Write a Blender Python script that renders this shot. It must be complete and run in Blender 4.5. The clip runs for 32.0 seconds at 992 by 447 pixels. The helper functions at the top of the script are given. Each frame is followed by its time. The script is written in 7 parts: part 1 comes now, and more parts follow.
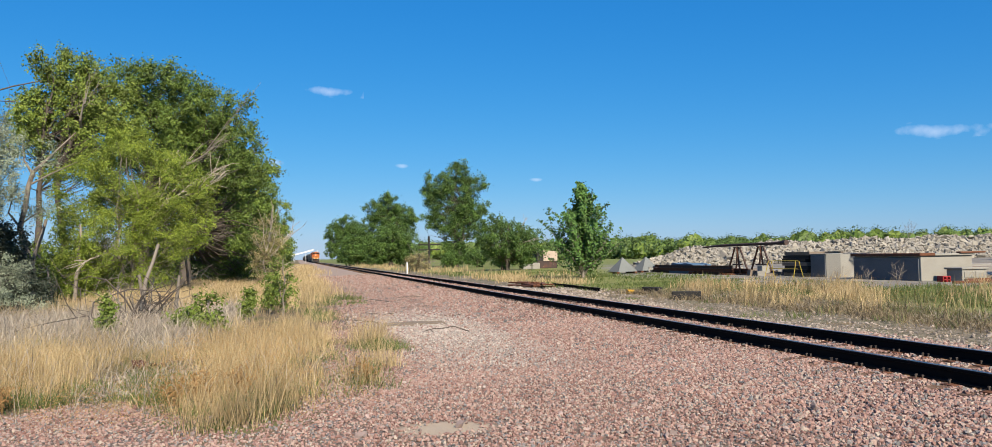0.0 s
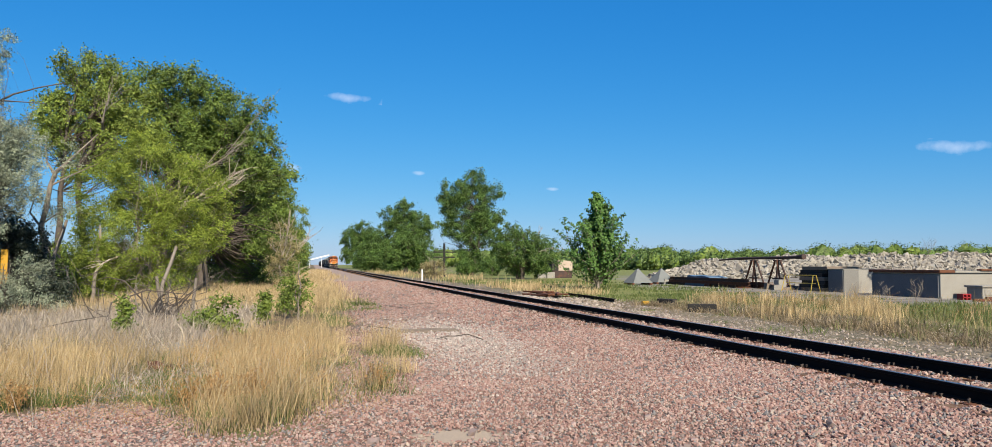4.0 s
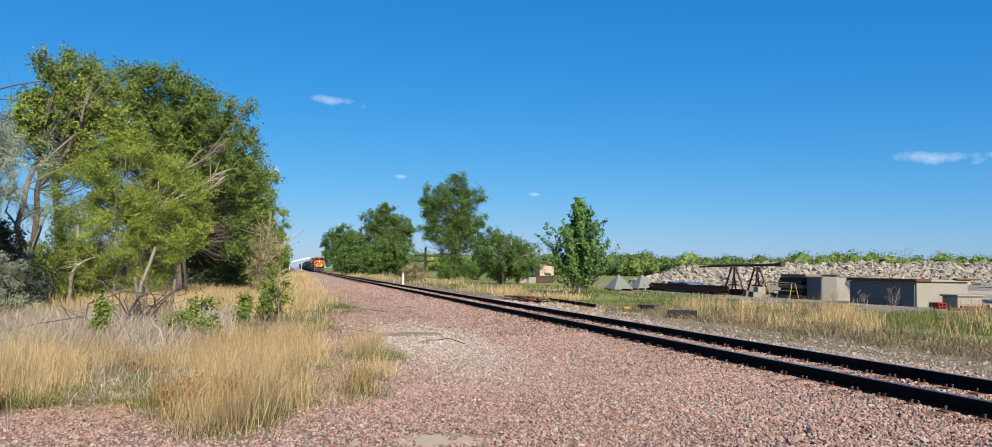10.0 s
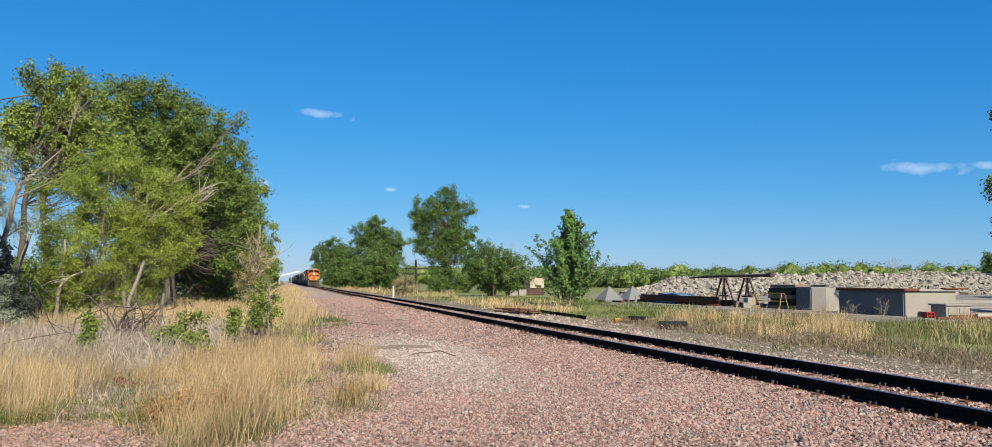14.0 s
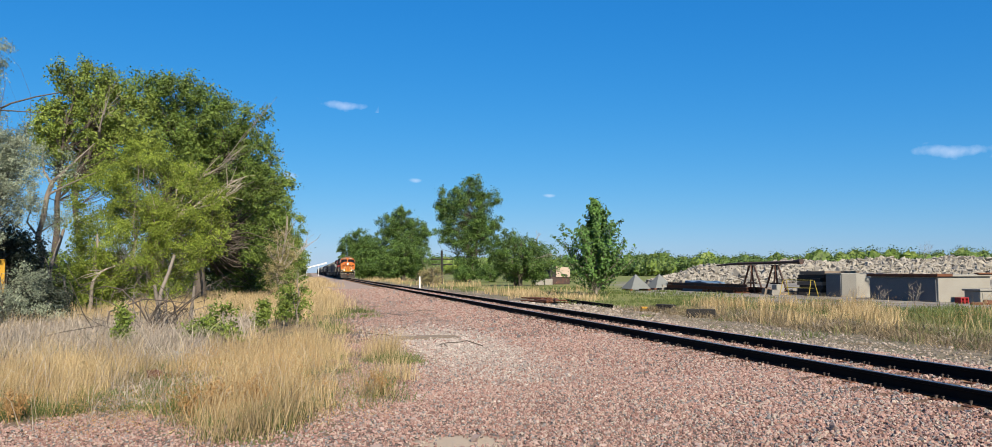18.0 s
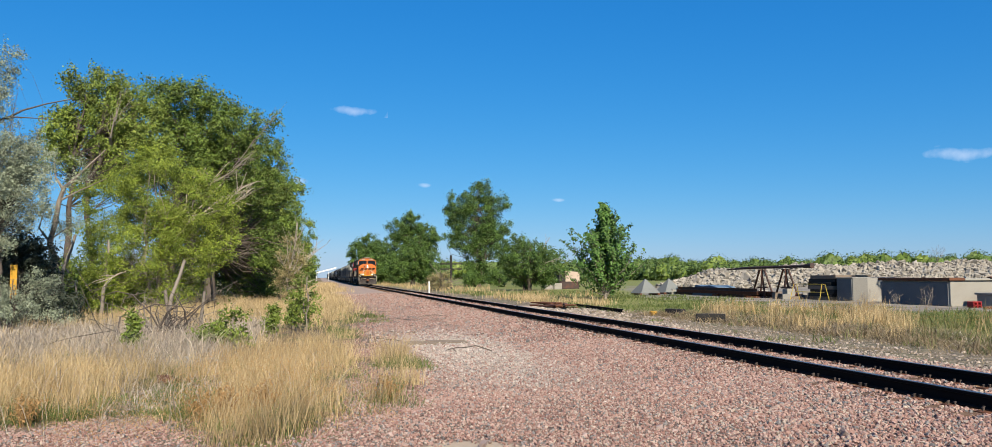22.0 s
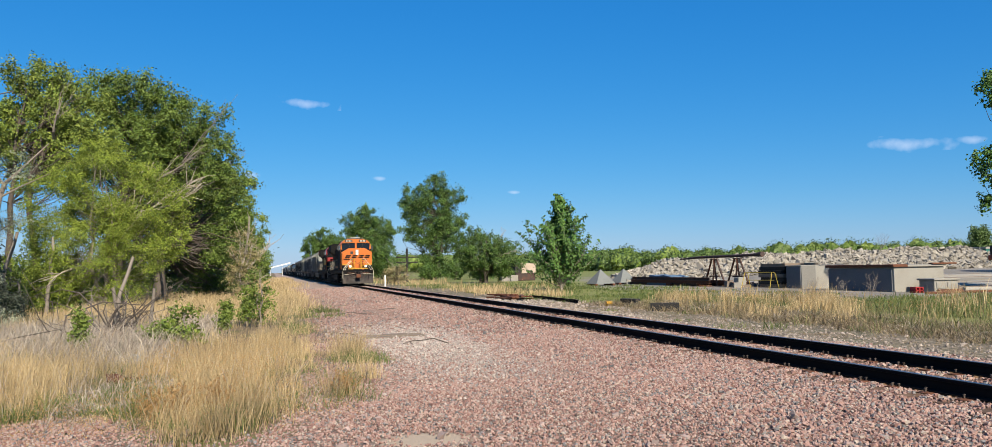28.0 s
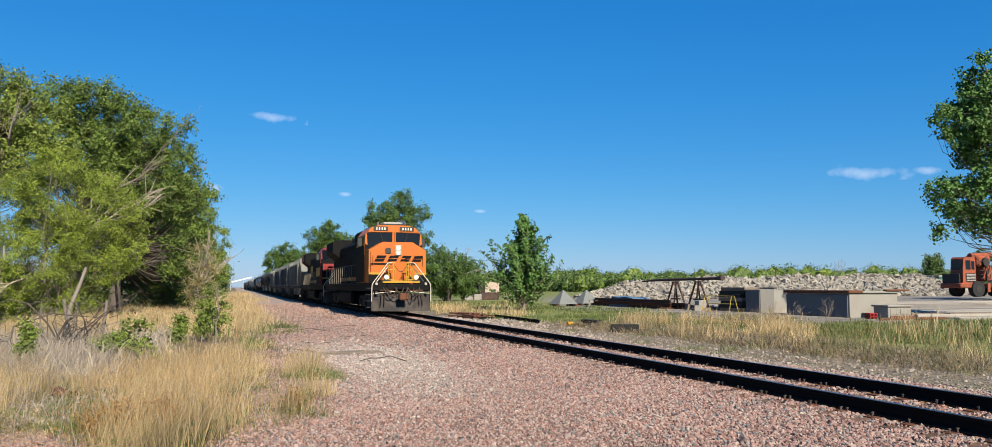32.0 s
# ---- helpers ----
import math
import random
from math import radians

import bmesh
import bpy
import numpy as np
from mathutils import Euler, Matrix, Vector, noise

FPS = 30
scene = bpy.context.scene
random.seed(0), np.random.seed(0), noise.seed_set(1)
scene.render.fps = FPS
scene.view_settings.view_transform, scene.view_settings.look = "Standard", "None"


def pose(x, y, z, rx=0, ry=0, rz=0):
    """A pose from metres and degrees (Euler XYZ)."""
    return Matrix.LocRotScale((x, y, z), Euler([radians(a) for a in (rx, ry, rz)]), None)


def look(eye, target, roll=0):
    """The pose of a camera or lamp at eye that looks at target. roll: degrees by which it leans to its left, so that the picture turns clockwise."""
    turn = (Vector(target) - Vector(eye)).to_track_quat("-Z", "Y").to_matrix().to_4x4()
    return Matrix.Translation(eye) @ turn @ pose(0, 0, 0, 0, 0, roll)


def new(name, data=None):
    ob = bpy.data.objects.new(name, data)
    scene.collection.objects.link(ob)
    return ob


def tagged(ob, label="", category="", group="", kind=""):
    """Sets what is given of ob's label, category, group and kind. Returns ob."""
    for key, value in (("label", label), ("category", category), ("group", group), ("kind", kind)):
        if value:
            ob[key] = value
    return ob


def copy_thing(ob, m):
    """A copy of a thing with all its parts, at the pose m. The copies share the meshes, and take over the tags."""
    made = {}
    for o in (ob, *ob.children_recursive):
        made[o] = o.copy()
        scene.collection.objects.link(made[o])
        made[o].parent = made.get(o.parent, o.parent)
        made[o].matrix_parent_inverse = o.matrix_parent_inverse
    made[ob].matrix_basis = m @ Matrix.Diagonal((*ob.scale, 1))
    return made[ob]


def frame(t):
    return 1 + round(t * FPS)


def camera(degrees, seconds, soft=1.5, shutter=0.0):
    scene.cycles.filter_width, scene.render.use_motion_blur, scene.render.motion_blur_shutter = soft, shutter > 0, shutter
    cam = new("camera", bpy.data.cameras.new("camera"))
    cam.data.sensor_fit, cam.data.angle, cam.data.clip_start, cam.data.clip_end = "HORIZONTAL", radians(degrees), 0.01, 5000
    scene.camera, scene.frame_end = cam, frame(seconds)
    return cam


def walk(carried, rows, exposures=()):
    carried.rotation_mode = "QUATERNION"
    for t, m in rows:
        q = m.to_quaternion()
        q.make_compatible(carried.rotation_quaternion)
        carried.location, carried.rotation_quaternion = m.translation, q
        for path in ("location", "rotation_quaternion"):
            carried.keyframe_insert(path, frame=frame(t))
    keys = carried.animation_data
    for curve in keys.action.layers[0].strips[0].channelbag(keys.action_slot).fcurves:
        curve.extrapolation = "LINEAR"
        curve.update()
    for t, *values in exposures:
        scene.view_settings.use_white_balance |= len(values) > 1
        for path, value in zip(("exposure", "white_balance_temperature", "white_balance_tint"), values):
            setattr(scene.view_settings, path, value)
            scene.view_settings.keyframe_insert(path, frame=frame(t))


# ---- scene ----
cam = camera(63.43, 32.0, soft=0.6)
walk(cam, [
    (0, pose(0.036, -0.010, 1.669, 92.33, 0.99, -13.91)),
    (0.5, pose(0.034, -0.009, 1.663, 92.28, 0.66, -14.03)),
    (1, pose(0.034, -0.010, 1.666, 92.29, 0.33, -14.13)),
    (1.5, pose(0.035, -0.009, 1.661, 92.36, 0.09, -14.10)),
    (2, pose(0.039, -0.011, 1.661, 92.43, 0.02, -14.02)),
    (2.5, pose(0.063, -0.016, 1.659, 92.54, -0.17, -13.88)),
    (3, pose(0.061, -0.016, 1.664, 92.68, -0.29, -13.25)),
    (3.5, pose(0.038, -0.011, 1.668, 92.79, -0.26, -12.96)),
    (5.5, pose(0.018, -0.005, 1.665, 93.37, 0.26, -12.68)),
    (6, pose(0.007, -0.002, 1.665, 93.37, 0.18, -12.89)),
    (6.5, pose(0.006, -0.002, 1.655, 93.43, 0.15, -13.07)),
    (7, pose(0.003, -0.001, 1.659, 93.43, -0.21, -13.13)),
    (7.5, pose(0.000, -0.001, 1.664, 93.42, -0.74, -13.18)),
    (8, pose(0.004, -0.001, 1.657, 93.26, -0.77, -13.27)),
    (8.5, pose(-0.001, 0.000, 1.658, 93.15, -0.91, -13.42)),
    (9, pose(-0.003, 0.001, 1.656, 93.15, -0.87, -13.73)),
    (9.5, pose(0.005, -0.002, 1.660, 93.24, -0.79, -14.04)),
    (10, pose(-0.001, -0.000, 1.663, 93.28, -0.72, -14.20)),
    (10.5, pose(0.000, -0.000, 1.662, 93.41, -0.62, -14.26)),
    (11, pose(0.004, -0.002, 1.666, 93.57, -0.39, -14.32)),
    (11.5, pose(0.004, -0.001, 1.662, 93.81, -0.09, -14.32)),
    (12, pose(0.009, -0.003, 1.662, 93.94, 0.10, -14.27)),
    (12.5, pose(0.009, -0.002, 1.658, 94.07, 0.12, -14.33)),
    (13, pose(0.000, -0.000, 1.657, 94.09, -0.00, -14.50)),
    (13.5, pose(-0.007, 0.002, 1.655, 94.11, -0.24, -14.84)),
    (14, pose(-0.006, 0.002, 1.648, 94.18, -0.35, -14.88)),
    (14.5, pose(-0.013, 0.004, 1.649, 94.24, -0.73, -14.85)),
    (16.5, pose(-0.008, 0.003, 1.651, 93.68, -0.15, -14.14)),
    (17, pose(-0.008, 0.003, 1.652, 93.66, -0.23, -13.61)),
    (17.5, pose(-0.012, 0.003, 1.655, 93.63, 0.00, -13.31)),
    (18, pose(-0.014, 0.004, 1.652, 93.44, 0.24, -13.04)),
    (18.5, pose(-0.017, 0.005, 1.647, 93.39, 0.19, -12.76)),
    (19, pose(-0.012, 0.004, 1.650, 93.39, 0.18, -12.50)),
    (19.5, pose(-0.009, 0.003, 1.653, 93.46, 0.19, -12.27)),
    (20, pose(-0.008, 0.002, 1.654, 93.47, 0.21, -12.03)),
    (20.5, pose(-0.017, 0.004, 1.658, 93.47, 0.17, -11.85)),
    (21, pose(-0.011, 0.003, 1.656, 93.52, 0.37, -11.89)),
    (21.5, pose(-0.011, 0.003, 1.657, 93.60, 0.37, -12.07)),
    (22, pose(0.000, -0.000, 1.657, 93.77, 0.34, -12.37)),
    (22.5, pose(-0.003, 0.000, 1.666, 93.87, 0.37, -12.81)),
    (23, pose(-0.005, 0.001, 1.658, 93.91, 0.41, -13.36)),
    (23.5, pose(-0.011, 0.003, 1.651, 93.92, 0.43, -13.73)),
    (24, pose(-0.009, 0.003, 1.650, 93.93, 0.40, -13.95)),
    (24.5, pose(-0.012, 0.003, 1.652, 93.90, 0.35, -14.11)),
    (25, pose(-0.004, 0.002, 1.649, 93.80, 0.39, -14.08)),
    (25.5, pose(-0.002, 0.001, 1.656, 93.47, 0.60, -14.24)),
    (27.5, pose(0.002, -0.001, 1.669, 93.04, 2.01, -15.12)),
    (28, pose(0.002, 0.000, 1.646, 93.20, 1.12, -15.48)),
    (28.5, pose(0.002, -0.001, 1.657, 93.18, 1.23, -15.74)),
    (29, pose(0.014, -0.003, 1.654, 93.18, 1.27, -15.84)),
    (29.5, pose(0.011, -0.003, 1.657, 93.94, 1.12, -16.27)),
    (30, pose(0.008, -0.002, 1.661, 94.17, 0.77, -16.72)),
    (30.5, pose(0.013, -0.003, 1.652, 94.32, 0.62, -17.21)),
    (31, pose(0.042, -0.010, 1.647, 94.26, 0.60, -17.73)),
    (31.5, pose(0.081, -0.020, 1.642, 94.36, 0.25, -18.05)),
    (32, pose(0.095, -0.023, 1.638, 94.52, 0.02, -18.02)),
])

# ---- light: late-day sun low behind the viewer, a little from the far side of the track ----
SUN = Vector((0.10, -0.82, 0.58)).normalized()
world = bpy.data.worlds.new("sky")
world.use_nodes = True
scene.world = world
wn = world.node_tree.nodes
sky = wn.new("ShaderNodeTexSky")
sky.sky_type = "NISHITA"
sky.sun_disc = False
sky.sun_elevation = math.asin(SUN.z)
sky.sun_rotation = math.atan2(SUN.x, SUN.y)
sky.air_density, sky.dust_density, sky.ozone_density = 1.0, 0.25, 3.0
sky.altitude = 300
wn["Background"].inputs[1].default_value = 0.0815
wl = world.node_tree.links
deep = wn.new("ShaderNodeHueSaturation")
deep.inputs["Saturation"].default_value = 1.18
clear = wn.new("ShaderNodeMix")
clear.data_type, clear.blend_type = "RGBA", "MULTIPLY"
clear.inputs["Factor"].default_value = 1.0
clear.inputs["B"].default_value = (0.084, 0.103, 0.122, 1)
wl.new(sky.outputs[0], clear.inputs["A"])
wl.new(clear.outputs["Result"], deep.inputs["Color"])
split, merge = wn.new("ShaderNodeSeparateColor"), wn.new("ShaderNodeCombineColor")
wl.new(deep.outputs[0], split.inputs[0])
# clear dry air: blue stays deep right down to the horizon
for k, (power, gain) in enumerate(((1.12, 4.3), (0.67, 4.3), (0.44, 5.75))):
    pw, mu = wn.new("ShaderNodeMath"), wn.new("ShaderNodeMath")
    pw.operation, mu.operation = "POWER", "MULTIPLY"
    pw.inputs[1].default_value, mu.inputs[1].default_value = power, gain
    wl.new(split.outputs[k], pw.inputs[0])
    wl.new(pw.outputs[0], mu.inputs[0])
    wl.new(mu.outputs[0], merge.inputs[k])
wl.new(merge.outputs[0], wn["Background"].inputs[0])
sun = new("sun", bpy.data.lights.new("sun", "SUN"))
sun.data.energy, sun.data.angle, sun.data.color = 5.0, radians(0.55), (1.0, 0.90, 0.74)
sun.matrix_world = look(SUN * 50, (0, 0, 0))
scene.view_settings.exposure = 0.84

TONE = 0.8  # how dark paints, soils and leaves are kept under the strong sun
RNG = np.random.default_rng(7)
RAIL_TOP, TRACK_X, GAUGE = 0.30, 8.118, 1.508


# ---- materials ----
def mat(name, color, rough=0.8, metal=0.0, var=0.12, scale=3.0, fine=40.0, bump=0.15, dirt=None, dirt_amount=0.35,
        island=0.0, rand=0.0, spec=0.4):
    """A surface with stains at one scale, grain at another, and a fine relief."""
    m = bpy.data.materials.new(name)
    m.use_nodes = True
    nt = m.node_tree
    n, l = nt.nodes, nt.links
    b = n["Principled BSDF"]
    b.inputs["Roughness"].default_value, b.inputs["Metallic"].default_value = rough, metal
    b.inputs["Specular IOR Level"].default_value = spec
    tc = n.new("ShaderNodeTexCoord")
    big = n.new("ShaderNodeTexNoise")
    big.inputs["Scale"].default_value, big.inputs["Detail"].default_value = scale, 5
    small = n.new("ShaderNodeTexNoise")
    small.inputs["Scale"].default_value, small.inputs["Detail"].default_value = fine, 3
    l.new(tc.outputs["Object"], big.inputs["Vector"])
    l.new(tc.outputs["Object"], small.inputs["Vector"])
    mix = n.new("ShaderNodeMix")
    mix.data_type, mix.blend_type = "RGBA", "MIX"
    color = tuple(c * TONE for c in color)
    d = tuple(c * TONE for c in dirt) if dirt else tuple(c * 0.55 for c in color)
    mix.inputs["A"].default_value, mix.inputs["B"].default_value = (*color, 1), (*d, 1)
    ramp = n.new("ShaderNodeMapRange")
    ramp.inputs[1].default_value, ramp.inputs[2].default_value = 0.45, 0.75
    ramp.inputs[3].default_value, ramp.inputs[4].default_value = 0.0, dirt_amount
    l.new(big.outputs[0], ramp.inputs[0])
    l.new(ramp.outputs[0], mix.inputs["Factor"])
    hsv = n.new("ShaderNodeHueSaturation")
    l.new(mix.outputs["Result"], hsv.inputs["Color"])
    val = n.new("ShaderNodeMapRange")
    val.inputs[3].default_value, val.inputs[4].default_value = 1 - var * 1.6, 1 + var * 1.6
    l.new(small.outputs[0], val.inputs[0])
    src = val.outputs[0]
    for amount, node, sock in ((island, "ShaderNodeNewGeometry", "Random Per Island"), (rand, "ShaderNodeObjectInfo", "Random")):
        if amount:
            g = n.new(node)
            r = n.new("ShaderNodeMapRange")
            r.inputs[3].default_value, r.inputs[4].default_value = 1 - amount, 1 + amount
            l.new(g.outputs[sock], r.inputs[0])
            mu = n.new("ShaderNodeMath")
            mu.operation = "MULTIPLY"
            l.new(src, mu.inputs[0])
            l.new(r.outputs[0], mu.inputs[1])
            src = mu.outputs[0]
    l.new(src, hsv.inputs["Value"])
    l.new(hsv.outputs[0], b.inputs["Base Color"])
    if bump:
        bp = n.new("ShaderNodeBump")
        bp.inputs["Strength"].default_value, bp.inputs["Distance"].default_value = bump, 0.01
        l.new(small.outputs[0], bp.inputs["Height"])
        l.new(bp.outputs[0], b.inputs["Normal"])
    return m


def leafy(name, color, tip, through_light=0.13, spread=0.38, rough=0.55):
    """Thin leaves or blades: two tones picked leaf by leaf, light passing through."""
    m = bpy.data.materials.new(name)
    m.use_nodes = True
    nt = m.node_tree
    n, l = nt.nodes, nt.links
    b = n["Principled BSDF"]
    b.inputs["Roughness"].default_value = rough
    b.inputs["Specular IOR Level"].default_value = 0.3
    g = n.new("ShaderNodeNewGeometry")
    mix = n.new("ShaderNodeMix")
    mix.data_type = "RGBA"
    mix.inputs["A"].default_value, mix.inputs["B"].default_value = [(*(c * TONE for c in k), 1) for k in (color, tip)]
    l.new(g.outputs["Random Per Island"], mix.inputs["Factor"])
    # clump-sized tone noise imitates self-shade between clumps
    tc = n.new("ShaderNodeTexCoord")
    nz = n.new("ShaderNodeTexNoise")
    nz.inputs["Scale"].default_value, nz.inputs["Detail"].default_value = 0.9, 4
    l.new(tc.outputs["Object"], nz.inputs["Vector"])
    r = n.new("ShaderNodeMapRange")
    r.inputs[1].default_value, r.inputs[2].default_value = 0.3, 0.7
    r.inputs[3].default_value, r.inputs[4].default_value = 1 - spread, 1 + spread
    l.new(nz.outputs[0], r.inputs[0])
    hsv = n.new("ShaderNodeHueSaturation")
    l.new(mix.outputs["Result"], hsv.inputs["Color"])
    l.new(r.outputs[0], hsv.inputs["Value"])
    l.new(hsv.outputs[0], b.inputs["Base Color"])
    tr = n.new("ShaderNodeBsdfTranslucent")
    l.new(hsv.outputs[0], tr.inputs["Color"])
    ms = n.new("ShaderNodeMixShader")
    ms.inputs[0].default_value = through_light
    l.new(b.outputs[0], ms.inputs[1])
    l.new(tr.outputs[0], ms.inputs[2])
    l.new(ms.outputs[0], n["Material Output"].inputs["Surface"])
    return m


def glow(name, color, strength):
    m = bpy.data.materials.new(name)
    m.use_nodes = True
    b = m.node_tree.nodes["Principled BSDF"]
    b.inputs["Base Color"].default_value = (*color, 1)
    b.inputs["Emission Color"].default_value = (*color, 1)
    b.inputs["Emission Strength"].default_value = strength * TONE
    return m


M = {}


def stone_material():
    """Crushed stone: mostly salmon pink, some tan, pale and blue-grey pieces."""
    m = mat("ballast_stone", (0.4, 0.26, 0.22), 0.9, fine=55, bump=0.3, spec=0.25)
    n, l = m.node_tree.nodes, m.node_tree.links
    g = n.new("ShaderNodeNewGeometry")
    r = n.new("ShaderNodeValToRGB")
    tones = ((0.0, (0.30, 0.165, 0.135)), (0.22, (0.40, 0.235, 0.195)), (0.45, (0.47, 0.30, 0.25)), (0.62, (0.49, 0.345, 0.285)), (0.78, (0.49, 0.39, 0.32)), (0.87, (0.28, 0.25, 0.24)), (0.95, (0.18, 0.165, 0.16)), (1.0, (0.36, 0.20, 0.16)))
    while len(r.color_ramp.elements) < len(tones):
        r.color_ramp.elements.new(0.5)
    for e, (p, c) in zip(r.color_ramp.elements, tones):
        e.position, e.color = p, (c[0] * 0.82 * TONE, c[1] * 0.85 * TONE, c[2] * 0.85 * TONE, 1)
    r.color_ramp.interpolation = "CONSTANT"
    l.new(g.outputs["Random Per Island"], r.inputs[0])
    hsv = next(k for k in n if k.bl_idname == "ShaderNodeHueSaturation")
    l.new(r.outputs[0], hsv.inputs["Color"])
    return m


M["ballast_stone"] = stone_material()
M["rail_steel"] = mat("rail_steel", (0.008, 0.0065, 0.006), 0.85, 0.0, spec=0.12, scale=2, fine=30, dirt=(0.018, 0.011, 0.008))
M["rail_head"] = mat("rail_head", (0.25, 0.25, 0.27), 0.35, 1.0, var=0.08, scale=1, fine=50, bump=0.03)
M["tie_wood"] = mat("tie_wood", (0.125, 0.066, 0.034), 0.9, scale=4, fine=35, bump=0.5, rand=0.35, dirt=(0.24, 0.165, 0.11), dirt_amount=0.7)
M["rust"] = mat("rust", (0.16, 0.062, 0.03), 0.85, 0.2, scale=5, fine=50, dirt=(0.07, 0.035, 0.025), dirt_amount=0.7)
M["spike_steel"] = mat("spike_steel", (0.13, 0.105, 0.09), 0.55, 0.6, scale=30, fine=90)
M["bark"] = mat("bark", (0.26, 0.22, 0.18), 0.95, scale=3, fine=14, bump=0.8, dirt=(0.12, 0.10, 0.08), dirt_amount=0.7)
M["bark_dark"] = mat("bark_dark", (0.10, 0.08, 0.065), 0.95, scale=3, fine=14, bump=0.8)
M["bark_pale"] = mat("bark_pale", (0.42, 0.36, 0.29), 0.9, scale=4, fine=16, bump=0.6, dirt=(0.22, 0.18, 0.15), dirt_amount=0.6)
M["leaf_cotton"] = leafy("leaf_cotton", (0.098, 0.15, 0.024), (0.245, 0.3, 0.05), 0.08, 0.45)
M["leaf_dark"] = leafy("leaf_dark", (0.06, 0.11, 0.018), (0.172, 0.235, 0.038), 0.07, 0.45)
# leaf_dark toned down to imitate deeper shade in the crowns beyond the track
M["leaf_grove_shade"] = leafy("leaf_grove_shade", (0.036, 0.085, 0.018), (0.125, 0.20, 0.036), 0.06, 0.45)
M["leaf_lime"] = leafy("leaf_lime", (0.125, 0.185, 0.02), (0.285, 0.345, 0.045), 0.1, 0.45)
M["leaf_silver"] = leafy("leaf_silver", (0.17, 0.205, 0.13), (0.36, 0.4, 0.285), 0.08, 0.4)
M["leaf_poplar"] = leafy("leaf_poplar", (0.055, 0.13, 0.026), (0.125, 0.23, 0.048))
M["leaf_far"] = leafy("leaf_far", (0.055, 0.105, 0.028), (0.125, 0.185, 0.05), 0.1)
M["leaf_shrub"] = leafy("leaf_shrub", (0.1, 0.155, 0.02), (0.225, 0.285, 0.048), 0.1)
# dark and pale leaf tones imitate lit tips over a shaded interior
M["leaf_spruce"] = leafy("leaf_spruce", (0.035, 0.048, 0.032), (0.27, 0.31, 0.235), 0.08, 0.3)
# near-black leaves: shade under the olive tree put into colour
M["leaf_under_shade"] = leafy("leaf_under_shade", (0.022, 0.034, 0.02), (0.075, 0.09, 0.065), 0.05, 0.3)
M["leaf_tan"] = leafy("leaf_tan", (0.27, 0.225, 0.1), (0.36, 0.31, 0.15), 0.2)
M["grass_dry"] = leafy("grass_dry", (0.34, 0.24, 0.11), (0.62, 0.48, 0.265), 0.2, 0.42, 0.6)
M["grass_grey"] = leafy("grass_grey", (0.26, 0.21, 0.16), (0.52, 0.45, 0.36), 0.15, 0.35, 0.7)
M["grass_mat"] = leafy("grass_mat", (0.15, 0.11, 0.06), (0.42, 0.33, 0.20), 0.2, 0.35, 0.7)
M["grass_brown"] = leafy("grass_brown", (0.22, 0.155, 0.085), (0.36, 0.27, 0.16), 0.2, 0.25, 0.7)
M["grass_weedy"] = leafy("grass_weedy", (0.075, 0.085, 0.03), (0.24, 0.24, 0.09), 0.15, 0.35)
# heap core coloured dark, as shade in the gaps between slabs
M["mound"] = mat("mound", (0.14, 0.12, 0.095), 0.95, scale=1, fine=8, bump=0.6)
M["dry_weed"] = leafy("dry_weed", (0.36, 0.20, 0.07), (0.50, 0.31, 0.13), 0.2, 0.3, 0.7)
M["grass_green"] = leafy("grass_green", (0.07, 0.11, 0.02), (0.20, 0.23, 0.07), 0.25, 0.4)
M["old_concrete"] = mat("old_concrete", (0.2, 0.185, 0.155), 0.9, scale=1.6, fine=22, bump=0.3, dirt=(0.13, 0.12, 0.10), dirt_amount=0.6)
M["concrete"] = mat("concrete", (0.29, 0.275, 0.24), 0.9, scale=1.2, fine=22, bump=0.3, dirt=(0.23, 0.20, 0.165), dirt_amount=0.6)
M["rubble"] = mat("rubble", (0.345, 0.315, 0.262), 0.95, scale=0.8, fine=12, bump=0.5, island=0.2, rand=0.2, dirt=(0.28, 0.235, 0.185), dirt_amount=0.6)
# concrete grey darkened: shade on the visible slopes is in the colour
M["pyramid_shaded"] = mat("pyramid_shaded", (0.175, 0.185, 0.175), 0.9, scale=1.2, fine=20, bump=0.2)
# dark tone for the tank sides that face away from the sun
M["shaded_face"] = mat("shaded_face", (0.13, 0.135, 0.14), 0.8, scale=1.0, fine=16, dirt=(0.08, 0.08, 0.08))
M["white_paint"] = mat("white_paint", (0.78, 0.77, 0.74), 0.6, scale=3, fine=40, dirt=(0.5, 0.48, 0.44))
M["old_wood"] = mat("old_wood", (0.20, 0.155, 0.115), 0.9, scale=3, fine=30, bump=0.5)
M["tar_wood"] = mat("tar_wood", (0.022, 0.02, 0.018), 0.85, scale=3, fine=30, bump=0.5)


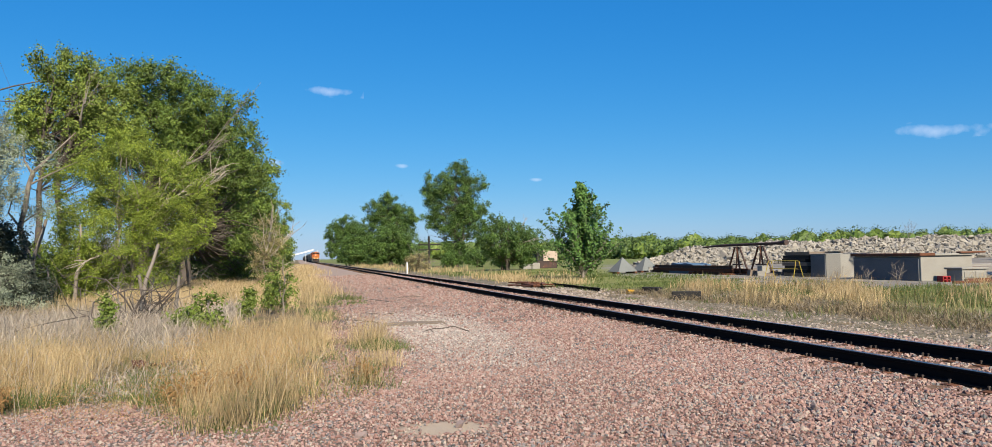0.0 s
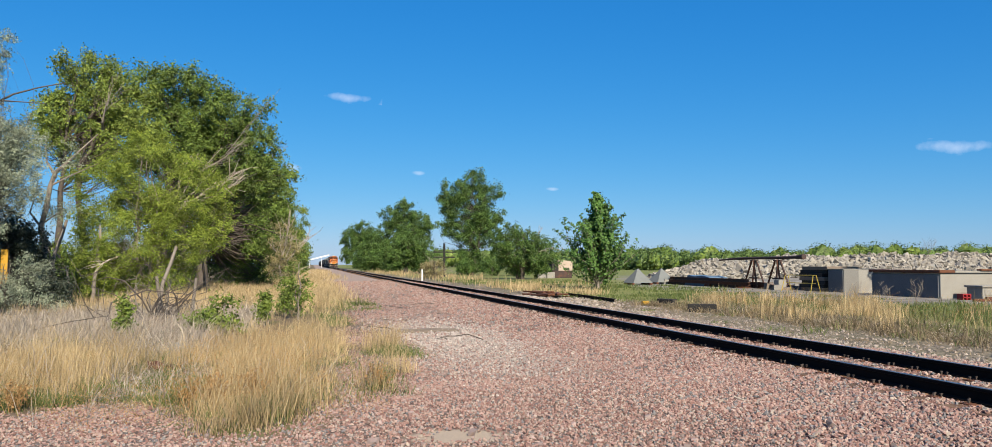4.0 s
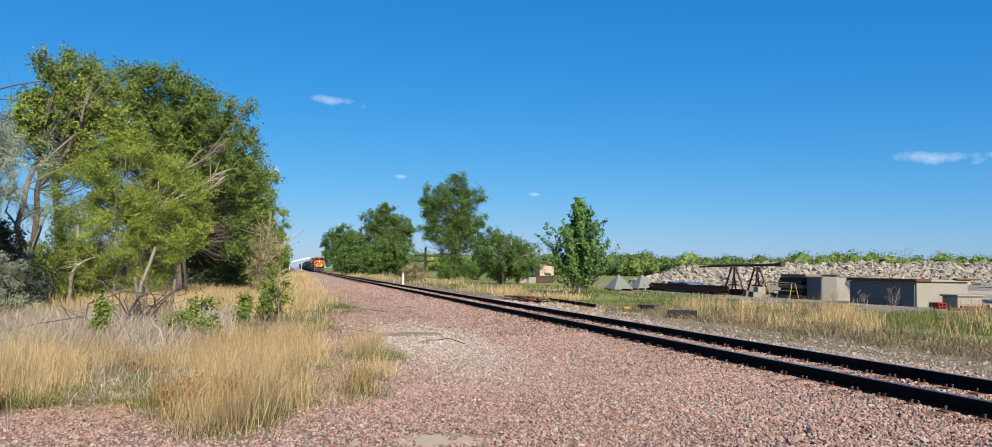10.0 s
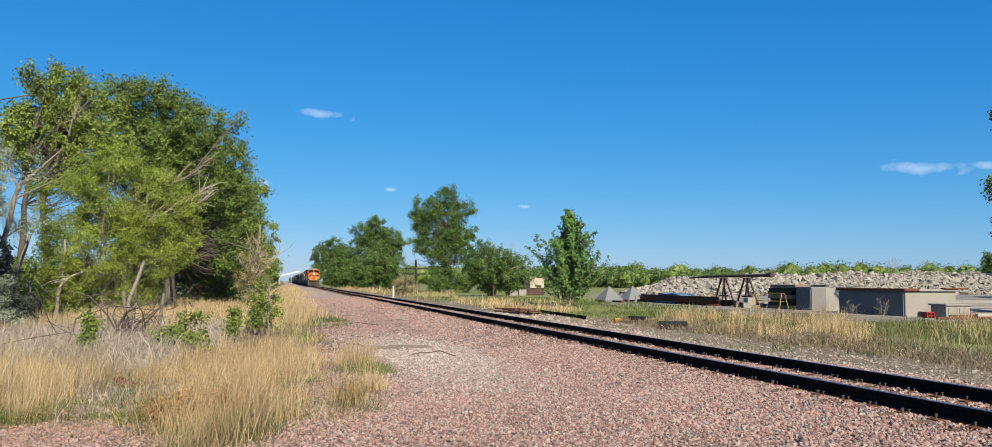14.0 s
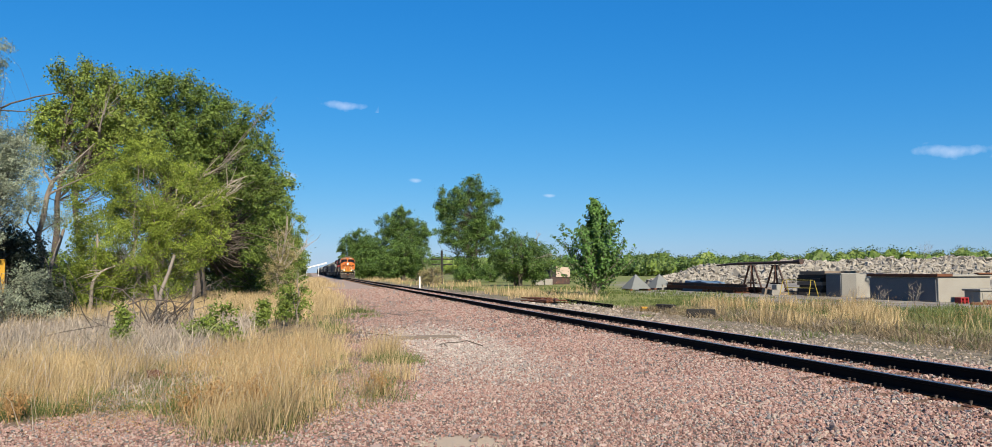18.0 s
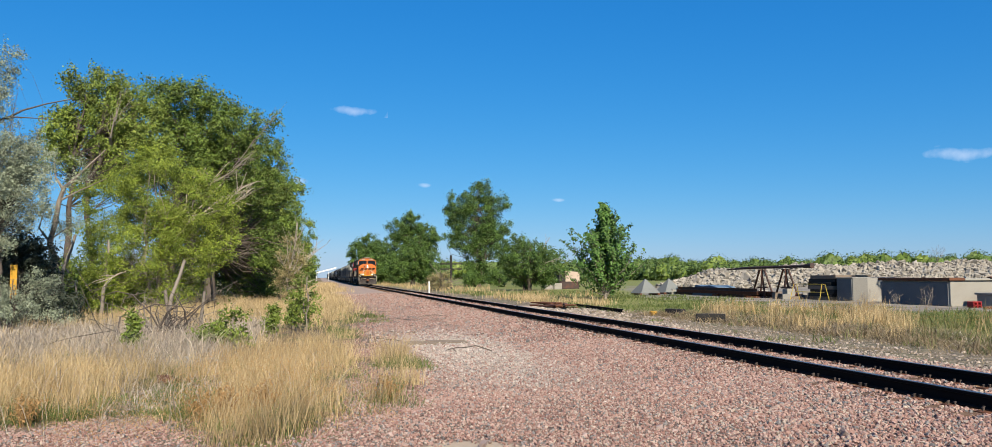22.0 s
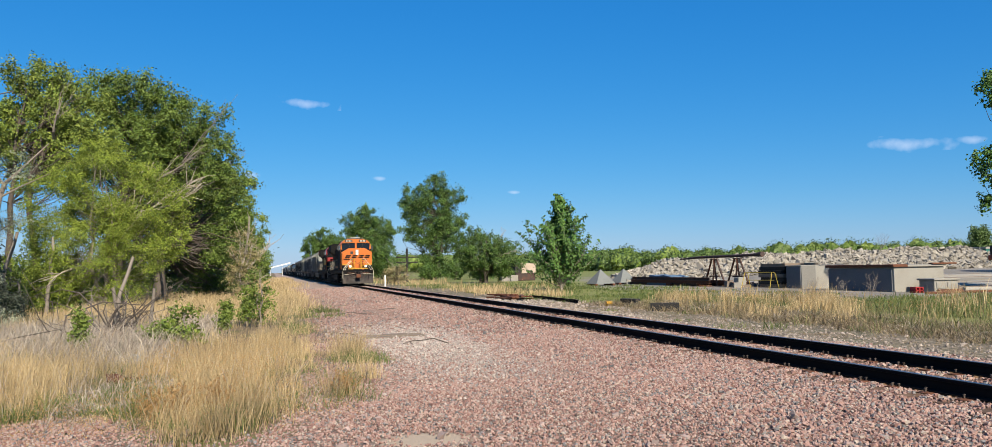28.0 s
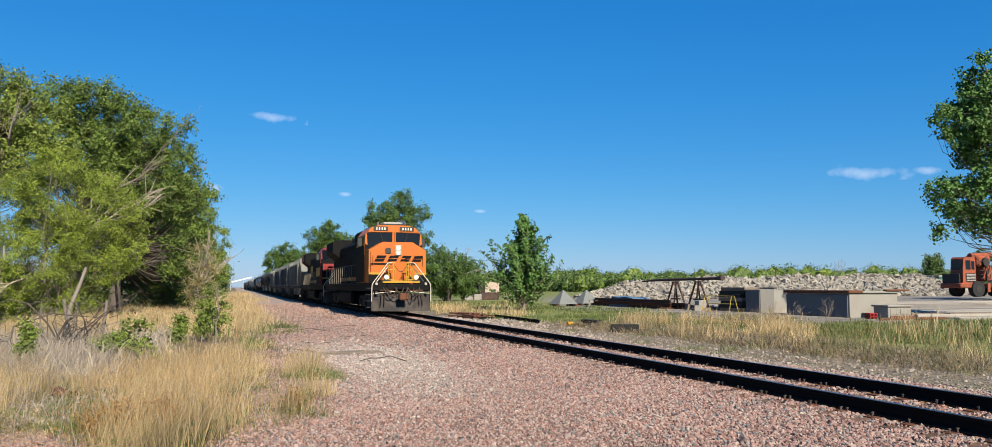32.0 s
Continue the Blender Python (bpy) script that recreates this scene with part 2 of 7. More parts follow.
def ground_material():
    """Pink gravel by the track, dry soil under the grass, pale dust in the yard, green meadow beyond."""
    m = bpy.data.materials.new("ground")
    m.use_nodes = True
    nt = m.node_tree
    n, l = nt.nodes, nt.links
    b = n["Principled BSDF"]
    b.inputs["Roughness"].default_value = 0.95
    b.inputs["Specular IOR Level"].default_value = 0.2
    tc = n.new("ShaderNodeTexCoord")
    sep = n.new("ShaderNodeSeparateXYZ")
    l.new(tc.outputs["Object"], sep.inputs[0])
    X, Y = sep.outputs[0], sep.outputs[1]

    def noise_at(scale, detail=4):
        z = n.new("ShaderNodeTexNoise")
        z.inputs["Scale"].default_value, z.inputs["Detail"].default_value = scale, detail
        l.new(tc.outputs["Object"], z.inputs["Vector"])
        return z.outputs[0]

    def op(kind, a, c):
        z = n.new("ShaderNodeMath")
        z.operation = kind
        for i, v in enumerate((a, c)):
            if isinstance(v, (int, float)):
                z.inputs[i].default_value = v
            else:
                l.new(v, z.inputs[i])
        return z.outputs[0]

    def step(v, lo, hi):
        z = n.new("ShaderNodeMapRange")
        z.inputs[1].default_value, z.inputs[2].default_value = lo, hi
        l.new(v, z.inputs[0])
        return z.outputs[0]

    def blend(f, a, c):
        z = n.new("ShaderNodeMix")
        z.data_type = "RGBA"
        if isinstance(f, (int, float)):
            z.inputs["Factor"].default_value = f
        else:
            l.new(f, z.inputs["Factor"])
        for key, v in (("A", a), ("B", c)):
            if isinstance(v, tuple):
                z.inputs[key].default_value = (*(c * TONE for c in v), 1)
            else:
                l.new(v, z.inputs[key])
        return z.outputs["Result"]

    wob = op("MULTIPLY", op("SUBTRACT", noise_at(0.9), 0.5), 2.6)
    wob_big = op("MULTIPLY", op("SUBTRACT", noise_at(0.12), 0.5), 9.0)
    vor = n.new("ShaderNodeTexVoronoi")
    vor.inputs["Scale"].default_value = 34
    l.new(tc.outputs["Object"], vor.inputs["Vector"])
    cell = n.new("ShaderNodeSeparateColor")
    l.new(vor.outputs["Color"], cell.inputs[0])
    # pink bed darkened so gaps between the scattered stones look shaded
    pink = blend(cell.outputs[0], (0.085, 0.058, 0.046), (0.22, 0.155, 0.12))
    pink = blend(step(cell.outputs[1], 0.75, 0.95), pink, (0.20, 0.18, 0.17))
    pink = blend(op("MULTIPLY", step(noise_at(0.5), 0.5, 0.68), 0.5), pink, (0.27, 0.205, 0.15))
    worn = op("MULTIPLY", op("MULTIPLY", step(op("ADD", X, wob), 1.4, 2.4), step(op("SUBTRACT", 5.6, op("ADD", X, wob)), 0.0, 1.4)), op("MULTIPLY", step(Y, 10.5, 12.5), step(op("SUBTRACT", 30, Y), 0, 8)))
    pink = blend(op("MULTIPLY", worn, 0.75), pink, (0.40, 0.35, 0.30))
    # farther off, with few stones or gaps, the gravel's undarkened tone
    far_gravel = blend(noise_at(3.0, 6), (0.30, 0.225, 0.18), (0.42, 0.33, 0.275))
    pink = blend(step(Y, 34, 62), pink, far_gravel)
    soil = blend(noise_at(2.2), (0.12, 0.085, 0.05), (0.25, 0.185, 0.11))
    soil = blend(op("MULTIPLY", step(noise_at(0.55), 0.5, 0.62), 0.7), soil, (0.10, 0.14, 0.03))
    meadow = blend(noise_at(0.25), (0.11, 0.165, 0.035), (0.26, 0.25, 0.09))
    dust = blend(step(noise_at(6.0, 8), 0.4, 0.6), (0.08, 0.066, 0.04), (0.27, 0.225, 0.155))
    dust = blend(op("MULTIPLY", step(noise_at(0.5), 0.5, 0.62), 0.45), dust, (0.13, 0.135, 0.055))
    dust = blend(op("MULTIPLY", step(noise_at(22.0, 6), 0.52, 0.6), 0.5), dust, (0.36, 0.32, 0.25))
    yard = blend(step(noise_at(0.6, 6), 0.35, 0.65), (0.17, 0.155, 0.13), (0.31, 0.28, 0.235))
    verge = blend(noise_at(0.7), (0.13, 0.19, 0.035), (0.28, 0.24, 0.10))

    col = blend(step(op("ADD", X, wob), 0.9, 1.4), soil, pink)
    hump = op("MULTIPLY", op("ADD", X, 0.55), 1.05)
    hump = op("POWER", 2.718, op("MULTIPLY", op("MULTIPLY", hump, hump), -1.0))
    near = op("SUBTRACT", op("SUBTRACT", 10.7, op("MULTIPLY", hump, 2.5)), op("ADD", Y, op("MULTIPLY", wob, 0.6)))
    col = blend(step(near, 0.0, 0.8), col, pink)
    sand = op("SUBTRACT", 1.0, op("ADD", op("POWER", op("MULTIPLY", op("SUBTRACT", X, 1.45), 1.7), 2.0), op("POWER", op("MULTIPLY", op("SUBTRACT", Y, 7.8), 2.6), 2.0)))
    col = blend(op("MULTIPLY", step(op("ADD", sand, op("MULTIPLY", wob, 0.3)), 0.0, 0.5), 0.9), col, (0.46, 0.37, 0.27))
    col = blend(step(op("ADD", X, wob), 10.4, 10.9), col, dust)
    col = blend(step(op("ADD", X, wob), 13.6, 15.2), col, verge)
    back = n.new("ShaderNodeMath")
    back.operation = "MULTIPLY"
    l.new(step(Y, 55, 120), back.inputs[0])
    back.inputs[1].default_value = 22.0
    inner = op("MULTIPLY", step(op("SUBTRACT", op("ADD", X, wob_big), back.outputs[0]), 22.5, 25.0), op("MULTIPLY", step(op("ADD", Y, op("MULTIPLY", wob_big, 0.4)), 27.5, 30), step(op("SUBTRACT", 125, Y), 0, 10)))
    col = blend(inner, col, yard)
    far = step(op("ADD", Y, wob_big), 95, 110)
    far = op("MULTIPLY", far, step(X, 12, 14))
    col = blend(far, col, meadow)
    col = blend(step(op("MULTIPLY", X, -1.0), 25, 40), col, meadow)
    l.new(col, b.inputs["Base Color"])
    bp = n.new("ShaderNodeBump")
    bp.inputs["Strength"].default_value, bp.inputs["Distance"].default_value = 0.6, 0.012
    l.new(vor.outputs["Distance"], bp.inputs["Height"])
    bp.invert = True
    l.new(bp.outputs[0], b.inputs["Normal"])
    return m


M["ground"] = ground_material()


# ---- building helpers ----
def raw_mesh(name, verts, quads=None, tris=None, smooth=False):
    """A mesh from arrays of corners and of four- and three-cornered faces."""
    me = bpy.data.meshes.new(name)
    verts = np.asarray(verts, dtype=np.float32).reshape(-1, 3)
    loops, starts, pos = [], [], 0
    for arr, k in ((quads, 4), (tris, 3)):
        if arr is not None and len(arr):
            a = np.asarray(arr, dtype=np.int32).reshape(-1, k)
            loops.append(a.ravel())
            starts.append(pos + np.arange(len(a), dtype=np.int32) * k)
            pos += a.size
    loops, starts = np.concatenate(loops), np.concatenate(starts)
    me.vertices.add(len(verts))
    me.vertices.foreach_set("co", verts.ravel())
    me.loops.add(len(loops))
    me.loops.foreach_set("vertex_index", loops)
    me.polygons.add(len(starts))
    me.polygons.foreach_set("loop_start", starts)
    me.polygons.foreach_set("use_smooth", np.full(len(starts), bool(smooth)))
    me.update(calc_edges=True)
    return me


def mesh_part(name, me, material, parent=None, label="", m=None):
    if not me.materials:
        me.materials.append(material)
    ob = new(name, me)
    if parent is not None:
        ob.parent = parent
    if m is not None:
        ob.matrix_basis = m
    if label:
        tagged(ob, label)
    return ob


def part(name, bm, material, parent=None, label="", m=None, smooth=False):
    me = bpy.data.meshes.new(name)
    if smooth:
        for f in bm.faces:
            f.smooth = True
    bm.to_mesh(me)
    bm.free()
    return mesh_part(name, me, material, parent, label, m)


def thing(name, x, y, z, label, category, group="", rz=0, kind=""):
    ob = new(name)
    ob.empty_display_size = 0.2
    ob.matrix_basis = pose(x, y, z, 0, 0, rz)
    return tagged(ob, label, category, group, kind)


def box(bm, x0, x1, y0, y1, z0, z1, bevel=0.0):
    """Adds a box, its edges rounded by bevel, to bm."""
    r = bmesh.ops.create_cube(bm, size=1)
    for v in r["verts"]:
        v.co = Vector(((x0 + x1) / 2 + v.co.x * (x1 - x0), (y0 + y1) / 2 + v.co.y * (y1 - y0), (z0 + z1) / 2 + v.co.z * (z1 - z0)))
    if bevel:
        edges = list({e for v in r["verts"] for e in v.link_edges})
        bmesh.ops.bevel(bm, geom=edges, offset=bevel, segments=1, affect="EDGES")
    return bm


def boxes(*rows, bevel=0.0):
    bm = bmesh.new()
    for r in rows:
        box(bm, *r, bevel=bevel)
    return bm


def rod(bm, a, b, r, sides=8, r2=None):
    a, b = Vector(a), Vector(b)
    d = b - a
    m = Matrix.Translation((a + b) / 2) @ d.to_track_quat("Z", "Y").to_matrix().to_4x4()
    bmesh.ops.create_cone(bm, cap_ends=True, segments=sides, radius1=r, radius2=r if r2 is None else r2, depth=d.length, matrix=m)
    return bm


def rods(*rows, sides=8):
    bm = bmesh.new()
    for a, b, r in rows:
        rod(bm, a, b, r, sides)
    return bm


def prism(bm, outline, y0, y1):
    """A profile of (x, z) corners drawn out from y0 to y1."""
    n = len(outline)
    a = [bm.verts.new((x, y0, z)) for x, z in outline]
    b = [bm.verts.new((x, y1, z)) for x, z in outline]
    bm.faces.new(a)
    bm.faces.new(b[::-1])
    for i in range(n):
        bm.faces.new((a[(i + 1) % n], a[i], b[i], b[(i + 1) % n]))
    bmesh.ops.recalc_face_normals(bm, faces=bm.faces)
    return bm


def prism_side(bm, outline, x0, x1):
    """A profile of (y, z) corners drawn out from x0 to x1."""
    n = len(outline)
    a = [bm.verts.new((x0, y, z)) for y, z in outline]
    b = [bm.verts.new((x1, y, z)) for y, z in outline]
    bm.faces.new(a)
    bm.faces.new(b[::-1])
    for i in range(n):
        bm.faces.new((a[(i + 1) % n], a[i], b[i], b[(i + 1) % n]))
    bmesh.ops.recalc_face_normals(bm, faces=bm.faces)
    return bm


def tubes(paths, sides=6):
    """Corners and faces of tapered tubes; a path is a list of (x, y, z, radius)."""
    V, F, base = [], [], 0
    ang = np.arange(sides) * 2 * np.pi / sides
    for p in paths:
        p = np.asarray(p, dtype=float)
        c, r = p[:, :3], p[:, 3]
        d = np.gradient(c, axis=0)
        d /= np.linalg.norm(d, axis=1)[:, None] + 1e-9
        whole = np.abs(c[-1] - c[0])
        ref = np.array([[1.0, 0.0, 0.0]]) if whole[2] > 0.6 * np.linalg.norm(whole) else np.array([[0.0, 0.0, 1.0]])
        u = np.cross(d, ref)
        u /= np.linalg.norm(u, axis=1)[:, None] + 1e-9
        v = np.cross(d, u)
        ring = c[:, None] + r[:, None, None] * (np.cos(ang)[None, :, None] * u[:, None] + np.sin(ang)[None, :, None] * v[:, None])
        V.append(ring.reshape(-1, 3))
        k = len(p)
        i, j = np.meshgrid(np.arange(k - 1), np.arange(sides), indexing="ij")
        q = np.stack([i * sides + j, i * sides + (j + 1) % sides, (i + 1) * sides + (j + 1) % sides, (i + 1) * sides + j], -1).reshape(-1, 4)
        F.append(q + base)
        base += k * sides
    return np.concatenate(V), np.concatenate(F)


def leaves(centers, size, rng, droop=0.0, slim=0.62, outward=None, flat_lie=0.35):
    """Folded four-cornered leaves at the centers; they face roughly outward from their clump where that is given."""
    n = len(centers)
    nn = rng.normal(size=(n, 3))
    if outward is not None:
        o = outward / (np.linalg.norm(outward, axis=1)[:, None] + 1e-6)
        nn = nn * 0.55 + o + np.array([0, 0, flat_lie])
    nn /= np.linalg.norm(nn, axis=1)[:, None]
    d = rng.normal(size=(n, 3))
    d[:, 2] -= droop
    e = np.cross(nn, d)
    e /= np.linalg.norm(e, axis=1)[:, None]
    d = np.cross(e, nn)
    s = (size * rng.uniform(0.6, 1.35, n))[:, None]
    v = np.stack([centers - d * s * 0.5, centers + e * s * slim * 0.5 + nn * s * 0.12, centers + d * s * 0.5, centers - e * s * slim * 0.5 + nn * s * 0.12], 1)
    return v.reshape(-1, 3), np.arange(n * 4).reshape(n, 4)


def sprays(cl, out, per, spread, size, rng, flat=0.75, slim=0.62, each=15):
    """Leaves set along short twigs that fan out of each clump, with gaps between the twigs."""
    k = max(3, per // each)
    o = np.repeat(cl, k, 0)
    d = np.repeat(out, k, 0) * 0.7 + rng.normal(size=o.shape) * 0.75
    d *= np.array([1, 1, flat])
    d /= np.linalg.norm(d, axis=1)[:, None]
    reach = spread * rng.uniform(0.7, 2.1, len(o)) * np.repeat(rng.uniform(0.7, 1.25, len(cl)), k)
    o = o + rng.normal(size=o.shape) * spread * 0.4
    n = len(o) * each
    s = rng.uniform(0.05, 1.0, n)
    tip = np.repeat(d * reach[:, None], each, 0)
    off = rng.normal(size=(n, 3)) * size * 0.75
    c = np.repeat(o, each, 0) + tip * s[:, None] + off
    c[:, 2] -= 0.12 * spread * s * s
    face = off / size * 0.5 + 0.45 * np.repeat(d, each, 0) + rng.normal(size=(n, 3)) * 0.35
    return c, face


def curve(a, b, rng, r0, r1, bend=0.12, steps=5):
    a, b = np.asarray(a, float), np.asarray(b, float)
    s = np.linspace(0, 1, steps)[:, None]
    p = a + (b - a) * s
    off = rng.normal(size=3) * np.linalg.norm(b - a) * bend
    p = p + off * np.sin(s * np.pi) + rng.normal(size=p.shape) * np.linalg.norm(b - a) * 0.02 * np.sin(s * np.pi)
    return np.c_[p, r0 + (r1 - r0) * s[:, 0]]


def tree(name, x, y, z, lobes, leaf, bark, label, leaf_size=0.2, clumps=160, per=90, spread=0.55, trunk=0.3, fork=0.35,
         seed=1, droop=0.0, trunk_top=0.82, category="tree", group="", bare=0, stems=1, shell=0.45, bare_mat="bark_pale", flat=0.75, grow=1.1, slim=0.62):
    """A tapered trunk with limbs to every clump of leaves. lobes: (dx, dy, dz, rx, ry, rz) of the crown's masses."""
    rng = np.random.default_rng(seed)
    root = thing(name, x, y, z, label, category, group)
    L = np.array(lobes, dtype=float)
    L[:, 3:] *= grow
    wgt = (L[:, 3] * L[:, 4] * L[:, 5]) ** (2 / 3)
    pick = rng.choice(len(L), clumps, p=wgt / wgt.sum())
    d = rng.normal(size=(clumps, 3))
    d /= np.linalg.norm(d, axis=1)[:, None]
    rad = rng.uniform(shell, 1.0, clumps)[:, None] ** 0.7
    cl = L[pick, :3] + d * rad * L[pick, 3:]
    cl[:, 2] = np.maximum(cl[:, 2], 0.3)
    top = (L[:, 2] + L[:, 5]).max()
    paths = []
    trunks = []
    for k in range(stems):
        sx, sy = (0, 0) if stems == 1 else rng.normal(size=2) * trunk * 2.2
        mx, my = (L[:, :2] * wgt[:, None]).sum(0) / wgt.sum()
        mx, my = (mx + sx * 1.6, my + sy * 1.6) if stems > 1 else (mx, my)
        p = curve((sx, sy, -0.15), (mx, my, top * trunk_top), rng, trunk, trunk * 0.16, 0.04, 9)
        p[0, 3] *= 1.35
        trunks.append(p)
        paths.append(p)
    allt = np.concatenate(trunks)
    for c in cl:
        want = max(top * fork * 0.6, c[2] - np.hypot(*(c[:2] - (allt[:, 0].mean(), allt[:, 1].mean()))) * 0.7)
        j = np.argmin(np.abs(allt[:, 2] - want) + np.linalg.norm(allt[:, :2] - c[:2], axis=1) * 0.2)
        a = allt[j]
        paths.append(curve(a[:3], c, rng, min(a[3] * 0.5, trunk * 0.12), trunk * 0.02, 0.16, 6))
    V, F = tubes(paths[:stems], 9)
    V2, F2 = tubes(paths[stems:], 4)
    mesh_part("trunk", raw_mesh("trunk", np.concatenate([V, V2]), np.concatenate([F, F2 + len(V)]), smooth=True), M[bark], root)
    for _ in range(bare):
        low = np.flatnonzero(cl[:, 2] < top * 0.74)
        c = cl[low[rng.integers(len(low))]]
        out = c - np.array([0, 0, top * 0.35])
        out /= np.linalg.norm(out)
        o, e = c - out * 0.6, c + out * rng.uniform(0.6, 1.8) + rng.normal(size=3) * 0.3
        tw = [curve(o, e, rng, 0.05, 0.012, 0.06, 5)]
        for _ in range(5):
            s = o + (e - o) * rng.uniform(0.35, 0.9)
            tw.append(curve(s, s + (out + rng.normal(size=3) * 0.5) * rng.uniform(0.4, 1.0), rng, 0.022, 0.008, 0.08, 4))
        V, F = tubes(tw, 4)
        mesh_part("bare_branch", raw_mesh("bare_branch", V, F), M[bare_mat], root, "pale leafless branch")
    cen, face = sprays(cl, d, per, spread, leaf_size, rng, flat, slim)
    cen[:, 2] = np.maximum(cen[:, 2], 0.08)
    V, F = leaves(cen, np.full(len(cen), leaf_size), rng, droop, slim, outward=face)
    mesh_part("crown", raw_mesh("crown", V, F), M[leaf], root)
    return root


def spire_tree(name, x, y, z, height, half, leaf, bark, label, leaf_size, shoots, per, seed):
    """A young poplar: shoots rise steeply from one stem, each clothed in leaves to its tip."""
    rng = np.random.default_rng(seed)
    root = thing(name, x, y, z, label, "tree")
    paths = [curve((0, 0, -0.1), (0.1, 0, height * 0.93), rng, 0.11, 0.02, 0.02, 9)]
    cen, out = [], []
    for k in range(shoots):
        u = (k + rng.random()) / shoots
        z0 = height * (0.02 + 0.80 * u ** 1.5)
        a = k * 2.4 + rng.normal() * 0.3
        reach = half * (1.0 - 0.92 * u ** 1.3) * rng.uniform(0.45, 1.2)
        rise = reach * rng.uniform(0.35, 1.05) + height * rng.uniform(0.05, 0.16)
        end = np.array([math.cos(a) * reach, math.sin(a) * reach, min(z0 + rise, height * rng.uniform(0.9, 1.0))])
        p = curve((0.0, 0, z0), end, rng, 0.035, 0.008, 0.06, 6)
        paths.append(p)
        s = rng.uniform(0.12, 1.03, per) ** 0.8
        line = np.stack([np.interp(s, np.linspace(0, 1, 6), p[:, i]) for i in range(3)], 1)
        off = rng.normal(size=(per, 3)) * (0.20 - 0.11 * s)[:, None] * np.array([1, 1, 0.9])
        cen.append(line + off)
        out.append(off + 0.2 * np.array([math.cos(a), math.sin(a), 0.5]))
    V, F = tubes(paths, 6)
    mesh_part("trunk", raw_mesh("trunk", V, F, smooth=True), M[bark], root)
    c = np.concatenate(cen)
    c[:, 2] = np.maximum(c[:, 2], 0.1)
    V, F = leaves(c, np.full(len(c), leaf_size), rng, slim=0.75, outward=np.concatenate(out))
    mesh_part("crown", raw_mesh("crown", V, F), M[leaf], root)
    return root


def blades(rng, pts, height, width, lean=0.18, wind=(0.06, 0.02)):
    """Thin tapering grass blades that stand at pts (n x 3)."""
    n = len(pts)
    h = height * rng.uniform(0.55, 1.25, n)
    a = rng.uniform(0, 2 * np.pi, n)
    side = np.stack([np.cos(a), np.sin(a), np.zeros(n)], 1) * (width * rng.uniform(0.6, 1.4, n))[:, None] * 0.5
    b = rng.normal(size=(n, 2)) * lean + np.array(wind)
    dirv = np.stack([b[:, 0] * h, b[:, 1] * h, h], 1)
    kink = np.stack([b[:, 0] * h * 0.5, b[:, 1] * h * 0.5, -0.10 * h * np.hypot(b[:, 0], b[:, 1]) * 4], 1)
    mid = pts + dirv * 0.55
    tip = pts + dirv + kink
    v = np.stack([pts - side, pts + side, mid + side * 0.8, mid - side * 0.8, tip], 1)
    base = np.arange(n)[:, None] * 5
    return v.reshape(-1, 3), base + np.array([[0, 1, 2, 3]]), base + np.array([[3, 2, 4]])


def ground_z(x, y):
    """Height of the ground: a low bed under the track, a yard that rises a little."""
    x, y = np.asarray(x, float), np.asarray(y, float)

    def s(v, a, b):
        t = np.clip((v - a) / (b - a), 0, 1)
        return t * t * (3 - 2 * t)
    bed = 0.07 * s(x, 4.6, 6.6) * (1 - s(x, 9.7, 11.4))
    yard = 0.6 * s(x, 30, 60) * s(y, 45, 100)
    left = -0.10 * s(-x, -0.5, 3.0) - 0.35 * s(-x, 6, 16)
    return bed + yard + left


# ---- ground ----
def build_ground():
    gx = np.concatenate([[-3000, -1200, -500, -250, -140, -90], np.arange(-60, -10, 2.5), np.arange(-10, 16, 0.4), np.arange(16, 140, 3.0), [160, 220, 320, 500, 900, 1600, 3000]])
    gy = np.concatenate([[-3000, -1000, -300, -120, -60, -30], np.arange(-15, 60, 1.0), np.arange(60, 160, 5.0), [180, 220, 280, 360, 480, 700, 1100, 1800, 3000]])
    X, Y = np.meshgrid(gx, gy, indexing="ij")
    Z = ground_z(X, Y)
    rough = RNG.normal(size=X.shape) * np.where(X > -1.5, 0.003, 0.015)
    Z = Z + np.where((np.abs(X) < 60) & (Y < 150), rough, 0)
    a, b = X.shape
    i, j = np.meshgrid(np.arange(a - 1), np.arange(b - 1), indexing="ij")
    q = np.stack([i * b + j, (i + 1) * b + j, (i + 1) * b + j + 1, i * b + j + 1], -1).reshape(-1, 4)
    me = raw_mesh("ground", np.stack([X, Y, Z], -1), q, smooth=True)
    tagged(mesh_part("ground", me, M["ground"]), "open ground of pink gravel, dry soil, dust and meadow", "ground", kind="structure")


build_ground()


# ---- railway track ----
def rail_profile():
    w, t, f = 0.037, 0.009, 0.072
    return [(-f, 0), (-f, 0.012), (-t, 0.03), (-t, 0.125), (-w, 0.137), (-w, 0.166), (-w * 0.8, 0.172), (w * 0.8, 0.172), (w, 0.166), (w, 0.137), (t, 0.125), (t, 0.03), (f, 0.012), (f, 0)]


track = thing("railway_track", TRACK_X, 0, 0, "single railway track of dark rails on wooden sleepers", "railway track", kind="structure")


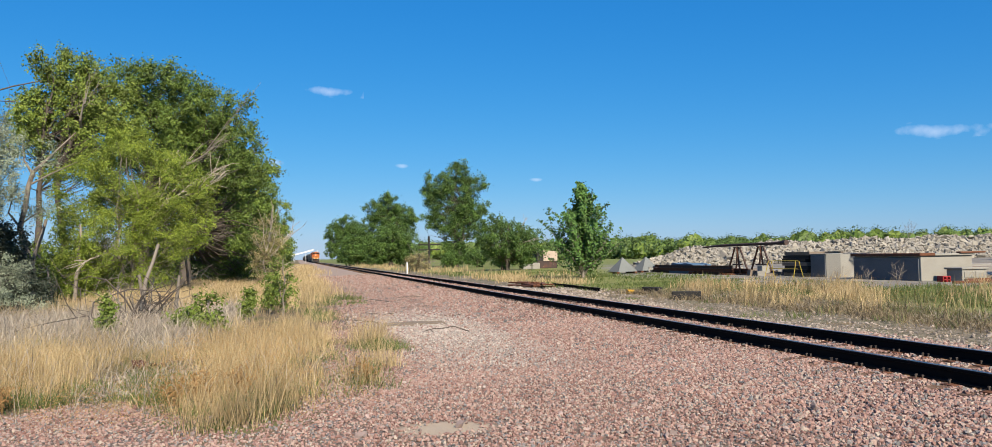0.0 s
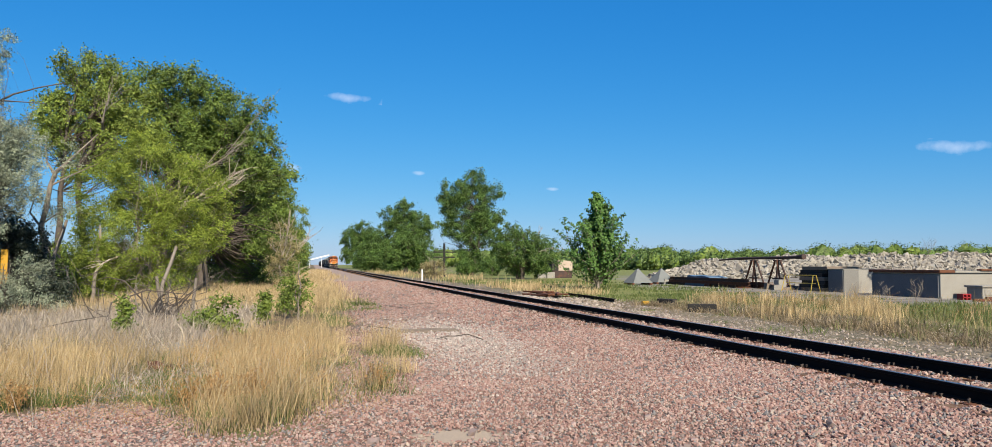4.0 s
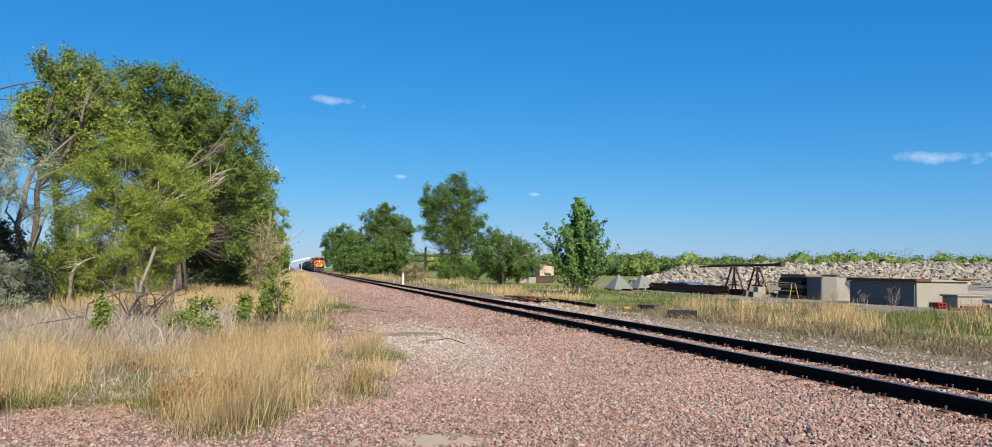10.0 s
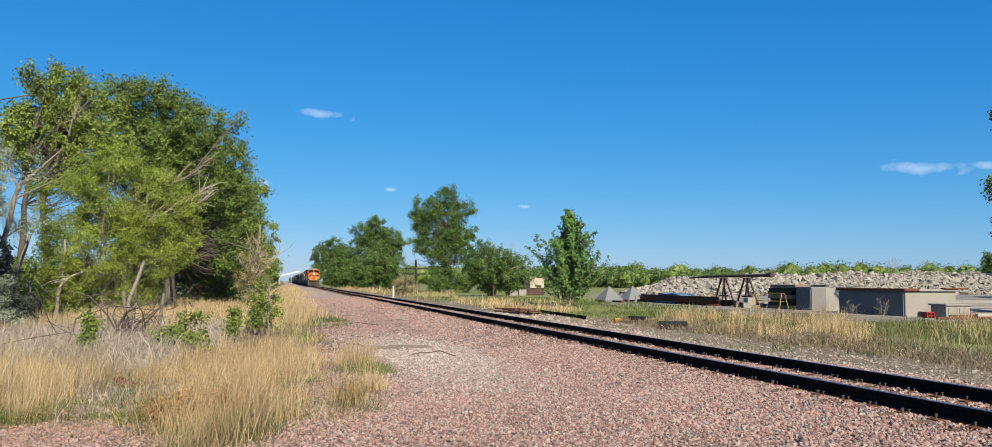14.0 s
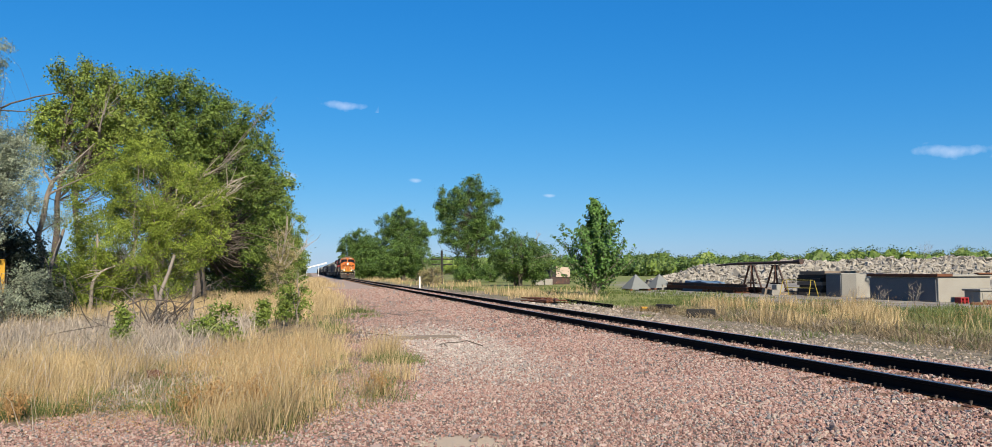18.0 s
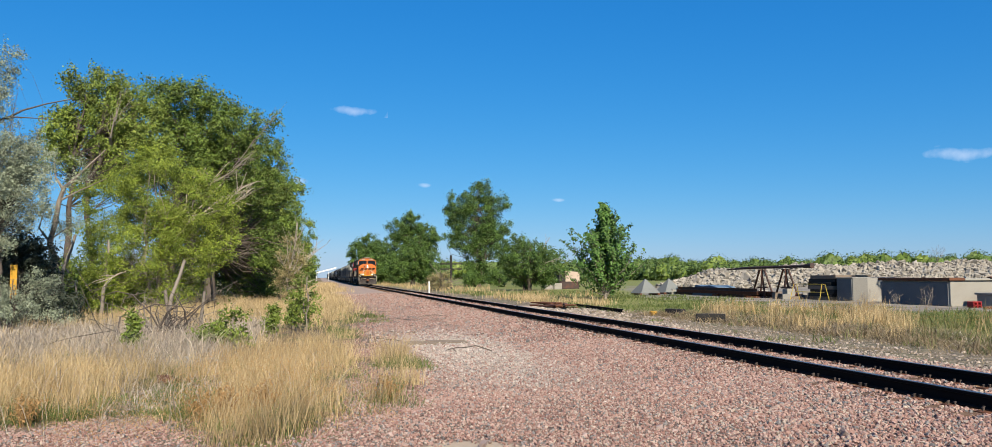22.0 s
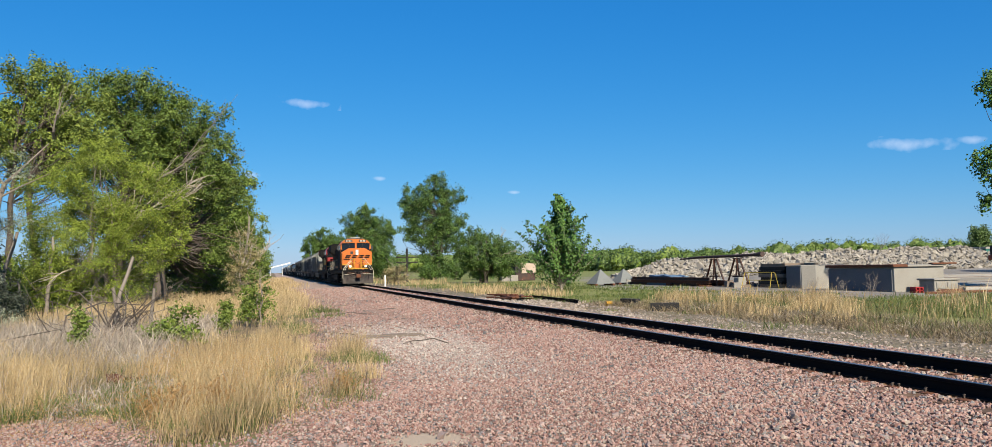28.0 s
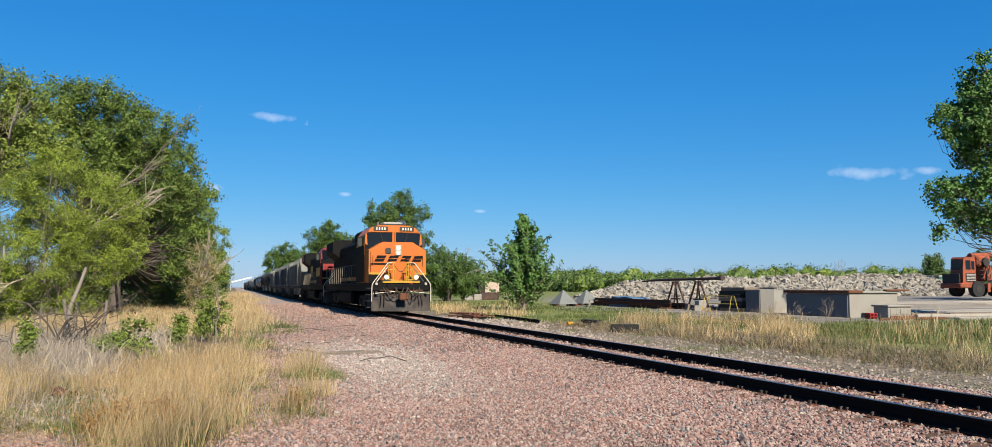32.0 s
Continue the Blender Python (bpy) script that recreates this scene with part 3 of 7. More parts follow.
def build_rails():
    for sx in (-1, 1):
        bm = bmesh.new()
        prism(bm, [(x + sx * GAUGE / 2, z + RAIL_TOP - 0.172) for x, z in rail_profile()], -40, 950)
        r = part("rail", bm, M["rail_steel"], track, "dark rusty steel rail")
        bm = boxes((sx * GAUGE / 2 - 0.031, sx * GAUGE / 2 + 0.031, -40, 950, RAIL_TOP - 0.0015, RAIL_TOP + 0.0015))
        part("running_surface", bm, M["rail_head"], r, "worn shiny running surface")


build_rails()
TIE_STEP = 0.53


def build_ties():
    bm = boxes((-1.3, 1.3, -0.11, 0.11, -0.16, 0.0), bevel=0.012)
    tie = part("sleeper", bm, M["tie_wood"], track, m=pose(0, -4, RAIL_TOP - 0.188))
    plate_bm = boxes((-0.19, 0.19, -0.09, 0.09, 0, 0.014), bevel=0.004)
    plate = part("tie_plate", plate_bm, M["rust"], track, m=pose(-GAUGE / 2, -4, RAIL_TOP - 0.187))
    spike_bm = boxes((-0.007, 0.007, -0.007, 0.007, 0, 0.03))
    box(spike_bm, -0.013, 0.013, -0.012, 0.012, 0.03, 0.042)
    spike = part("spike", spike_bm, M["spike_steel"], track, m=pose(-GAUGE / 2 - 0.10, -4, RAIL_TOP - 0.18))
    for k in range(1, 300):
        y = -4 + k * TIE_STEP + RNG.normal() * 0.015
        mesh_part("sleeper", tie.data, None, track, m=pose(RNG.normal() * 0.03, y, RAIL_TOP - 0.188 + RNG.normal() * 0.004, 0, 0, RNG.normal() * 0.6))
        if 12 < k < 120:
            for sx in (-1, 1):
                mesh_part("tie_plate", plate.data, None, track, m=pose(sx * GAUGE / 2, y, RAIL_TOP - 0.187))
                if k < 62:
                    for dx, dy in ((-0.095, -0.05), (-0.095, 0.05), (0.095, -0.05), (-0.15, 0.0)):
                        if RNG.random() < 0.85:
                            mesh_part("spike", spike.data, None, track, m=pose(sx * GAUGE / 2 + dx, y + dy, RAIL_TOP - 0.176 + RNG.uniform(0, 0.02), 0, 0, RNG.uniform(-20, 20)))
    V, F = [], []
    for k in range(300, 1600):
        y = -4 + k * TIE_STEP
        b = len(V) * 8
        z0, z1 = RAIL_TOP - 0.34, RAIL_TOP - 0.188
        V.append([(-1.3, y - .11, z0), (1.3, y - .11, z0), (1.3, y + .11, z0), (-1.3, y + .11, z0), (-1.3, y - .11, z1), (1.3, y - .11, z1), (1.3, y + .11, z1), (-1.3, y + .11, z1)])
        F += [(b + 4, b + 5, b + 6, b + 7), (b, b + 1, b + 5, b + 4), (b + 3, b, b + 4, b + 7)]
    tagged(mesh_part("far_sleepers", raw_mesh("far_sleepers", np.array(V), F), M["tie_wood"], track), kind="stuff")


M["big_stone"] = mat("big_stone", (0.31, 0.225, 0.19), 0.9, scale=3, fine=9, bump=0.1, rand=0.45, dirt=(0.2, 0.19, 0.185), dirt_amount=0.8)
M["pale_stone"] = mat("pale_stone", (0.40, 0.345, 0.30), 0.9, fine=50, bump=0.3, island=0.3)
M["dust_stone"] = mat("dust_stone", (0.33, 0.275, 0.225), 0.9, fine=50, bump=0.3, island=0.45)


# ---- gravel ----
def stone_shapes(rng, count=14):
    """Small broken stones: sharp-edged hulls of a few corners."""
    out = []
    for _ in range(count):
        bm = bmesh.new()
        turn = rng.uniform(0, 2)
        for c in range(6):
            ang = 2.1 * (c % 3) + (0 if c < 3 else rng.uniform(0.15, 0.9)) + turn
            wide = 0.66 if c < 3 else rng.uniform(0.4, 0.62)
            p = np.array([math.cos(ang) * wide, math.sin(ang) * wide * 0.8, -0.3 if c < 3 else 0.32])
            bm.verts.new(p + rng.normal(size=3) * 0.1)
        bmesh.ops.convex_hull(bm, input=bm.verts)
        bmesh.ops.delete(bm, geom=[v for v in bm.verts if not v.link_faces], context="VERTS")
        bmesh.ops.triangulate(bm, faces=bm.faces)
        bm.verts.index_update()
        out.append((np.array([v.co[:] for v in bm.verts]), np.array([[v.index for v in fc.verts] for fc in bm.faces])))
        bm.free()
    return out


def scatter(rng, shapes, pts, size):
    V, F, base = [], [], 0
    which = rng.integers(len(shapes), size=len(pts))
    for k, (co, f) in enumerate(shapes):
        p, s = pts[which == k], size[which == k]
        n = len(p)
        if not n:
            continue
        a, t = rng.uniform(0, 2 * np.pi, n), rng.normal(size=n) * 0.75
        ca, sa, ct, st = np.cos(a), np.sin(a), np.cos(t), np.sin(t)
        zero, one = np.zeros(n), np.ones(n)
        Rz = np.stack([np.stack([ca, -sa, zero], 1), np.stack([sa, ca, zero], 1), np.stack([zero, zero, one], 1)], 1)
        Rx = np.stack([np.stack([one, zero, zero], 1), np.stack([zero, ct, -st], 1), np.stack([zero, st, ct], 1)], 1)
        v = np.einsum("nij,njk,vk->nvi", Rz, Rx, co) * s[:, None, None] + p[:, None]
        V.append(v.reshape(-1, 3))
        F.append((f[None] + (np.arange(n) * len(co))[:, None, None]).reshape(-1, 3) + base)
        base += n * len(co)
    return np.concatenate(V), np.concatenate(F)


def gravel_points(rng, n, x0, x1, y0, y1):
    return np.stack([rng.uniform(x0, x1, n), rng.uniform(y0, y1, n)], 1)


def build_gravel():
    rng = np.random.default_rng(3)
    shapes = stone_shapes(rng)
    spots = []
    for n, x0, x1, y0, y1, s in ((80000, -4.2, 7.4, 6.6, 11.5, 0.0248), (68000, 0.4, 10.6, 10.5, 19.0, 0.0265), (34000, 0.6, 10.6, 18.0, 40.0, 0.039), (15000, 1.2, 10.4, 38.0, 80.0, 0.058), (17000, 7.3, 11.2, 5.8, 14.0, 0.028), (13000, 2.2, 7.5, 4.6, 6.7, 0.0248)):
        p = gravel_points(rng, n, x0, x1, y0, y1)
        edge = 0.45 + 0.25 * np.sin(p[:, 1] * 0.9) + 0.2 * np.sin(p[:, 1] * 2.3 + 1) + 0.045 * (np.clip(p[:, 1], 0, 36) - 12) + rng.normal(size=n) * 0.25
        low = 11.0 - 2.5 * np.exp(-((p[:, 0] + 0.55) / 0.95) ** 2) + 0.2 * np.sin(p[:, 0] * 2.1) + rng.normal(size=n) * 0.4
        bare = 0.5 + 0.5 * np.sin(p[:, 0] * 1.7 + 2 * np.sin(p[:, 1] * 0.35)) * np.sin(p[:, 1] * 0.6 + 1.2)
        ok = ((p[:, 0] > edge) | (p[:, 1] < low)) & ((rng.random(n) < 0.66 + 0.4 * bare) | (p[:, 0] > 5.2))
        on_rail = (np.abs(np.abs(p[:, 0] - TRACK_X) - GAUGE / 2) < 0.1)
        ph = ((p[:, 1] + 4) / TIE_STEP) % 1
        on_tie = (np.abs(p[:, 0] - TRACK_X) < 1.3) & ((ph < 0.2) | (ph > 0.8)) & (rng.random(n) < 0.88)
        pale = np.exp(-((p[:, 0] - 3.3) / 1.1) ** 2) * np.clip((p[:, 1] - 11.5) / 3, 0, 1) * np.clip((26 - p[:, 1]) / 6, 0, 1)
        sand = np.exp(-((p[:, 0] - 1.45) / 0.5) ** 2 - ((p[:, 1] - 7.8) / 0.33) ** 2)
        ok &= ~on_rail & ~on_tie & (rng.random(n) > 0.55 * pale) & (rng.random(n) > 1.3 * sand)
        p = p[ok]
        spots.append((p, s * np.minimum(rng.lognormal(0, 0.32, len(p)), 1.8) * np.where(p[:, 0] < 4.5, 0.82, 1.05)))
    P = np.concatenate([a for a, _ in spots])
    S = np.concatenate([b for _, b in spots])
    Z = ground_z(P[:, 0], P[:, 1]) + S * rng.uniform(0.15, 0.5, len(S)) + 0.035 * np.clip((1.9 - np.abs(P[:, 0] - TRACK_X)) / 0.8, 0, 1)
    pts = np.c_[P, Z]
    V, F = scatter(rng, shapes, pts, S)
    n = 9500
    p = np.stack([3.1 + rng.normal(size=n) * 0.85, 17.0 + rng.normal(size=n) * 3.0], 1)
    p = p[(p[:, 0] > 1.3) & (p[:, 1] > 9.5)]
    s = 0.021 * rng.lognormal(0, 0.35, len(p)) * np.maximum(1, p[:, 1] / 15)
    V2, F2 = scatter(rng, shapes, np.c_[p, ground_z(p[:, 0], p[:, 1]) + s * 0.45], s)
    tagged(mesh_part("worn_gravel", raw_mesh("worn_gravel", V2, None, F2), M["pale_stone"]), "pale fine gravel worn down by traffic", "gravel", kind="stuff")
    n = 9000
    p = np.stack([np.where(rng.random(n) < 0.45, rng.uniform(10.2, 11.6, n), rng.uniform(10.3, 14.6, n)), rng.uniform(7, 42, n)], 1)
    s = 0.032 * rng.lognormal(0, 0.4, n) * np.maximum(1, p[:, 1] / 22)
    q = np.c_[p, ground_z(p[:, 0], p[:, 1]) + s * 0.15]
    V2, F2 = scatter(rng, shapes, q, s)
    tagged(mesh_part("grey_gravel", raw_mesh("grey_gravel", V2, None, F2), M["dust_stone"]), "sparse grey-tan stones on the dusty far side of the track", "gravel", kind="stuff")
    bodies = []
    for k in range(12):
        me = chunk_mesh(rng, (0.45, 0.6, 0.75)[k % 3])
        me.materials.clear()
        me.materials.append(M["big_stone"])
        bodies.append(me)
    n = 2600
    p = np.stack([-2.1 + rng.normal(size=n) * 0.5, 12.6 + rng.normal(size=n) * 0.9], 1)
    s = 0.026 * rng.lognormal(0, 0.4, n)
    V2, F2 = scatter(rng, shapes, np.c_[p, ground_z(p[:, 0], p[:, 1]) + s * 0.2], s)
    tagged(mesh_part("verge_gravel", raw_mesh("verge_gravel", V2, None, F2), M["dust_stone"]), "stones scattered on bare soil between the tussocks", "gravel", kind="stuff")
    for name, x, y, sz, m, lab in (("boulder", -2.35, 17.2, 0.5, "concrete", "pale flat boulder lying in the dry grass"), ("earth_clod", -2.5, 14.5, 0.26, "rust", "red-brown clod of earth in the grass"), ("earth_clod", -2.2, 14.4, 0.2, "rust", "red-brown clod of earth in the grass")):
        me = chunk_mesh(rng, 0.35)
        me.materials.clear()
        me.materials.append(M[m])
        ob = mesh_part(name, me, None)
        ob.matrix_basis = pose(x, y, float(ground_z(x, y)) + sz * 0.12, 8, 5, 30) @ Matrix.Scale(sz, 4)
        tagged(ob, lab, "rock")
    bed = bpy.data.objects["ground"]
    for k in range(300):
        x, y = rng.uniform(-3.2, 5.6), rng.uniform(5.6, 9.4)
        sz = rng.uniform(0.025, 0.045) if k > 14 else rng.uniform(0.05, 0.08)
        ob = mesh_part("stone", bodies[k % len(bodies)], None, bed)
        ob.matrix_basis = pose(x, y, float(ground_z(x, y)) + sz * 0.25, rng.normal() * 25, rng.normal() * 25, rng.uniform(0, 360)) @ Matrix.Scale(sz, 4)
    tagged(mesh_part("gravel", raw_mesh("gravel", V, None, F), M["ballast_stone"]), "loose pink and grey crushed stone beside the track", "gravel", kind="stuff")


# ---- grass ----
def grass_patch(name, label, material, spots, seed, height, width, lean=0.18, wind=(0.05, 0.02)):
    rng = np.random.default_rng(seed)
    pts, hs = [], []
    for n, fn in spots:
        p, h = fn(rng, n)
        pts.append(p)
        hs.append(h)
    p, h = np.concatenate(pts), np.concatenate(hs)
    p3 = np.c_[p, ground_z(p[:, 0], p[:, 1]) - 0.02]
    w = width * np.maximum(1, np.hypot(p[:, 0], p[:, 1]) / 15)
    v, q, t = blades(rng, p3, height * h, w, lean, wind)
    return tagged(mesh_part(name, raw_mesh(name, v, q, t), M[material]), label, "grass", kind="stuff")


def tufts(x0, x1, y0, y1, per=45, spread=0.22, keep=None, thick=None):
    """Blades gathered in tussocks, each of its own height; thick: (scale, shift, least) of the patches they keep to."""
    def make(rng, n):
        k = max(1, n // per)
        c = np.stack([rng.uniform(x0, x1, k), rng.uniform(y0, y1, k)], 1)
        f = np.ones(k)
        if thick is not None:
            sc, sh, least = thick
            f = np.array([0.5 + 0.5 * noise.noise((px * sc + sh, py * sc, sh)) + 0.22 * noise.noise((px * sc * 3, py * sc * 3 + sh, 0)) for px, py in c])
            ok = f > least
            c, f = c[ok], 0.7 + 0.9 * (f[ok] - least)
        if keep is not None:
            ok = keep(c[:, 0], c[:, 1], rng)
            c, f = c[ok], f[ok]
        h = np.repeat(f * rng.uniform(0.45, 1.25, len(c)), per)
        p = np.repeat(c, per, 0)
        return p + rng.normal(size=p.shape) * spread, h
    return make


def seed_specks():
    """Curled seed heads on the stalks, each a few small scales."""
    rng = np.random.default_rng(22)
    c = []
    for x0, x1, y0, y1, k, per, top in ((-1.75, 0.2, 9.6, 14.5, 330, 28, 0.62), (-6.0, -3.0, 9.2, 14.5, 300, 22, 0.5), (-3.0, 0.8, 8.6, 11.5, 330, 22, 0.3), (13.8, 20, 13, 30, 420, 14, 0.75)):
        p = np.stack([rng.uniform(x0, x1, k), rng.uniform(y0, y1, k)], 1)
        q = np.repeat(p, per, 0) + rng.normal(size=(k * per, 2)) * 0.12
        c.append(np.c_[q, ground_z(q[:, 0], q[:, 1]) + top * rng.uniform(0.25, 1.0, k * per)])
    c = np.concatenate(c)
    V, F = leaves(c, 0.017 * np.maximum(1, c[:, 1] / 14), rng, slim=0.4)
    tagged(mesh_part("seed_heads", raw_mesh("seed_heads", V, F), M["dry_weed"]), "curled tan seed heads on the dry stalks", "grass", kind="stuff")


def build_grass():
    def left_zone(x, y, rng):
        return (x < 0.35 + 0.2 * np.sin(y * 0.9) + 0.15 * np.sin(y * 2.3 + 1) + 0.045 * (np.clip(y, 0, 36) - 12)) & (y > 10.9 - 2.4 * np.exp(-((x + 0.55) / 0.95) ** 2) + 0.2 * np.sin(x * 2.1) + rng.normal(size=len(x)) * 0.2) & ~((np.abs(x + 2.0) < 0.75) & (np.abs(y - 12.6) < 1.5))

    def tall_zone(x, y, rng):
        p = 0.03 + 0.95 * np.exp(-((x + 0.7) / 0.95) ** 2 - ((y - 11.3) / 2.7) ** 2) + 0.85 * np.exp(-((x + 4.4) / 1.7) ** 2 - ((y - 13.6) / 2.2) ** 2) + 0.5 * np.exp(-((x + 0.4) / 1.0) ** 2 - ((y - 18.0) / 3.0) ** 2)
        bald = (x > -2.9 + 0.3 * np.sin(y * 3)) & (x < -1.35 + 0.2 * np.sin(y * 4)) & (y < 14.2)
        return left_zone(x, y, rng) & ~bald & (rng.random(len(x)) < p)
    grass_patch("dry_grass", "tall dry straw-coloured grass on the verge", "grass_dry",
                [(66000, tufts(-6.5, 1.3, 8.3, 19, 34, 0.11, tall_zone)), (1500, tufts(-6, 1.2, 9.0, 18, 10, 0.2, left_zone)),
                 (6000, tufts(-9, 1.6, 18, 30, 30, 0.2, left_zone, (0.5, 1.7, 0.5))), (15000, tufts(-9, 2.0, 34, 80, 30, 0.5, left_zone)), (9000, tufts(-32, -6, 27, 62, 30, 0.6)), (13000, tufts(-8.5, 1.4, 36, 56, 30, 0.35)), (6000, tufts(-7.5, 1.0, 28, 38, 30, 0.3)), (9000, tufts(-5, 2.6, 80, 230, 30, 1.0)),
                 (700, tufts(1.1, 1.7, 15.0, 16.2, 35, 0.16)), (260, tufts(1.15, 1.5, 12.2, 12.9, 26, 0.1)), (200, tufts(0.6, 1.0, 10.6, 11.4, 25, 0.1))], 11, 0.58, 0.0052, 0.2)
    grass_patch("curled_grass", "short curled straw between the tall stalks", "grass_dry",
                [(30000, tufts(-6, 1.0, 8.3, 17, 22, 0.14, left_zone, (0.8, 9.3, 0.40)))], 17, 0.26, 0.0065, 0.7)
    seed_specks()
    grass_patch("bleached_grass", "grey bleached grass lying round the dead shrub", "grass_grey",
                [(13000, tufts(-8.0, -1.7, 17.0, 30, 30, 0.24, None, (0.6, 8.8, 0.44))), (6000, tufts(-9.5, -2.0, 16, 29, 20, 0.45)), (500, tufts(-5, 0.5, 9.8, 15, 16, 0.25))], 12, 0.66, 0.008, 0.4)
    grass_patch("green_grass", "short fresh green grass among the dry stalks", "grass_green",
                [(9000, tufts(-6, 1.2, 8.4, 16, 26, 0.12, left_zone, (0.9, 5.5, 0.45))), (1300, tufts(0.6, 2.2, 28, 42, 30, 0.3, None, (0.4, 3.1, 0.42))), (400, tufts(0.5, 1.3, 9.8, 12.5, 20, 0.12)), (500, tufts(1.3, 2.0, 14.3, 15.3, 35, 0.15)), (3000, tufts(-8, 1, 16, 30, 30, 0.25, left_zone, (0.6, 2.2, 0.5)))], 13, 0.25, 0.008, 0.3)

    grass_patch("straw_litter", "broken straw lying on the soil", "grass_dry",
                [(9000, tufts(-7, 0.9, 9.4, 18, 12, 0.3, left_zone)), (3000, tufts(-10, -1, 15, 28, 12, 0.4))], 18, 0.13, 0.008, 2.2)
    grass_patch("edge_grass", "fringe of fresh green grass at the gravel's edge", "grass_green",
                [(8500, tufts(-7, -1.5, 10.4, 11.4, 30, 0.09, left_zone, (1.1, 4.1, 0.36))), (4200, tufts(-1.9, 1.0, 8.0, 10.4, 26, 0.08, left_zone, (1.3, 2.1, 0.44))), (2600, tufts(-2.9, -1.3, 11, 14.2, 22, 0.12, None, (1.2, 5.0, 0.46))),
                 (360, tufts(0.0, 1.2, 9.8, 13, 18, 0.1, None, (1.2, 3.3, 0.5))), (380, tufts(1.0, 1.8, 14.7, 15.4, 26, 0.1)), (800, tufts(0.8, 2.4, 29, 36, 24, 0.2)), (500, tufts(0.4, 1.0, 22, 26, 25, 0.15))], 19, 0.24, 0.008, 0.4)
    grass_patch("trodden_straw", "trodden bits of straw on the dusty strip", "grass_brown",
                [(5000, tufts(10.9, 15, 8, 36, 10, 0.35)), (2500, tufts(11, 15, 8, 36, 14, 0.2, None, (0.6, 3.7, 0.5)))], 20, 0.10, 0.010, 1.6)

    def right_zone(x, y, rng):
        return ((x / y < 0.81) | (rng.random(len(x)) < 0.04)) & (x > 14.0 + 0.7 * np.sin(y * 0.5) + (y > 30) * 0.8 + rng.normal(size=len(x)) * 0.3)
    grass_patch("dry_verge_grass", "pale dry grass along the far side of the track", "grass_dry",
                [(26000, tufts(13.8, 21, 13, 32, 60, 0.2, right_zone, (0.6, 4.4, 0.5))), (800, tufts(15, 26, 13, 24, 14, 0.3)), (2500, tufts(12.5, 16, 42, 60, 30, 0.5, None, (0.3, 1.0, 0.5))), (3600, tufts(11.5, 22, 60, 210, 30, 1.0, None, (0.12, 2.0, 0.5)))], 14, 0.82, 0.0075, 0.16)
    grass_patch("weedy_verge_grass", "olive-green weeds standing among the pale dry grass", "grass_weedy",
                [(9000, tufts(14.2, 21, 12.5, 32, 34, 0.22, None, (0.7, 5.5, 0.46))), (1500, tufts(13.2, 15.5, 10, 34, 24, 0.16, None, (0.8, 8.5, 0.5)))], 24, 0.42, 0.009, 0.3)
    grass_patch("matted_verge_grass", "matted tan dead grass at the verge's edge", "grass_mat",
                [(17000, tufts(13.3, 16.5, 11, 32, 25, 0.25, None, (0.5, 6.1, 0.36)))], 16, 0.36, 0.010, 0.8)
    grass_patch("curled_verge_grass", "pale curled dead grass matted along the verge", "grass_grey",
                [(4500, tufts(13.7, 16.2, 10, 32, 25, 0.25, None, (0.6, 1.9, 0.48)))], 23, 0.36, 0.010, 0.9)
    grass_patch("green_verge_grass", "fresh green grass along the far side of the track", "grass_green",
                [(9000, tufts(15.5, 23, 14, 42, 40, 0.4, None, (0.3, 7.0, 0.42))), (6000, tufts(20, 29, 14, 26, 40, 0.4, None, (0.3, 3.0, 0.36))), (13000, tufts(20, 36, 19, 29.6, 40, 0.35)), (11000, tufts(12.6, 28, 30, 85, 40, 0.5)), (1300, tufts(11.0, 15, 9, 32, 25, 0.16, None, (0.7, 2.6, 0.58)))], 15, 0.24, 0.010, 0.35)


build_grass()


# ---- trees ----
def dead_branches():
    """Fans of bare pale limbs that stand out of the leaves."""
    rng = np.random.default_rng(35)
    for o, e, n in (((-6.9, 52.4, 7.4), (-3.9, 51.9, 9.6), 8), ((-11.9, 49.8, 9.8), (-11.3, 49.4, 12.0), 5), ((-10.4, 53.6, 9.6), (-10.3, 53.2, 12.0), 4), ((-6.4, 50.5, 2.2), (-4.2, 50.2, 3.4), 3)):
        o, e = np.array(o), np.array(e)
        t = thing("dead_limb", o[0], o[1], o[2], "fan of bare grey dead limbs among the leaves", "branch", "dead limbs in the row")
        L = np.linalg.norm(e - o)
        V, F = tubes([curve((0, 1.6, -1.2 if o[2] > 4 else -o[2] - 0.2), (0, 0, 0), rng, 0.09, 0.07, 0.05, 3), curve((0, 0, 0), e - o, rng, 0.06, 0.012, 0.05, 6)], 6)
        mesh_part("limb", raw_mesh("limb", V, F, smooth=True), M["bark"], t)
        for _ in range(n):
            s = (e - o) * rng.uniform(0.0, 0.6)
            w = (e - o) * rng.uniform(0.35, 0.75) + rng.normal(size=3) * L * 0.16
            tw = [curve(s, s + w, rng, 0.024, 0.006, 0.12, 7)]
            for _ in range(3):
                q = s + w * rng.uniform(0.4, 0.9)
                tw.append(curve(q, q + w * 0.35 + rng.normal(size=3) * L * 0.08, rng, 0.012, 0.006, 0.06, 3))
            V, F = tubes(tw, 4)
            mesh_part("twig", raw_mesh("twig", V, F), M["bark"], t)


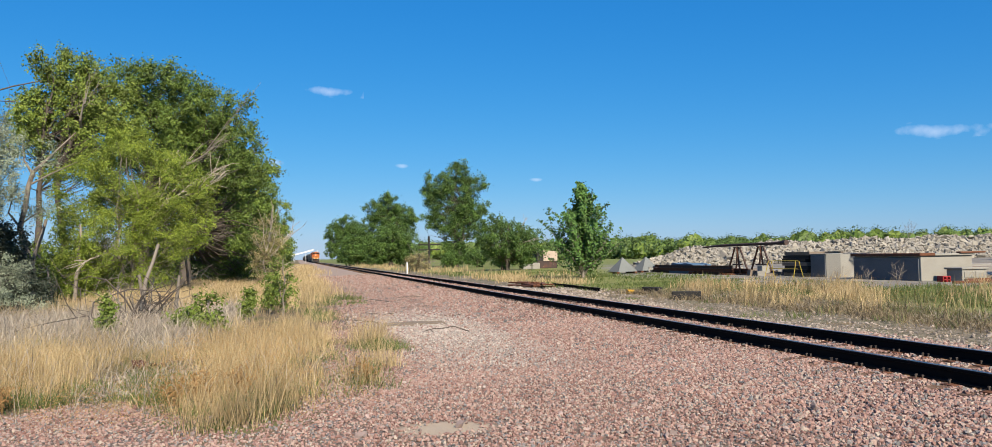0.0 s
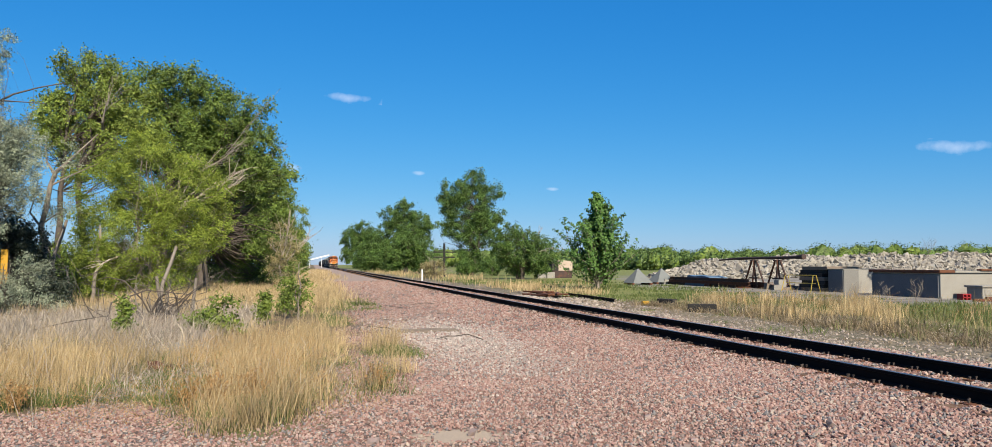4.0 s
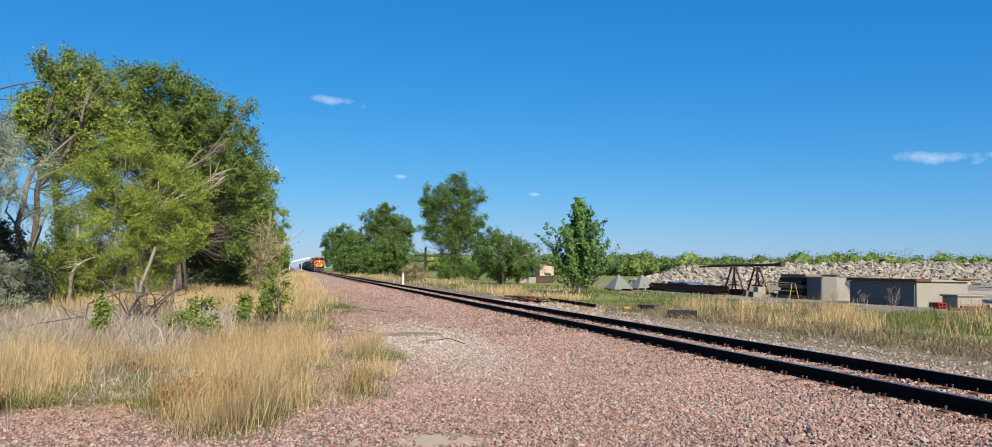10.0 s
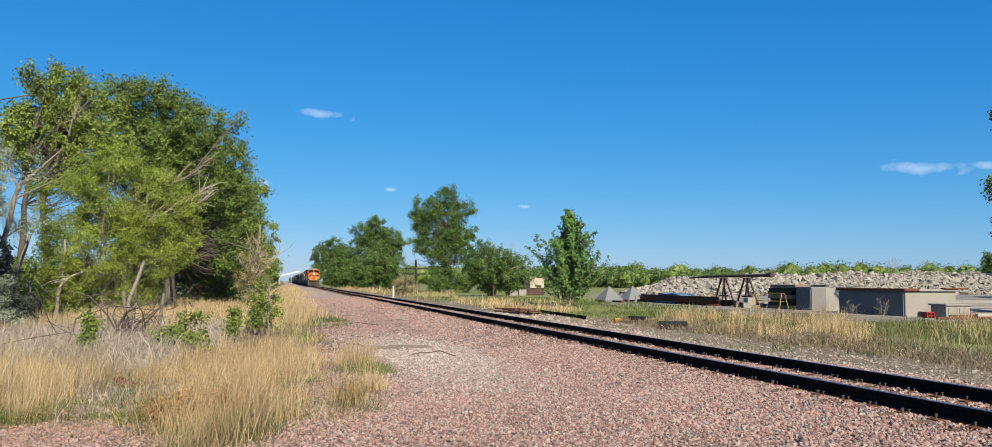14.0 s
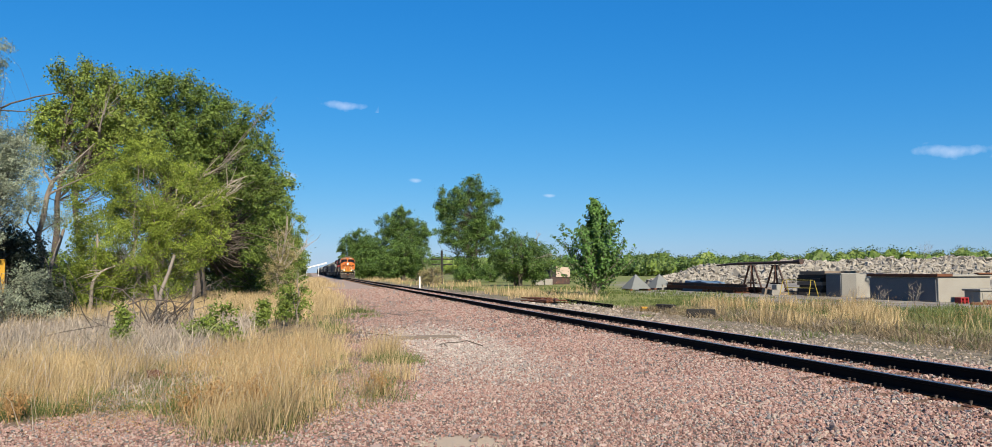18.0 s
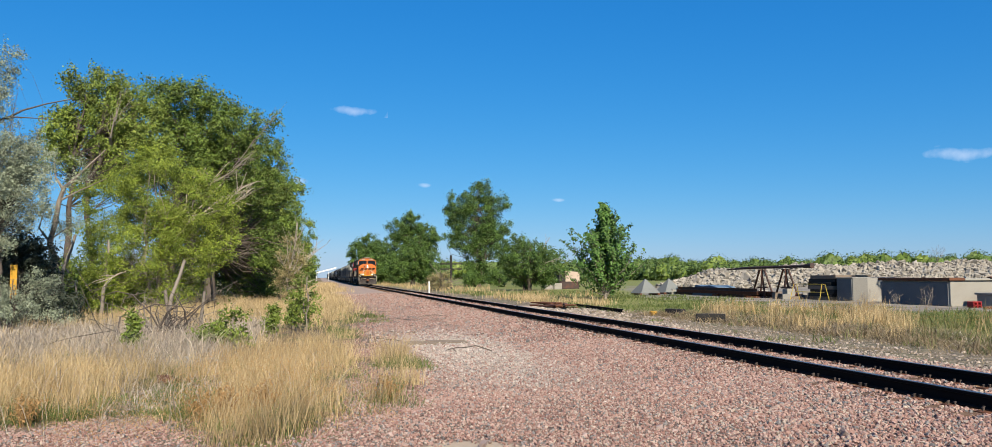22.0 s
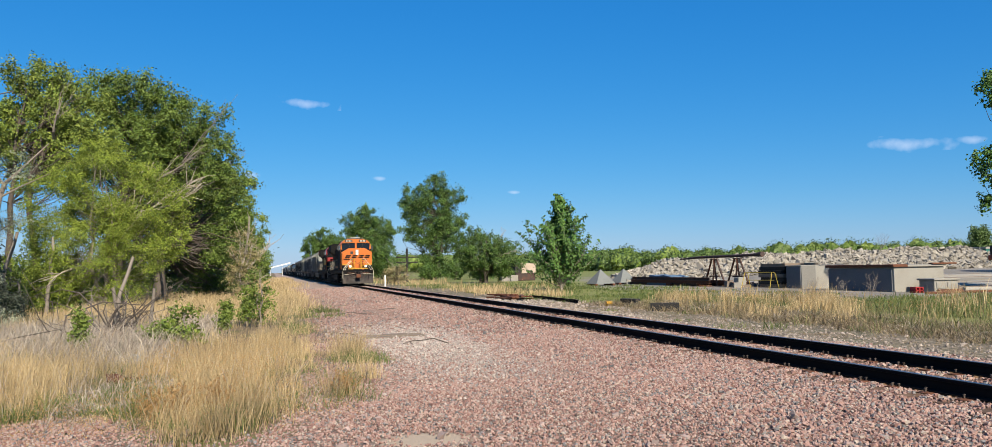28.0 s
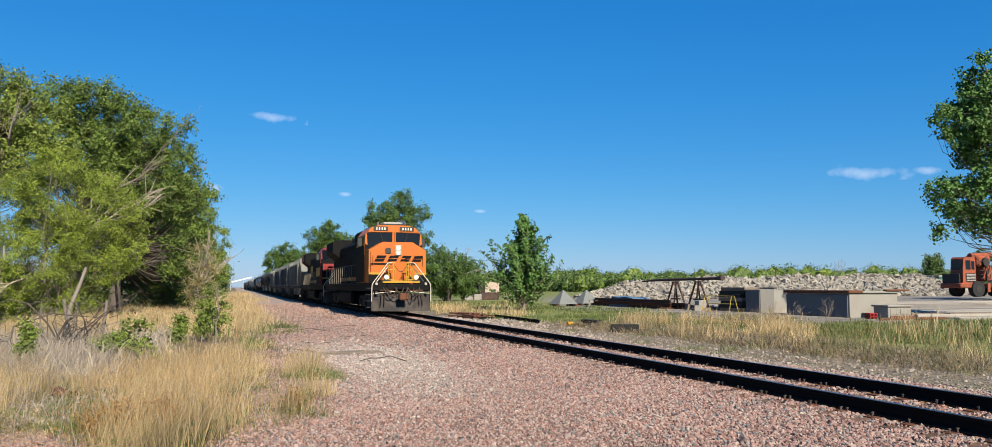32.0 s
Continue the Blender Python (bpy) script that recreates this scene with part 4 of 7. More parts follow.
def crooked_tree(lobes):
    """A thin grey tree whose bare trunk bends and forks against the sky."""
    rng = np.random.default_rng(34)
    t = thing("silver_tree", -11.9, 40, ground_z(-11.9, 40), "thin silvery tree with a crooked forked grey trunk", "tree")
    runs = [((0.15, 0, -0.2), (0.0, 0, 1.6), (0.1, 0, 3.0), (-0.1, 0, 3.6), (0.1, 0, 4.5), (0.25, 0, 5.5), (0.4, 0, 6.1)),
            ((0.4, 0, 6.1), (0.8, 0, 6.5), (1.2, 0.1, 7.0), (2.1, 0.2, 8.0)), ((0.4, 0, 6.1), (0.1, 0, 6.6), (0.0, 0.1, 7.4)),
            ((0.3, 0, 5.6), (1.1, -0.2, 6.0), (2.3, -0.3, 6.6)), ((-0.05, 0, 3.6), (-0.6, 0.1, 4.3), (-0.5, 0.2, 5.0)), ((-0.05, 0, 3.8), (0.5, 0, 4.3), (0.9, 0.1, 4.5))]
    for k, pts in enumerate(runs):
        r0, r1 = ((0.15, 0.1), (0.09, 0.02), (0.07, 0.02), (0.05, 0.015), (0.06, 0.02), (0.04, 0.015))[k]
        V, F = tubes([np.c_[np.array(pts) + rng.normal(size=(len(pts), 3)) * 0.03, np.linspace(r0, r1, len(pts))]], 8)
        mesh_part("trunk" if k == 0 else "limb", raw_mesh("limb", V, F, smooth=True), M["bark"], t)
    L = np.array(lobes)
    pick = rng.integers(len(L), size=70)
    d = rng.normal(size=(70, 3))
    d /= np.linalg.norm(d, axis=1)[:, None]
    cl = L[pick, :3] + d * L[pick, 3:] * rng.uniform(0.3, 1.0, (70, 1))
    c, face = sprays(cl, d, 50, 0.3, 0.1, rng, slim=0.4)
    V, F = leaves(c, np.full(len(c), 0.1), rng, slim=0.4, outward=face)
    mesh_part("crown", raw_mesh("crown", V, F), M["leaf_silver"], t)


def build_trees():
    for k, (x, y, h, s, sd) in enumerate(((-13.5, 52, 14.9, 1.0, 21), (-8.0, 56, 14.2, 1.05, 22), (-10.0, 70, 15.2, 1.1, 23), (-7.7, 82, 15.4, 1.05, 24), (-8.0, 100, 15.4, 1.05, 25), (-7.6, 122, 15.2, 1.1, 26), (-7.6, 152, 14.2, 1.15, 27), (-7.8, 195, 12.6, 1.2, 28))):
        far = y > 75
        lobes = [(0, -1.2, h * .78, 3.3 * s, 3.4, h * .22), (-2.0 * s, -2, h * .6, 3.2 * s, 3.2, h * .25), (2.6 * s, -1.2, h * .58, 3.0 * s, 3.2, h * .25), (0, 2.2, h * .36, 4.3 * s, 3.6, h * .26), (3.0 * s, 0.8, h * .3, 3.0 * s, 2.5, h * .24)]
        if k == 0:
            lobes = [(0.2, 0, 13.0, 1.69, 1.69, 1.69), (-1.4, 0, 10.9, 1.28, 1.28, 1.28), (1.8, 0, 11.9, 1.76, 1.76, 1.76), (-0.1, 0, 9.7, 2.03, 2.03, 2.03), (2.2, 0, 9.4, 2.1, 2.1, 2.1), (-2.2, 0, 9.5, 0.68, 0.68, 0.68)]
        if k == 1:
            lobes = [(-3.2, 0, 13.5, 1.35, 1.35, 1.35), (-1.3, 0, 13.4, 1.79, 1.79, 1.79), (0.9, 0, 12.5, 1.96, 1.96, 1.96), (3.0, 0, 11.6, 1.95, 1.95, 1.95), (4.9, 0, 9.4, 1.41, 1.41, 1.41), (-1.2, 0, 10.1, 2.68, 2.68, 2.68), (2.0, 0, 8.9, 2.66, 2.66, 2.66), (4.9, 0, 6.8, 1.86, 1.86, 1.86), (3.3, 5, 4.7, 2.66, 2.66, 2.66), (5.3, 0, 3.4, 1.86, 1.86, 1.86), (3.1, 6, 1.7, 2.22, 2.22, 2.22)]
        tree("cottonwood_tree", x, y, ground_z(x, y), lobes,
             "leaf_cotton" if k in (0, 3, 5) else "leaf_dark", "bark_dark", "tall broad cottonwood in fresh leaf beside the railway", 0.24 if far else 0.15, 230 if far else 540 if k == 1 else 300, 120 if far else 165, 0.5 if far else 0.44, 0.24 if k == 0 else 0.38, shell=0.2, seed=sd, group="trees in the row", bare=0 if far or k == 0 else 5, bare_mat="bark", stems=2)
    tree("willow_tree", -8.4, 45.5, ground_z(-8.4, 45.5), [(-0.2, 0, 6.4, 2.26, 2.26, 2.26), (-2.4, 0, 5.2, 1.84, 1.84, 1.84), (2.1, 0, 5.5, 1.74, 1.74, 1.74), (-1.1, 0, 3.1, 2.2, 2.2, 2.2), (1.5, 0, 2.9, 1.89, 1.89, 1.89), (-3.2, 0, 2.7, 1.04, 1.04, 1.04), (-2.1, 0, 0.9, 0.92, 0.92, 0.92), (0.7, 0, 1.0, 1.09, 1.09, 1.09), (2.9, 0, 3.8, 0.9, 0.9, 0.9)],
         "leaf_lime", "bark", "yellow-green feathery young willow in front of the row", 0.12, 330, 240, 0.4, 0.12, seed=31, stems=5, bare=9, flat=0.5, slim=0.4, shell=0.3)
    dead_branches()
    rng = np.random.default_rng(36)
    for x, y, h, r, lx in ((-12.4, 43.5, 4.2, 0.12, 0.5), (-13.0, 44.0, 3.0, 0.08, 0.1), (-11.7, 43.6, 1.8, 0.07, -0.2), (-10.9, 44.4, 3.9, 0.1, 0.3)):
        t = thing("dead_tree", x, y, ground_z(x, y), "standing grey dead trunk stripped of bark", "tree", "dead trees before the row")
        V, F = tubes([curve((0, 0, -0.2), (lx, 0, h), rng, r, r * 0.6, 0.05, 7), curve((lx * .5, 0, h * .55), (lx * .5 + rng.normal() * .5, 0.1, h * .55 + 0.8), rng, r * .4, r * .15, 0.1, 4)], 8)
        mesh_part("trunk", raw_mesh("trunk", V, F, smooth=True), M["bark"], t)
    for x, y, h, r, sd in ((-16.5, 50, 3.2, 2.2, 61), (-13.8, 49, 2.8, 2.0, 62), (-11.2, 50, 3.0, 2.0, 63), (-8.2, 64, 4.4, 2.4, 64), (-5.2, 66, 5.0, 2.2, 65), (-4.2, 74, 4.5, 2.0, 66)):
        tree("understorey_bush", x, y, ground_z(x, y), [(0, 0, h * .5, r, r * .8, h * .42)], "leaf_dark", "bark_dark", "dark leafy bush in the shade of the tree row", 0.16, 90, 70, 0.34, 0.05, seed=sd, category="bush", group="bushes under the tree row", stems=3)
    tree("silver_tree", -12.6, 36, ground_z(-12.6, 36), [(-0.4, 0, 6.7, 1.39, 1.39, 1.39), (0.7, 0, 7.0, 0.84, 0.84, 0.84), (0.3, 0, 5.5, 1.32, 1.32, 1.32), (1.4, 0, 5.1, 0.71, 0.71, 0.71), (-0.6, 0, 8.2, 0.79, 0.79, 0.79), (-0.3, 0, 10.7, 0.54, 0.54, 0.54), (-0.7, 0, 9.6, 0.67, 0.67, 0.67), (-1.3, 0, 5.8, 1.83, 1.83, 1.83), (-0.1, 0, 4.0, 0.78, 0.78, 0.78), (0.0, 0, 11.4, 0.27, 0.27, 0.27)],
         "leaf_silver", "bark_dark", "silvery grey-leaved olive tree with dark twisted stems", 0.1, 400, 120, 0.26, 0.12, seed=32, stems=3, trunk_top=0.4, fork=0.25, slim=0.4)
    tree("silver_bush", -11.6, 34, ground_z(-11.6, 34), [(-0.1, 0, 1.6, 0.74, 0.74, 0.74), (1.1, 0, 1.7, 0.56, 0.56, 0.56), (0.8, 0, 0.7, 1.07, 1.07, 0.51), (-0.4, 0, 0.5, 0.91, 0.91, 0.91), (1.9, 0, 0.5, 0.56, 0.56, 0.28)],
         "leaf_silver", "bark_dark", "low silvery grey-leaved bush with black gaps between its twigs", 0.09, 95, 90, 0.18, 0.05, seed=37, category="bush", stems=4, slim=0.4)
    # foliage added to fill the dark interior below the olive crown
    tree("dark_understorey", -13.0, 39, ground_z(-13.0, 39), [(-0.5, 0, 3.4, 1.24, 1.24, 1.24), (0.8, 0, 2.9, 0.84, 0.84, 0.84), (0.3, 0, 1.4, 1.36, 1.36, 1.36), (1.5, 0, 1.3, 0.83, 0.83, 0.83), (2.0, 0, 0.3, 0.58, 0.58, 0.58), (-0.7, 0, 1.7, 1.24, 1.24, 1.24)],
         "leaf_under_shade", "bark_dark", "dense blackish foliage standing for the shade under the olive tree", 0.11, 330, 90, 0.26, 0.1, seed=38, stems=4, shell=0.2)
    crooked_tree([(-0.2, 0, 6.6, 0.79, 0.79, 0.79), (-0.7, 0, 7.5, 0.6, 0.6, 0.6), (-0.9, 0, 8.2, 0.4, 0.4, 0.4), (0.9, 0, 7.0, 0.59, 0.59, 0.59), (0.4, 0, 4.3, 0.39, 0.39, 0.39), (0.8, 0, 4.5, 0.33, 0.33, 0.33)])
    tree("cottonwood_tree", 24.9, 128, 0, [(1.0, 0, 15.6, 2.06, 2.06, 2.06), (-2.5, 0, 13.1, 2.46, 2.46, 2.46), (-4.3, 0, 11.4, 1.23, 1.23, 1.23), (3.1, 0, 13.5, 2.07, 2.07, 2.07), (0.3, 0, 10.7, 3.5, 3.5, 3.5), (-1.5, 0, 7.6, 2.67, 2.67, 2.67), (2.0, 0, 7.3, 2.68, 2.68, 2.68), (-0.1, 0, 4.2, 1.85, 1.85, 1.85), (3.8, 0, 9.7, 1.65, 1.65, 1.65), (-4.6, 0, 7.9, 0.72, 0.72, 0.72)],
         "leaf_grove_shade", "bark_dark", "tall open cottonwood standing beyond the track", 0.26, 330, 120, 0.5, 0.4, seed=41, shell=0.25)
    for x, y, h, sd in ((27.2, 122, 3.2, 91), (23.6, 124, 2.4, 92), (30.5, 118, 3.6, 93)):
        tree("scrub_bush", x, y, 0, [(0, 0, h * .5, h * .6, h * .5, h * .42)], "leaf_grove_shade", "bark_dark", "low dark scrub at the foot of the cottonwood", 0.22, 60, 90, 0.3, 0.06, seed=sd, category="bush", group="scrub beyond the track", stems=3)
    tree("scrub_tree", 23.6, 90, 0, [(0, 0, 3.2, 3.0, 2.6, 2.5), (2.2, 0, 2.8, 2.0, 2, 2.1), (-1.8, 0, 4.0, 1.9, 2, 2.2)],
         "leaf_grove_shade", "bark_dark", "round dark bushy scrub tree", 0.2, 210, 105, 0.34, 0.2, seed=42, stems=4, bare=6)
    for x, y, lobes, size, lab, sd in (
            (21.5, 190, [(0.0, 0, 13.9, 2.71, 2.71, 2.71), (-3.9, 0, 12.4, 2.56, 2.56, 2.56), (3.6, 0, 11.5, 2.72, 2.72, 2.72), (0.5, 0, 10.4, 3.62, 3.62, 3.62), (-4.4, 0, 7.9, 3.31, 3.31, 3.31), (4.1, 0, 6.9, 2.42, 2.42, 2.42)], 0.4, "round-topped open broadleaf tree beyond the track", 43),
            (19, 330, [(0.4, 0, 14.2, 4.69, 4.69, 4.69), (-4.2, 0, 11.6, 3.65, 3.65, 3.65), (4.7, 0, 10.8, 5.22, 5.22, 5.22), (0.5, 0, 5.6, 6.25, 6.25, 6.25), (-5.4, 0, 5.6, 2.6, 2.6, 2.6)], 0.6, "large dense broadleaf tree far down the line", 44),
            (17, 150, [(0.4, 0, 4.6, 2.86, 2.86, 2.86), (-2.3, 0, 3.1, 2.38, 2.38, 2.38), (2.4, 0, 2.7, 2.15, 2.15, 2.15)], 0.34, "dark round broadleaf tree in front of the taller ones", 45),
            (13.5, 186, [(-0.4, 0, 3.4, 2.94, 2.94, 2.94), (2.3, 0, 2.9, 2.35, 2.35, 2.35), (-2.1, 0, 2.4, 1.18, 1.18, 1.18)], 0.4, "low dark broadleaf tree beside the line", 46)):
        tree("broadleaf_tree", x, y, 0, lobes, "leaf_grove_shade", "bark_dark", lab, size * 0.85, 280, 105, size * 1.3, 0.4, seed=sd, group="trees beyond the track", shell=0.3)
    spire_tree("poplar_tree", 19.5, 53.2, 0, 7.1, 3.15, "leaf_poplar", "bark", "young pointed poplar with bright green leaves", 0.19, 120, 95, 51)
    tree("cottonwood_tree", 40.6, 32, ground_z(40.6, 32), [(-4.1, 0, 10.4, 1.15, 1.15, 1.15), (-5.5, 0, 10.3, 0.45, 0.45, 0.45), (-3.1, 0, 13.2, 0.7, 0.7, 0.7), (-3.5, 0, 6.0, 1.31, 1.31, 1.31), (-5.2, 0, 6.3, 0.9, 0.9, 0.9), (-6.0, 0, 4.4, 0.3, 0.3, 0.3), (-2.7, 0, 8.4, 1.33, 1.33, 1.33), (-3.0, 0, 4.6, 0.35, 0.35, 0.35), (-1.3, 0, 10.2, 2.4, 2.4, 2.4), (-1.1, 0, 6.1, 2.0, 2.0, 2.0), (-5.7, 0, 9.1, 0.3, 0.3, 0.3), (-2.3, 0, 11.5, 1.57, 1.57, 1.57), (-6.2, 0, 6.8, 0.37, 0.37, 0.37)],
         "leaf_poplar", "bark_dark", "cottonwood with large glossy leaves at the yard's edge", 0.155, 360, 90, 0.3, 0.3, seed=52, fork=0.5, slim=0.85)
    for x, y, h, sd in ((157.5, 150, 8.6, 53), (161.5, 152, 9.0, 54), (174, 150, 10.5, 55), (180, 151, 10.0, 56)):
        tree("broadleaf_tree", x, y, 0.6, [(0, 0, h * .62, h * .14, h * .14, h * .34), (h * .06, 0, h * .3, h * .18, h * .16, h * .26)],
             "leaf_far", "bark_dark", "young green tree behind the yard", 0.4, 90, 60, 0.42, 0.2, seed=sd, group="trees behind the yard")
    tree("bare_sapling", -1.8, 52.5, ground_z(-1.8, 52.5), [(0, 0, 3.1, 0.75, 0.7, 1.5), (0.1, 0, 1.8, 0.95, 0.8, 1.2)],
         "leaf_tan", "bark_pale", "slender half-dead sapling with tan twigs", 0.1, 95, 45, 0.28, 0.06, seed=57, bare=8)
    tree("scrub_tree", -3.6, 150, ground_z(-3.6, 150), [(0, 0, 2.4, 2.4, 2.2, 2.2), (1.2, 0, 1.4, 1.8, 1.6, 1.3)],
         "leaf_dark", "bark_dark", "low scrub tree at the end of the row", 0.3, 110, 50, 0.5, 0.12, seed=58, stems=3)
    tree("grey_bush", 14.2, 96, 0, [(0, 0, 1.1, 1.4, 1.2, 1.0)], "leaf_tan", "bark", "leafless grey-brown bush by the line poles", 0.14, 70, 22, 0.3, 0.05, seed=59, category="bush", stems=5, bare=20, bare_mat="bark")


build_trees()


def build_woods():
    """Far woods along the edge of the valley, as clumps of leaves without number."""
    rng = np.random.default_rng(61)
    V, F, base = [], [], 0
    el, az = np.meshgrid(np.linspace(-1.5, 1.5, 7), np.arange(9) * 2 * np.pi / 9, indexing="ij")
    ball = np.stack([np.cos(el) * np.cos(az), np.cos(el) * np.sin(az), np.sin(el)], -1).reshape(-1, 3)
    bi, bj = np.meshgrid(np.arange(6), np.arange(9), indexing="ij")
    body = np.stack([bi * 9 + bj, bi * 9 + (bj + 1) % 9, (bi + 1) * 9 + (bj + 1) % 9, (bi + 1) * 9 + bj], -1).reshape(-1, 4)

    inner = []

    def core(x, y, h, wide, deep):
        """A solid blob added inside one far crown, standing for its inner shade."""
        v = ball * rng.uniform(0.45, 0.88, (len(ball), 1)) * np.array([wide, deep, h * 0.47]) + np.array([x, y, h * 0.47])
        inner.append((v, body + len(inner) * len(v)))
    for k in range(400):
        u = rng.random()
        x = 42 + u * 510 + rng.normal() * 8
        y = 335 - 40 * u + rng.normal() * 22
        h = rng.uniform(7.0, 9.3) * (0.9 + 1.05 * u - 0.45 * u * u) * (1 + 0.12 * math.sin(u * 40))
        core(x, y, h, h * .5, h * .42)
        n = 300
        d = rng.normal(size=(n, 3))
        d /= np.linalg.norm(d, axis=1)[:, None]
        c = np.array([x, y, h * 0.5]) + d * np.array([h * .5, h * .42, h * .5]) * rng.uniform(0.55, 1.0, (n, 1))
        c[:, 2] = np.maximum(c[:, 2], 0.2)
        v, f = leaves(c, np.full(n, 0.72), rng, outward=d)
        V.append(v)
        F.append(f + base)
        base += len(v)
    for k in range(170):
        u = rng.random()
        x, y, h = 36 + u * 120, 160 + u * 30 + rng.normal() * 12, rng.uniform(3.0, 5.4)
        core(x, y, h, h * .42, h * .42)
        n = 250
        d = rng.normal(size=(n, 3))
        d /= np.linalg.norm(d, axis=1)[:, None]
        c = np.array([x, y, h * 0.5]) + d * np.array([h * .42, h * .42, h * .5]) * rng.uniform(0.5, 1.05, (n, 1))
        c[:, 2] = np.maximum(c[:, 2], 0.2)
        v, f = leaves(c, np.full(n, 0.5), rng, outward=d)
        V.append(v)
        F.append(f + base)
        base += len(v)
    for k in range(70):
        x, y, h = rng.uniform(-60, -15), rng.uniform(78, 130), rng.uniform(3.0, 5.5)
        n = 300
        d = rng.normal(size=(n, 3))
        d /= np.linalg.norm(d, axis=1)[:, None]
        c = np.array([x, y, h * 0.4]) + d * np.array([h * .6, h * .5, h * .5]) * rng.uniform(0.5, 1.05, (n, 1))
        c[:, 2] = np.maximum(c[:, 2], -0.3)
        v, f = leaves(c, np.full(n, 0.4), rng, outward=d)
        V.append(v)
        F.append(f + base)
        base += len(v)
    tagged(mesh_part("far_woods", raw_mesh("far_woods", np.concatenate(V), np.concatenate(F)), M["leaf_far"]), "distant line of green woods across the valley", "woods", kind="stuff")
    # added blobs in leaf colour fill the crowns as inner shade
    tagged(mesh_part("far_undergrowth", raw_mesh("far_undergrowth", np.concatenate([v for v, _ in inner]), np.concatenate([f for _, f in inner])), M["leaf_dark"]), "solid leafy fill standing for the shade inside the distant woods", "woods", kind="stuff")


build_woods()


# ---- shrubs by the verge ----
def build_shrubs():
    for x, y, h, r, sd in ((-0.35, 25.2, 2.1, 0.28, 71), (-2.1, 20.8, 0.95, 0.42, 72), (-1.3, 23.5, 1.0, 0.12, 73), (-0.85, 27.5, 1.3, 0.14, 74), (-4.3, 20.6, 1.0, 0.05, 76), (-2.6, 21.0, 0.65, 0.32, 79)):
        tree("shrub", x, y, ground_z(x, y), [(0, 0, h * .62, r, r, h * .36), (r * .5, 0, h * .35, r * .8, r * .8, h * .25), (-r * .5, 0, h * .3, r * .8, r * .8, h * .22)],
             "leaf_shrub", "bark", "leafy green sapling in the dry grass", 0.085, 26, 22, 0.1, 0.025, seed=sd, category="shrub", group="saplings in the verge", stems=3)
    rng = np.random.default_rng(75)
    root = thing("dead_shrub", -4.4, 25.3, ground_z(-4.4, 25.3), "dead grey shrub with bare broken stems", "shrub")
    for k in range(24):
        a = rng.uniform(0, 2 * np.pi)
        e = np.array([math.cos(a) * rng.uniform(.3, 2.4), math.sin(a) * rng.uniform(.3, 1.3), rng.uniform(0.4, 1.7)])
        o = np.array([rng.normal() * .25, rng.normal() * .2, -0.05])
        twig = [curve(o, e, rng, 0.03, 0.007, 0.14, 5)]
        for _ in range(5):
            s = o + (e - o) * rng.uniform(0.4, 1.0)
            twig.append(curve(s, s + rng.normal(size=3) * 0.35, rng, 0.011, 0.004, 0.1, 3))
        V, F = tubes(twig, 5)
        mesh_part("stem", raw_mesh("stem", V, F, smooth=True), M["bark_dark" if k % 3 else "bark"], root)
    for a, e, r in (((0.05, 0, -0.1), (0.45, 0.2, 2.3), 0.065), ((0.9, 0.5, -0.1), (1.0, 0.4, 1.35), 0.06), ((0.0, 0.1, -0.1), (-0.05, 0, 1.4), 0.07)):
        V, F = tubes([curve(a, e, rng, r, r * 0.7, 0.05, 6)], 8)
        mesh_part("broken_trunk", raw_mesh("broken_trunk", V, F, smooth=True), M["bark"], root, "broken grey dead trunk")


build_shrubs()


def dry_weeds():
    """Rusty curled weeds among the stalks."""
    rng = np.random.default_rng(78)
    for x, y, h in ((-1.05, 9.95, 0.42), (-1.4, 10.3, 0.36), (-0.7, 10.4, 0.4), (-4.4, 10.8, 0.4), (-3.4, 10.6, 0.35), (0.9, 10.9, 0.32), (-5.0, 12.0, 0.45)):
        t = thing("dry_weed", x, y, ground_z(x, y), "rusty tan curled weed gone to seed", "weed", "dry weeds in the verge")
        tops = [np.array([rng.normal() * 0.13, rng.normal() * 0.13, h * rng.uniform(0.6, 1.1)]) for _ in range(16)]
        V, F = tubes([curve((e[0] * 0.4, e[1] * 0.4, -0.02), e, rng, 0.004, 0.002, 0.08, 4) for e in tops], 4)
        mesh_part("stem", raw_mesh("stem", V, F), M["dry_weed"], t)
        c = np.concatenate([e * rng.uniform(0.35, 1.0, (26, 1)) + rng.normal(size=(26, 3)) * 0.025 for e in tops])
        c[:, 2] = np.maximum(c[:, 2], 0.02)
        V, F = leaves(c, np.full(len(c), 0.035), rng)
        mesh_part("foliage", raw_mesh("foliage", V, F), M["dry_weed"], t)


dry_weeds()


# ---- things beyond the track ----
def post_and_poles():
    t = thing("marker_post", 10.9, 81.5, 0, "white square marker post beside the track", "post")
    part("post", boxes((-0.065, 0.065, -0.065, 0.065, -0.2, 1.2), bevel=0.01), M["white_paint"], t)
    for x, y, h, m, lab in ((17.6, 109, 4.6, "tar_wood", "short dark line pole with two crossarms"), (19.5, 150, 5.0, "old_wood", "weathered grey line pole with two crossarms")):
        t = thing("line_pole", x, y, 0, lab, "pole", "line poles")
        part("pole", rods(((0, 0, -0.3), (0, 0, h), 0.15)), M[m], t)
        for z in (h - 1.2, h - 1.9):
            a = part("crossarm", boxes((-1.5, 1.5, -0.08, 0.08, z - 0.08, z + 0.08), bevel=0.01), M[m], t)
            for dx in (-1.2, -0.8, 0.8, 1.2):
                part("insulator", rods(((dx, 0, z + 0.06), (dx, 0, z + 0.2), 0.035)), M["old_wood"], a)


post_and_poles()


